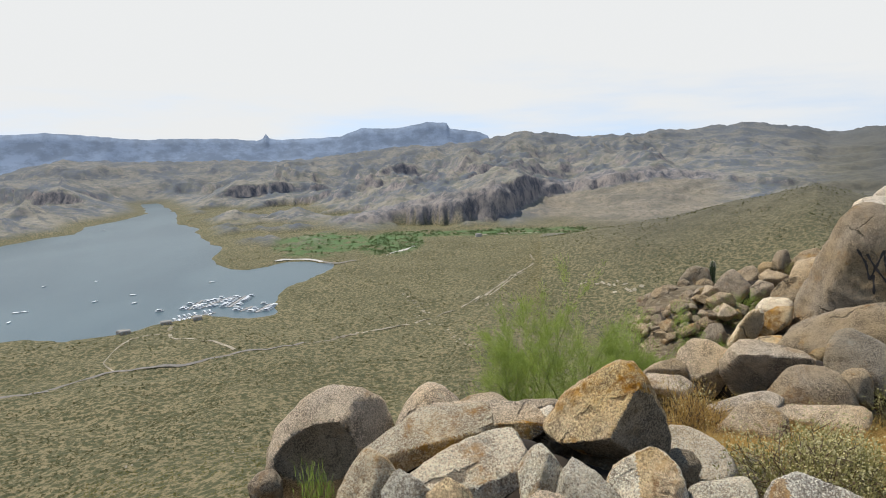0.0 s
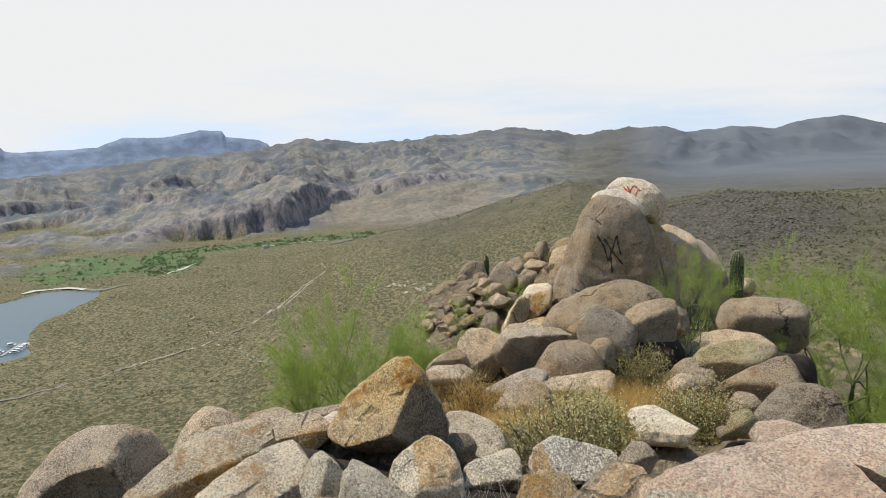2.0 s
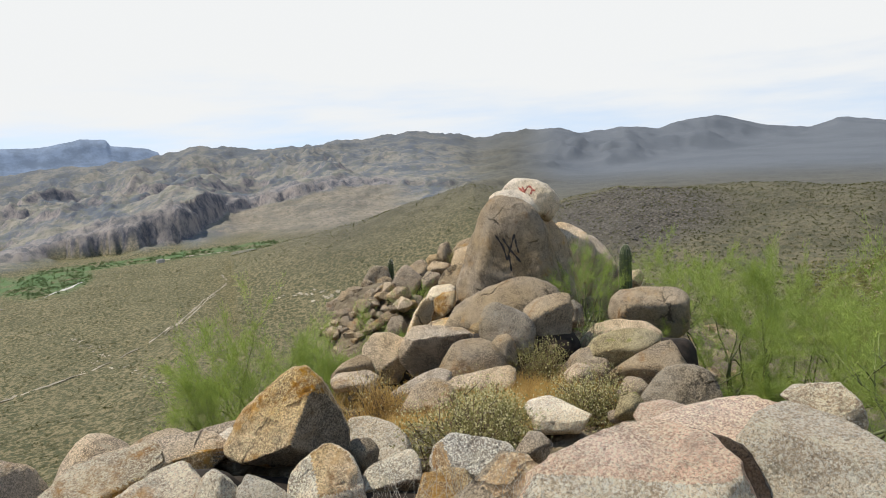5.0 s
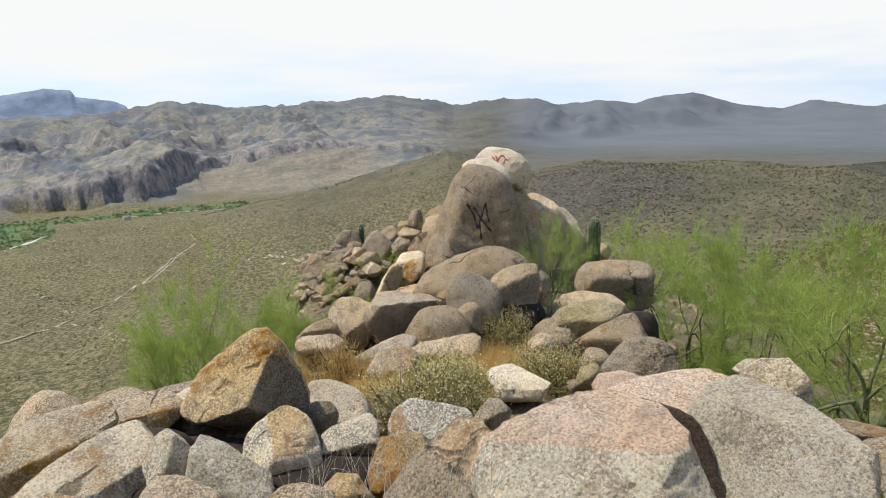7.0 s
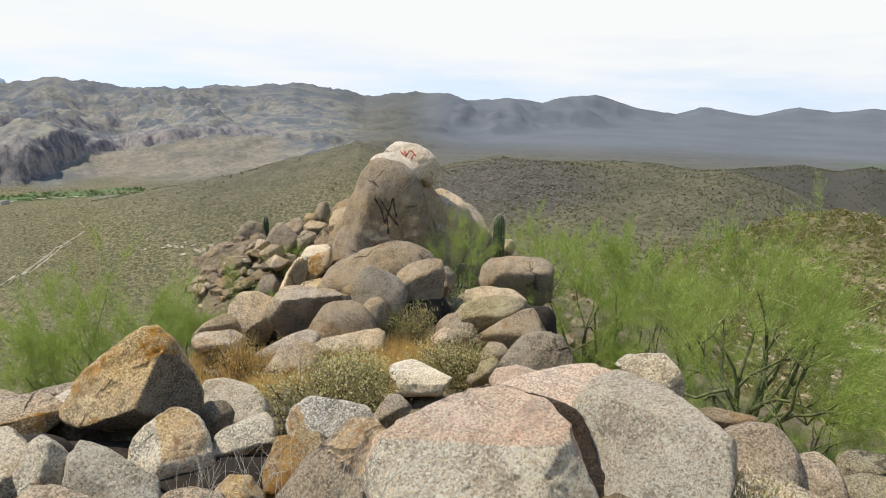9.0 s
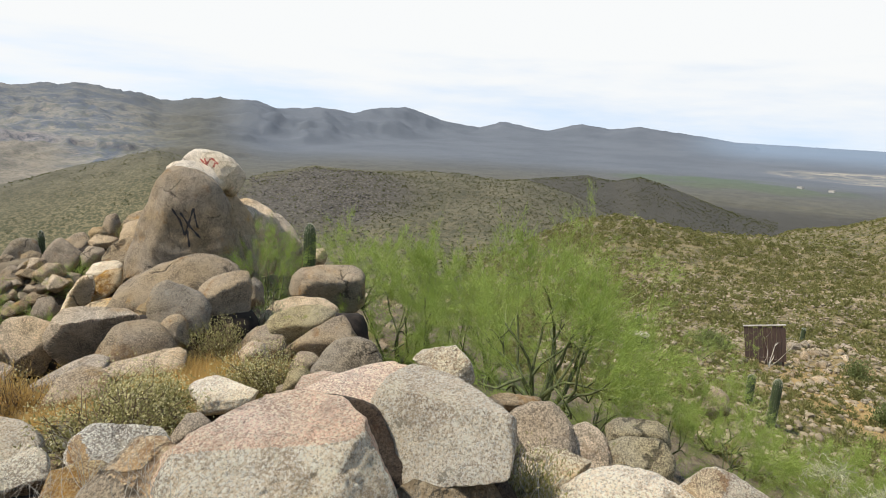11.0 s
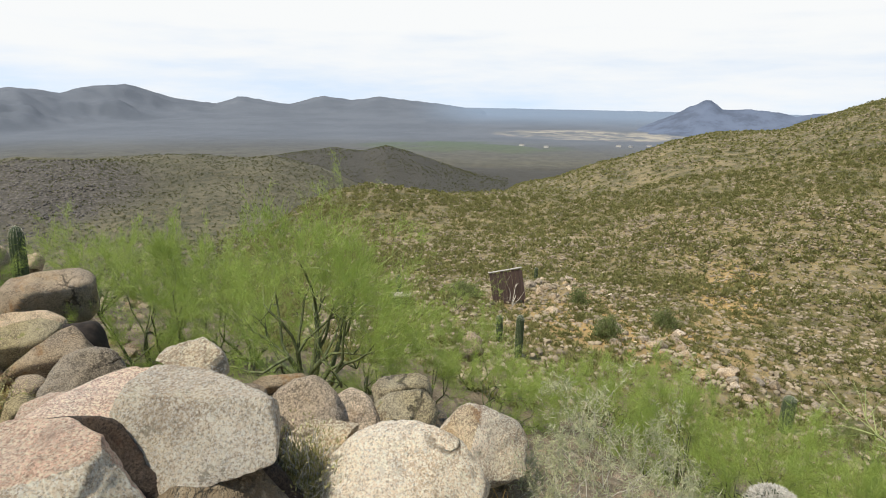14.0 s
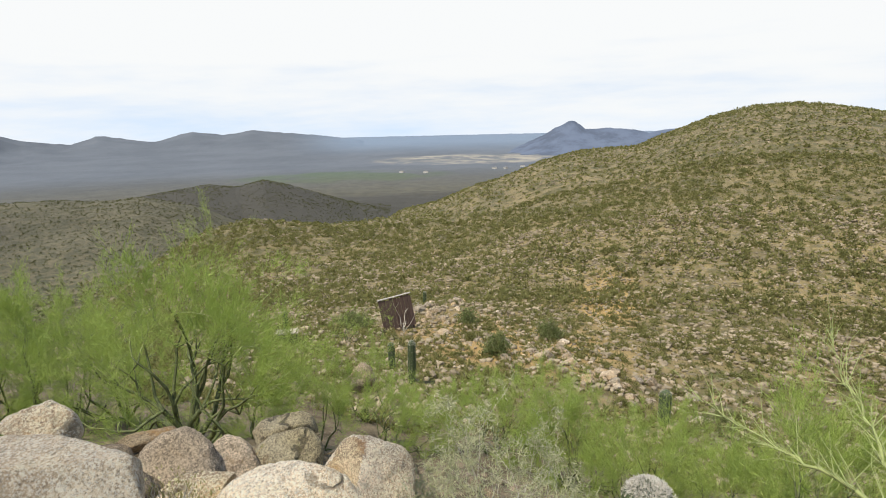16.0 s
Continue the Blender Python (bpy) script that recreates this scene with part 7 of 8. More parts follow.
saguaro("thin saguaro post on the lower slope", (31.10, 8.40, -8.65), 1.21, 0.24, 57, 11)
saguaro("thin saguaro on the hillside", (43.27, 1.88, -10.74), 1.05, 0.24, 58, 11)
saguaro("barrel cactus with a white woolly top", (4.41, -1.82, -1.81), 0.90, 0.37, 59, 20, "barrel_cactus", True, True)


# ---------------------------------------------------------------- grass, scrub and rubble
def dry_grass():
    """Dry straw between the boulders, in patches of place, reach and number of blades."""
    rng = np.random.default_rng(5)
    co, tri, n = [], [], 0
    for x, y, reach, count, tall in [(3.0, 5.6, 0.8, 3200, 0.28), (4.4, 5.3, 0.8, 3200, 0.28), (2.5, 5.3, 0.6, 2600, 0.30), (3.8, 5.2, 0.7, 2600, 0.26), (2.7, 7.0, 0.7, 2200, 0.30), (4.0, 6.2, 0.9, 3800, 0.42), (4.9, 5.7, 0.7, 2800, 0.36), (3.3, 6.3, 0.7, 2200, 0.40), (2.7, 6.4, 0.8, 2600, 0.28), (4.3, 5.9, 0.75, 3800, 0.30), (4.7, 4.9, 0.7, 2600, 0.22), (3.35, 5.5, 0.7, 2600, 0.26), (3.6, 6.9, 0.6, 1800, 0.26), (3.2, 5.0, 0.6, 2000, 0.24), (3.9, 6.5, 0.5, 1800, 0.34), (5.2, 5.6, 0.7, 1500, 0.2), (2.3, 5.4, 0.5, 1200, 0.25), (2.1, 7.6, 0.6, 1500, 0.4), (4.0, 0.6, 0.7, 900, 0.25), (1.6, 8.4, 0.7, 1500, 0.5), (0.4, 7.2, 0.6, 700, 0.5), (-0.8, 5.2, 0.5, 500, 0.35)]:
        a, d = rng.uniform(0, 2 * np.pi, count), reach * np.sqrt(rng.random(count))
        px, py = x + np.cos(a) * d, y + np.sin(a) * d
        base = np.stack([px, py, on_land(px, py) - 0.02], -1)
        c, t = blades(base, rng.normal(size=(count, 3)) * 0.35 + np.array([0, 0, 1]), tall * rng.uniform(0.4, 1.1, count), np.full(count, 0.006), rng, 0.4)
        co.append(c)
        tri.append(t + n)
        n += len(c)
    tagged(new("dry_grass", mesh_of("dry_grass", np.concatenate(co), np.concatenate(tri), False, STRAW)), "dry orange-straw grass between the summit boulders", "grass", kind="stuff")


def spread(rng, count, az0, az1, r0, r1, clump, seed, keep=0.5):
    """Uneven scatter over a sector of the land."""
    az = np.radians(rng.uniform(min(az0, az1), max(az0, az1), count * 2))
    r = np.sqrt(rng.uniform(r0 * r0, r1 * r1, count * 2))
    x, y = -np.sin(az) * r, np.cos(az) * r
    ok = fbm(x, y, clump, 3, seed) + rng.uniform(-0.5, 0.5, len(x)) > (0.5 - keep) * 1.2
    x, y = x[ok][:count], y[ok][:count]
    return x, y, on_land(x, y)


def tuft(rng, leaves, width):
    """One small bush: leaves that stand out from a dome, of size 1."""
    a, e = rng.uniform(0, 2 * np.pi, leaves), np.arcsin(rng.uniform(0.05, 1, leaves))
    way = np.stack([np.cos(a) * np.cos(e), np.sin(a) * np.cos(e), np.sin(e)], -1)
    base = way * rng.uniform(0.15, 0.75, (leaves, 1)) * np.array([0.5, 0.5, 0.8])
    side = unit(np.cross(way, rng.normal(size=(leaves, 3)))) * width
    tip = base + way * rng.uniform(0.2, 0.4, (leaves, 1))
    co = np.stack([base - side, base + side, tip], 1).reshape(-1, 3)
    return co, np.arange(leaves * 3).reshape(-1, 3)


def scatter(name, label, category, templates, x, y, z, size, flat, material, rng, smooth=False):
    """Many small copies joined into one mesh."""
    cos, tris, n = [], [], 0
    which = rng.integers(0, len(templates), len(x))
    for k, (tc, tf) in enumerate(templates):
        i = np.where(which == k)[0]
        if not len(i):
            continue
        a = rng.uniform(0, 2 * np.pi, len(i))
        c, s = np.cos(a)[:, None], np.sin(a)[:, None]
        sz = size[i][:, None]
        px = (tc[None, :, 0] * c - tc[None, :, 1] * s) * sz + x[i][:, None]
        py = (tc[None, :, 0] * s + tc[None, :, 1] * c) * sz + y[i][:, None]
        pz = tc[None, :, 2] * sz * flat + z[i][:, None]
        cos.append(np.stack([px, py, pz], -1).reshape(-1, 3))
        tris.append((tf[None] + (np.arange(len(i)) * len(tc))[:, None, None]).reshape(-1, 3) + n)
        n += len(i) * len(tc)
    me = mesh_of(name, np.concatenate(cos), np.concatenate(tris), smooth, material)
    return tagged(new(name, me), label, category, kind="stuff")


def stone_template(rng, level=2):
    v, f = unit_ball(level)
    co = rock_shape(v, np.array([0.5, 0.42, 0.36]), 2.6, [(rng.uniform(-1, 1), rng.uniform(-1, 1), rng.uniform(-0.2, 1), rng.uniform(0.6, 0.9)) for _ in range(6)], 12, int(rng.integers(1, 99)), 1.6)
    return co, f


def shard_template(rng):
    """A small angular stone of size 1."""
    v, f = unit_ball(1)
    return v * rng.uniform(0.30, 0.55, (len(v), 1)) * np.array([1.0, 0.8, 0.75]) + np.array([0, 0, 0.12]), f


def cover_land():
    STONE = plain("dusty hillside stone", (0.315, 0.252, 0.165), 0.95, 0.5, 0.7)
    RUBBLE = plain("dark boulders of the rubble hill", (0.130, 0.114, 0.096), 0.95, 0.5, 0.8)
    GROVE = leafy("riverside tree leaves", (0.07, 0.11, 0.04), (0.13, 0.17, 0.07))
    rng = np.random.default_rng(11)
    near = [tuft(rng, 48, 0.066) for _ in range(6)]
    mid = [tuft(rng, 20, 0.11) for _ in range(8)]
    far = [tuft(rng, 8, 0.22) for _ in range(10)]
    stones = [stone_template(rng) for _ in range(6)]
    chips = [stone_template(rng, 1) for _ in range(8)]
    crumbs = [shard_template(rng) for _ in range(12)]
    # broken stones in the gaps of the summit
    x, y, z = spread(rng, 600, 45, -128, 1.2, 9, 2, 99, 0.6)
    scatter("loose_stones", "small broken granite stones between the boulders", "stones", stones, x, y, z, rng.uniform(0.05, 0.26, len(x)), 0.8, ROCK, rng, True)
    x, y, z = spread(rng, 500, -15, -55, 8, 22, 2, 98, 0.6)
    scatter("loose_stones", "broken granite stones along the ridge", "stones", chips, x, y, z, rng.uniform(0.12, 0.55, len(x)), 0.8, ROCK, rng)
    # the hill and saddle past the board
    x, y, z = spread(rng, 8800, -62, -128, 14, 50, 7, 101, 0.74)
    scatter("desert_scrub", "low green-olive scrub on the stony saddle", "scrub", near, x, y, z - 0.05, rng.uniform(0.18, 0.60, len(x)), 0.85, SCRUB, rng)
    x, y, z = spread(rng, 14000, -58, -129, 44, 98, 12, 103, 0.9)
    scatter("desert_scrub", "low olive scrub covering the lower hillside", "scrub", mid, x, y, z - 0.05, rng.uniform(0.35, 0.95, len(x)), 0.85, SCRUB, rng)
    x, y, z = spread(rng, 24000, -58, -129, 95, 245, 16, 104, 0.9)
    scatter("desert_scrub", "low olive scrub covering the upper hillside", "scrub", far, x, y, z - 0.05, rng.uniform(0.4, 1.15, len(x)), 0.8, SCRUB, rng)
    x, y, z = spread(rng, 26000, -66, -128, 15, 75, 6, 107, 0.72)
    scatter("loose_stones", "loose tan stones scattered over the slope", "stones", crumbs, x, y, z, rng.uniform(0.10, 0.60, len(x)) ** 1.6, 1.0, STONE, rng)
    x, y, z = spread(rng, 22000, -62, -128, 60, 235, 9, 109, 0.72)
    scatter("loose_stones", "tan stones scattered over the hillside", "stones", crumbs, x, y, z - 0.05, rng.uniform(0.2, 0.62, len(x)), 0.8, STONE, rng)
    # rubble hill beyond the monolith
    x, y, z = spread(rng, 1500, -37, -49, 250, 385, 40, 113, 0.5)
    scatter("loose_stones", "dark boulders covering a distant hill", "stones", chips, x, y, z, rng.uniform(0.8, 1.9, len(x)), 0.8, RUBBLE, rng)
    x, y, z = spread(rng, 9000, -34, -72, 120, 400, 60, 115, 0.75)
    scatter("desert_scrub", "olive scrub on the hills beyond the summit", "scrub", far, x, y, z, rng.uniform(0.6, 1.5, len(x)), 0.8, SCRUB_DARK, rng)
    x, y, z = spread(rng, 6000, -58, -84, 620, 1010, 60, 116, 0.55)
    scatter("desert_scrub", "dark scrub on the low knobs beyond the hills", "scrub", far, x, y, z, rng.uniform(1.5, 3.0, len(x)), 0.8, SCRUB_DARK, rng)
    # long slopes down to the lake
    x, y, z = spread(rng, 9500, 42, -34, 100, 260, 24, 117, 0.55)
    scatter("desert_scrub", "dense low scrub on the slope above the lake", "scrub", mid, x, y, z, rng.uniform(0.35, 1.15, len(x)), 0.8, SCRUB, rng)
    x, y, z = spread(rng, 15000, 42, -34, 255, 430, 30, 118, 0.55)
    scatter("desert_scrub", "dense low scrub on the lower slope above the lake", "scrub", far, x, y, z, rng.uniform(0.5, 1.4, len(x)), 0.8, SCRUB_DARK, rng)
    x, y, z = spread(rng, 11500, 42, -36, 420, 1050, 60, 119, 0.5)
    ok = lake_distance(x, y) > 8
    scatter("desert_scrub", "scrub over the valley floor beside the lake", "scrub", far, x[ok], y[ok], z[ok], rng.uniform(1.2, 2.6, ok.sum()), 0.8, SCRUB_DARK, rng)
    # green trees along the river
    x, y, z = spread(rng, 3200, 16, -16, 930, 1210, 40, 121, 0.5)
    ok = (grove(x, y) > 0.3) & (lake_distance(x, y) > 20) & ((x > -130) | (rng.random(len(x)) < 0.25))
    scatter("river_trees", "green riverside trees below the cliffs", "trees", mid, x[ok], y[ok], z[ok] - 0.5, rng.uniform(3, 7, ok.sum()), 0.8, GROVE, rng)


dry_grass()
cover_land()


# ---------------------------------------------------------------- roads, shore and marina
DUST = plain("pale dirt", (0.35, 0.302, 0.222), 0.95, 0.55, 0.05)
ASPHALT = plain("worn grey asphalt", (0.19, 0.172, 0.148), 0.9, 0.25, 0.3)
CONCRETE = plain("pale concrete", (0.48, 0.45, 0.40), 0.9, 0.2, 0.5)


def ribbon(name, label, points, width, material, wander=0.0, lift=0.35):
    """A road laid over the land along a smooth line."""
    pts = np.array(points, float)
    line = []
    for i in range(len(pts) - 1):
        p0, p1, p2, p3 = pts[max(i - 1, 0)], pts[i], pts[i + 1], pts[min(i + 2, len(pts) - 1)]
        for u in np.linspace(0, 1, max(int(np.linalg.norm(p2 - p1) / 4), 2), endpoint=False):
            line.append(0.5 * (2 * p1 + (p2 - p0) * u + (2 * p0 - 5 * p1 + 4 * p2 - p3) * u * u + (3 * p1 - p0 - 3 * p2 + p3) * u ** 3))
    line = np.array(line)
    way = unit(np.gradient(line, axis=0))
    side = np.stack([-way[:, 1], way[:, 0]], -1)
    w = width / 2 * (1 + wander * gnoise(np.arange(len(line)) / 5.0, 0 * line[:, 0] + width, 4))
    rows = []
    for k in (-1, -0.33, 0.33, 1):
        p = line + side * (k * w)[:, None]
        rows.append(np.stack([p[:, 0], p[:, 1], on_land(p[:, 0], p[:, 1]) + lift], -1))
    top = np.max([r[:, 2] for r in rows], 0)
    co = np.concatenate([np.stack([r[:, 0], r[:, 1], np.maximum(r[:, 2], top - 0.6)], -1) for r in rows])
    n = len(line)
    faces = [(k * n + i, (k + 1) * n + i, (k + 1) * n + i + 1, k * n + i + 1) for k in range(3) for i in range(n - 1)]
    tagged(new(name, mesh_of(name, co, faces, True, material)), label, "road", kind="structure")


ribbon("road_main", "grey paved road along the lake shore", [(-312, 340), (-293, 361), (-284, 377), (-273, 388), (-266, 406), (-254, 419), (-242, 433), (-227, 431), (-202, 438), (-184, 444), (-159, 458), (-127, 469), (-108, 478)], 3.6, ASPHALT, 0.3)
ribbon("road_dirt", "pale dirt road across the valley", [(-108, 478), (-90, 508), (-71, 517), (-52, 528), (-37, 541), (-22, 559), (2, 596), (31, 628), (53, 684), (79, 743), (98, 785), (118, 826), (126, 858), (127, 905)], 2.6, DUST, 1.0)
ribbon("road_track", "second pale wheel track beside the dirt road", [(31, 618), (50, 664), (70, 712), (90, 758), (104, 786)], 1.5, DUST, 1.2)
ribbon("road_marina", "pale road down to the marina", [(-163, 465), (-184, 487), (-214, 510), (-232, 519), (-252, 553), (-258, 574)], 3.0, DUST, 0.5)
ribbon("road_loop", "pale track beside the shore", [(-242, 435), (-262, 461), (-268, 523), (-256, 550)], 1.5, DUST, 0.9)
ribbon("pavement_beach", "pale sandy beach at the dam end of the lake", [(-249, 906), (-228, 921), (-198, 917), (-174, 896)], 7, CONCRETE, 1.0, 0.8)
ribbon("pavement_dam", "dark grey dam wall across the lake's end", [(-174, 894), (-149, 878), (-122, 886)], 5, ASPHALT, 0.2, 1.6)
ribbon("pavement_riverbed", "pale gravel river bed among green trees", [(-96, 912), (-84, 926), (-73, 944), (-58, 980), (-45, 1015)], 4.5, CONCRETE, 2.6, 0.5)
ribbon("pavement_gravel", "pale gravel bank under the cliffs", [(60, 1118), (100, 1122), (140, 1126), (185, 1120)], 7, DUST, 2.8, 0.6)


def sand_patches(name, label, spots, reach, seed, each=3, stretch=1.6):
    """Bare pale patches of uneven outline between the bushes, lying on the land."""
    rng = np.random.default_rng(seed)
    co, tri = [], []
    for x, y in spots:
        far_off = math.hypot(x, y)
        for _ in range(each):
            a = np.arange(9) * 2 * np.pi / 9
            r = reach * rng.uniform(0.25, 0.75) * rng.uniform(0.45, 1.25, 9)
            cx, cy = x + rng.normal() * reach * 1.1, y + rng.normal() * reach * 1.6
            px, py = np.append(cx + np.cos(a) * r, cx), np.append(cy + np.sin(a) * r * stretch, cy)
            n = len(co) * 10
            co.append(np.stack([px, py, on_land(px, py) + 0.10 + far_off * 0.0004], -1))
            tri += [(n + k, n + (k + 1) % 9, n + 9) for k in range(9)]
    tagged(new(name, mesh_of(name, np.concatenate(co), tri, False, DUST)), label, "bare ground", kind="structure")


sand_patches("pavement_wash", "pale sandy patches along a dry wash in the scrub", [(-13, 544), (-7, 537), (-1, 533), (1, 518), (5, 495), (7, 484), (12, 478), (13, 465), (17, 455), (22, 434), (33, 431)], 2.0, 71)
sand_patches("pavement_gully", "pale sandy patches beside the dirt road", [(43, 604), (59, 587), (64, 592), (68, 597), (75, 596), (82, 586)], 2.4, 72, 2)
sand_patches("pavement_clearing", "pale bare clearing in the valley", [(150, 583), (158, 568), (163, 560), (169, 550), (132, 591)], 3.6, 73, 4)
sand_patches("pavement_slope", "small pale bare spots on the scrub slope", [(-217, 399), (-218, 405), (-129, 230), (-128, 233), (-127, 237), (-116, 266), (-111, 272), (-96, 269), (-92, 260), (-90, 256), (-90, 241), (-86, 236), (-82, 237)], 0.8, 74, 2, 2.2)
sand_patches("pavement_speckle", "pale stony specks in the scrub above the road", [(-64, 714), (-45, 679), (-40, 664), (-36, 651), (-30, 640), (-25, 627), (-22, 605), (-19, 599), (-33, 554), (-28, 583)], 2.0, 75, 4)
sand_patches("pavement_pullout", "pale bare ground beside the road", [(-90, 512), (-84, 513), (-78, 515)], 3.0, 76, 4, 1.0)

HULL = plain("white boat hull", (0.75, 0.76, 0.77), 0.4, 0.08)
CABIN = plain("boat cabin with shaded windows", (0.45, 0.48, 0.50), 0.4, 0.3, 0.8)
TINTED = plain("tinted boat window", (0.05, 0.06, 0.07), 0.2, 0.1)
DOCK = plain("grey dock planks", (0.36, 0.34, 0.32), 0.9)
ROOF = plain("pale metal roof", (0.27, 0.25, 0.225), 0.8, 0.25, 0.6)
WALL = plain("tan painted wall", (0.42, 0.36, 0.28), 0.9)


def box_mesh(name, size, material, taper=0.0, bevel=0.0, base=0.0):
    bm = bmesh.new()
    bmesh.ops.create_cube(bm, size=1)
    for v in bm.verts:
        k = 1 - taper * (v.co.z + 0.5)
        v.co = Vector((v.co.x * size[0] * k, v.co.y * size[1] * k, (v.co.z + 0.5) * size[2] + base))
    if bevel:
        bmesh.ops.bevel(bm, geom=bm.edges[:], offset=bevel, segments=2, affect="EDGES")
    me = bpy.data.meshes.new(name)
    bm.to_mesh(me)
    bm.free()
    me.materials.append(material)
    return me


def hull_mesh(length, beam, deep):
    """A boat's hull: pointed bow, square stern, flared sides."""
    bm = bmesh.new()
    rows = []
    for u in (0, 0.35, 0.7, 0.9, 1.0):
        w = beam / 2 * (1 - max(u - 0.45, 0) ** 2 * 3.2)
        x = (u - 0.5) * length
        rows.append([bm.verts.new(p) for p in ((x, -max(w, 0.03), deep), (x, -max(w, 0.03) * 0.7, 0), (x, max(w, 0.03) * 0.7, 0), (x, max(w, 0.03), deep))])
    for a, b in zip(rows, rows[1:]):
        for k in range(3):
            bm.faces.new((a[k], a[k + 1], b[k + 1], b[k]))
        bm.faces.new((a[3], a[0], b[0], b[3]))
    bm.faces.new(rows[0])
    bm.faces.new(rows[-1][::-1])
    bmesh.ops.recalc_face_normals(bm, faces=bm.faces[:])
    me = bpy.data.meshes.new("hull")
    bm.to_mesh(me)
    bm.free()
    me.materials.append(HULL)
    return me


def boat(label, m, length, cabin=True):
    root = thing("boat", label, "boat", m, "boats on the lake")
    part("hull", hull_mesh(length, length * 0.32, length * 0.13), root)
    if cabin:
        c = part("cabin", box_mesh("cabin", (length * 0.5, length * 0.24, length * 0.14), CABIN, 0.12, 0.06, length * 0.12), root, "cabin with shaded windows")
        part("roof", box_mesh("roof", (length * 0.56, length * 0.27, length * 0.03), HULL, 0.05, 0.02, length * 0.265), root)
        c.location.x = -0.05 * length
        for k in (-1, 1):
            w = part("window", box_mesh("window", (length * 0.40, 0.05, length * 0.06), TINTED, 0, 0, length * 0.17), c, "tinted cabin window")
            w.location.y = k * length * 0.115
    return root


def marina():
    rng = random.Random(9)
    big = boat("white moored cruiser with a covered cabin", pose(-300, 640, LAKE_Z, 0, 0, 30), 8.5)
    small = boat("small open white motorboat on the water", pose(-395, 690, LAKE_Z, 0, 0, 70), 7, False)
    for x, y, a in ((-449, 651, 20), (-508, 779, 80), (-455, 802, 140), (-366, 719, 15), (-345, 679, 60), (-295, 780, 30), (-438, 610, 100), (-733, 1348, 10), (-456, 648, 10)):
        copy_thing(small, pose(x, y, LAKE_Z, 0, 0, a))
    for ax, ay, bx, by in ((-270, 643, -271, 684), (-261, 647, -243, 697), (-230, 649, -228, 701), (-194, 625, -188, 661), (-268, 600, -237, 628), (-212, 631, -205, 652)):
        ln = math.hypot(bx - ax, by - ay)
        turn = math.degrees(math.atan2(by - ay, bx - ax))
        dock = thing("dock", "long grey floating dock with moored boats", "dock", pose((ax + bx) / 2, (ay + by) / 2, LAKE_Z - 0.1, 0, 0, turn), "docks")
        part("deck", box_mesh("deck", (ln, 2.2, 0.7), DOCK, 0, 0.1), dock)
        for k in range(int(ln / 6)):
            f = part("finger_pier", box_mesh("finger_pier", (0.9, 9, 0.6), DOCK, 0, 0.05), dock)
            f.location.x = -ln / 2 + 3 + 6 * k
        n = int(ln / 5)
        for k in range(n):
            for s in (-1, 1):
                if rng.random() < 0.3:
                    continue
                u = (k + 0.5) / n
                a = radians(turn + 90 * s)
                x, y = ax + (bx - ax) * u + math.cos(a) * 7.5, ay + (by - ay) * u + math.sin(a) * 7.5
                copy_thing(big if rng.random() < 0.8 else small, pose(x, y, LAKE_Z, 0, 0, turn + 90 * s + rng.uniform(-4, 4)))

    def shed(label, x, y, size, turn):
        root = thing("shore_building", label, "building", pose(x, y, float(on_land([x], [y])[0]) - 0.5, 0, 0, turn), "marina buildings")
        part("wall", box_mesh("wall", size, WALL), root)
        part("roof", box_mesh("roof", (size[0] + 1.2, size[1] + 1.2, 1.2), ROOF, 0.25, 0.1, size[2] + 0.004), root)
        d = part("door", box_mesh("door", (1.2, 0.12, 2.1), CABIN), root)
        d.location = (0.8, -size[1] / 2 - 0.07, 0.5)
        for k in (-1, 1):
            w = part("window", box_mesh("window", (1.6, 0.1, 1.1), CABIN), root)
            w.location = (k * size[0] / 3.2, -size[1] / 2 - 0.06, 1.6)
            part("frame", box_mesh("frame", (1.8, 0.06, 0.14), HULL, 0, 0, -0.16), w, "pale window sill")

    shed("low tan marina building with a pale roof", -268, 583, (10, 6, 3), 25)
    shed("pale-roofed boat house beside the docks", -243, 596, (8, 6, 3), 30)
    shed("small pale-roofed shore hut", -300, 560, (7, 5, 2.8), 10)
    shed("long low shore building with a pale roof", -290, 548, (9, 5, 2.8), 30)


marina()


def far_house(x, y, long, turn):
    root = thing("far_house", "small white building far off on the desert plain", "building", pose(x, y, float(on_land([x], [y])[0]) - 0.5, 0, 0, turn), "buildings on the plain")
    part("wall", box_mesh("wall", (long, long * 0.5, 4.5), CONCRETE), root)
    part("roof", box_mesh("roof", (long + 1, long * 0.5 + 1, 1.4), ROOF, 0.3, 0.1, 4.504), root)


for hx, hy, far_off in [(981, 17, 989), (1790, 84, 1796), (1915, -118, 1923), (1923, -153, 1933), (1972, -210, 1987), (1849, 158, 1860), (64, 1099, 1113), (1340, -293, 1377)]:
    far_house(hx, hy, 8 + far_off * 0.003, 20 + hx % 60)


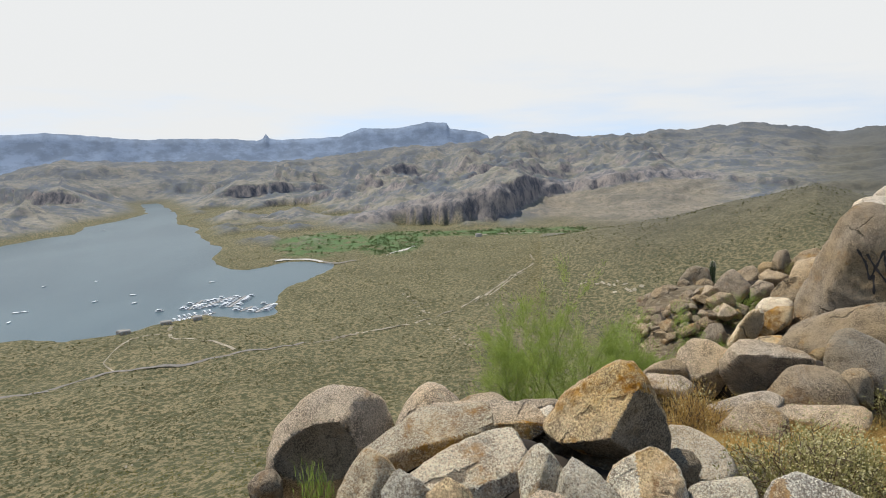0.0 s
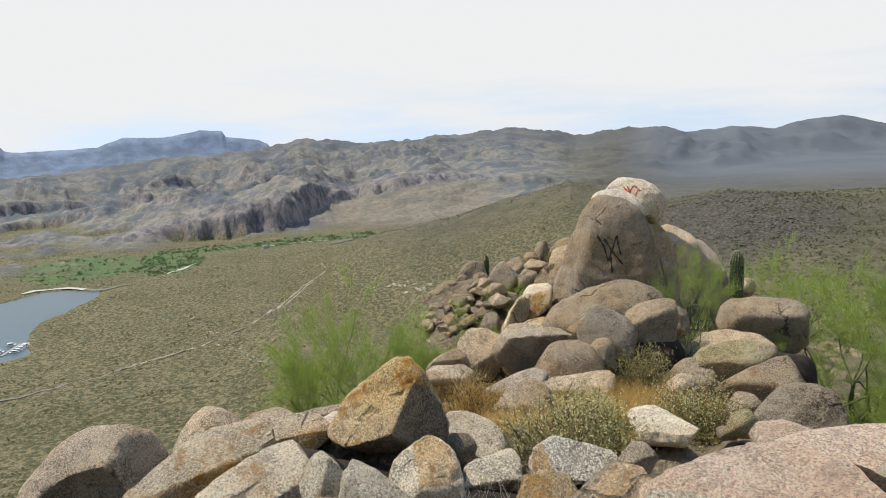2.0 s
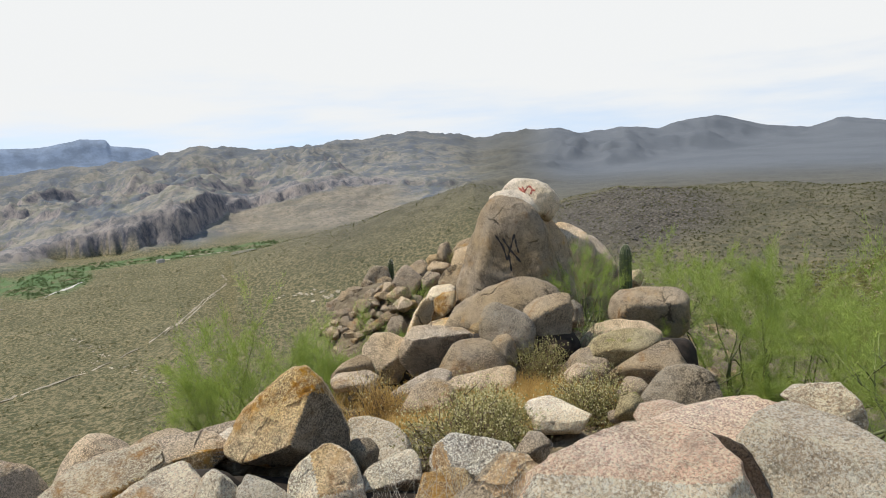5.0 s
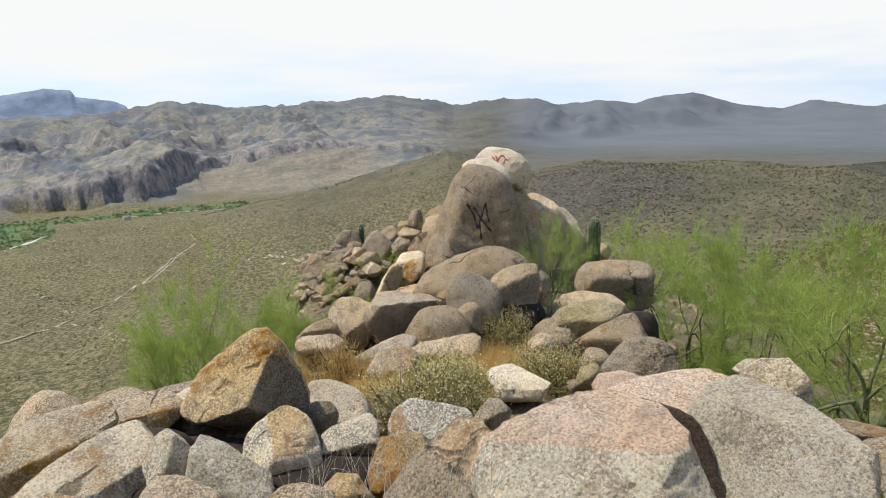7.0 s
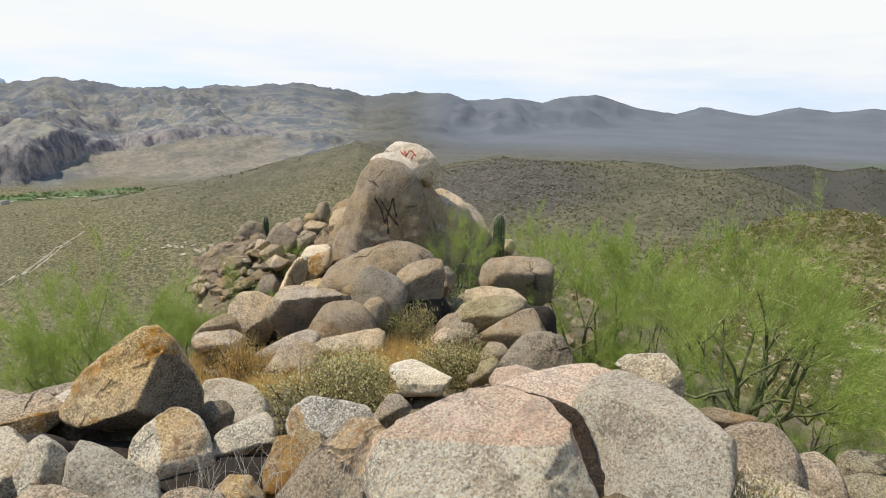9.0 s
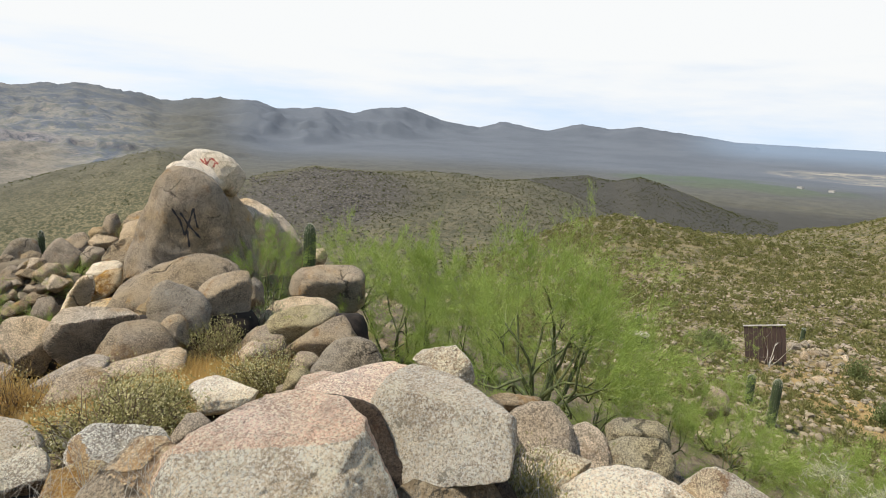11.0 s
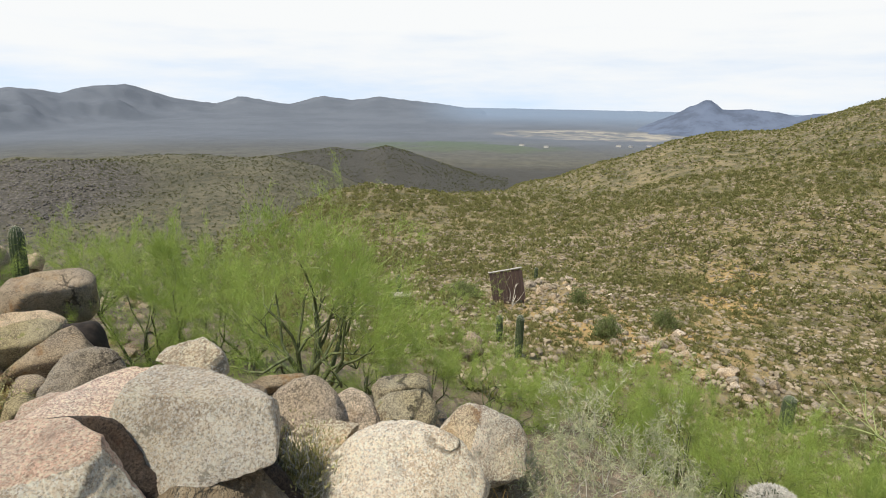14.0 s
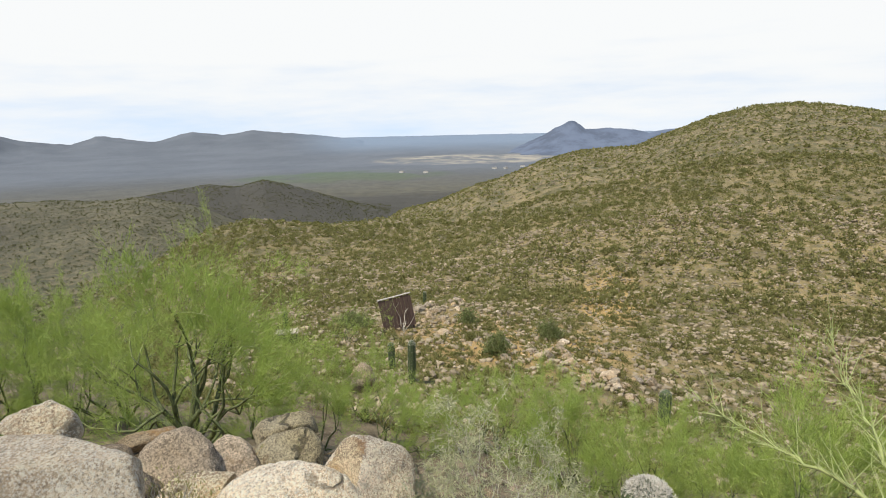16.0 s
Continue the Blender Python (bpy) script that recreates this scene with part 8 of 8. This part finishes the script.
# ---------------------------------------------------------------- the board and small things on the slope
def wooden_board():
    wood = Mat("weathered brown boards", 0.9)
    c = wood.mix(wood.ramp(wood.noise(3, 6, 0.7, stretch=(6, 6, 0.7)), 0.3, 0.7), (0.05, 0.031, 0.024), (0.11, 0.07, 0.055))
    wood.color(wood.mix(wood.math("MULTIPLY", wood.random(), 0.5), c, (0.10, 0.072, 0.06)))
    pale = plain("bleached wood rail", (0.50, 0.45, 0.39), 0.9)
    x, y = 33.93, 2.75
    z = float(on_land([x], [y])[0])
    wide, tall = 1.85, 1.86
    root = thing("wooden_board", "weathered brown plank board standing on the slope", "board", pose(x, y, z, 0, -10, -74))
    n = 9
    for k in range(n):
        p = part("plank", box_mesh("plank", (wide / n - 0.012, 0.035, tall - 0.06 * (k % 3)), wood.m, 0, 0.004), root)
        p.location = ((k + 0.5) * wide / n - wide / 2, 0.004 * (k % 2), 0.08)
    part("top_rail", box_mesh("top_rail", (wide + 0.06, 0.10, 0.05), pale, 0, 0.008, tall + 0.085), root, "bleached top rail")
    for k in (-1, 1):
        p = part("post", box_mesh("post", (0.09, 0.09, tall + 0.25), wood.m, 0, 0.008, -0.2), root)
        p.location = (k * (wide / 2 - 0.15), 0.075, 0)
    return x, y, z


bx, by, bz = wooden_board()


def bare_branches():
    """Pale dead branches that lean before the board."""
    rng = np.random.default_rng(77)
    segs, _ = grow(rng, (0, 0, 0), [(0.35, 0.1, 1), (-0.3, 0.0, 1), (0.1, -0.2, 1), (0.6, 0, 0.8)], 1.0, 0.020, 3, 0.35, 0.2)
    root = thing("dead_branches", "bleached bare branches leaning before the board", "dead shrub", pose(bx - 0.5, by - 0.2, bz))
    part("branchwork", mesh_of("branchwork", *tubes(segs), True, TWIG), root)


bare_branches()


def dry_stalks(label, x, y, z, seed, count=7, tall=0.35):
    rng = np.random.default_rng(seed)
    ways = [(rng.normal() * 0.25, rng.normal() * 0.25, 1) for _ in range(count)]
    segs, _ = grow(rng, (0, 0, 0), ways, tall * 0.55, 0.0016, 2, 0.3, 0.2)
    root = thing("dry_stalks", label, "dry plant", pose(x, y, z), "dry stalks")
    tagged(part("stalkwork", mesh_of("stalkwork", *tubes(segs, 4), True, TWIG), root), kind="stuff")


dry_stalks("thin white dry stalks between boulders", 1.36, 2.95, -0.5, 1, 6, 0.42)
dry_stalks("thin pale dry stalks before the grey block", 1.45, 2.25, -0.1, 2, 8, 0.36)
dry_stalks("thin pale dry stalks before the grey block", 0.95, 2.45, -0.25, 3, 7, 0.30)
dry_stalks("thin dry stalks beside orange stones", 0.66, 2.75, -0.4, 4, 6, 0.32)

bare_branch("long bare green palo verde branch reaching over the slope", [(2.55, -2.30, -0.03), (2.92, -2.21, 0.01), (3.34, -2.10, -0.05), (3.82, -1.92, 0.00)], 0.014, 5)
bare_branch("slender upright green palo verde branch", [(2.78, -2.48, -0.12), (3.21, -2.56, -0.01), (3.70, -2.68, 0.10), (4.08, -2.79, 0.27)], 0.011, 8)

dry_stalks("thin pale dry stalks rising between the front boulders", 0.97, 2.23, -0.14, 11, 8, 0.34)
dry_stalks("thin pale dry stalks rising between the front boulders", 1.14, 1.83, 0.02, 12, 8, 0.34)
dry_stalks("thin pale dry stalks rising between the front boulders", 1.27, 1.63, 0.10, 13, 8, 0.34)
dry_stalks("thin pale dry stalks rising between the front boulders", 1.35, 1.53, 0.13, 14, 8, 0.34)
dry_stalks("thin pale dry stalks rising between the front boulders", 1.20, 2.28, -0.23, 15, 8, 0.34)


def slope_box(x, y):
    """A low dark box with a pale lid, half sunk in the slope."""
    root = thing("wooden_box", "low dark wooden box with a pale top on the slope", "box", pose(x, y, float(on_land([x], [y])[0]) - 0.15, 0, 0, -80))
    body = part("body", box_mesh("body", (0.95, 0.6, 0.62), plain("dark old timber", (0.05, 0.04, 0.035), 0.9, 0.4), 0.03, 0.01), root)
    part("lid", box_mesh("lid", (1.02, 0.66, 0.07), plain("bleached plank lid", (0.42, 0.36, 0.28), 0.9, 0.3), 0, 0.01, 0.624), root, "bleached plank lid")
    for k in (-1, 1):
        b = part("batten", box_mesh("batten", (0.06, 0.03, 0.55), plain("dark old batten", (0.07, 0.055, 0.045), 0.9, 0.4), 0, 0.004, 0.03), body)
        b.location = (k * 0.3, -0.31, 0)


slope_box(28.36, 7.57)


def slope_stones():
    """Broken rocks on the knoll beside the board and in a band across the open slope."""
    rng = np.random.default_rng(61)
    spots = [(rng.normal(39.0, 2.6), rng.normal(-0.3, 1.5), 0.22 + 0.6 * rng.random() ** 2) for _ in range(56)]
    for _ in range(96):
        u = rng.random()
        spots.append((31.5 - 7.0 * u + rng.normal() * 1.6, -0.5 - 9.5 * u + rng.normal() * 1.1, 0.2 + 0.62 * rng.random() ** 2))
    for k, (x, y, size) in enumerate(spots):
        me = shard(rng, size)
        me.materials.append((ROCK, ROCK_BROWN, ROCK_DARK, ROCK, ROCK_BROWN, ROCK_PALE)[k % 6])
        ob = new("boulder", me)
        ob.matrix_world = pose(x, y, float(on_land([x], [y])[0]) + 0.08 * size, 0, 0, rng.uniform(0, 360))
        tagged(ob, "broken tan rock lying on the stony slope", "boulder", "rocks on the open slope")


slope_stones()
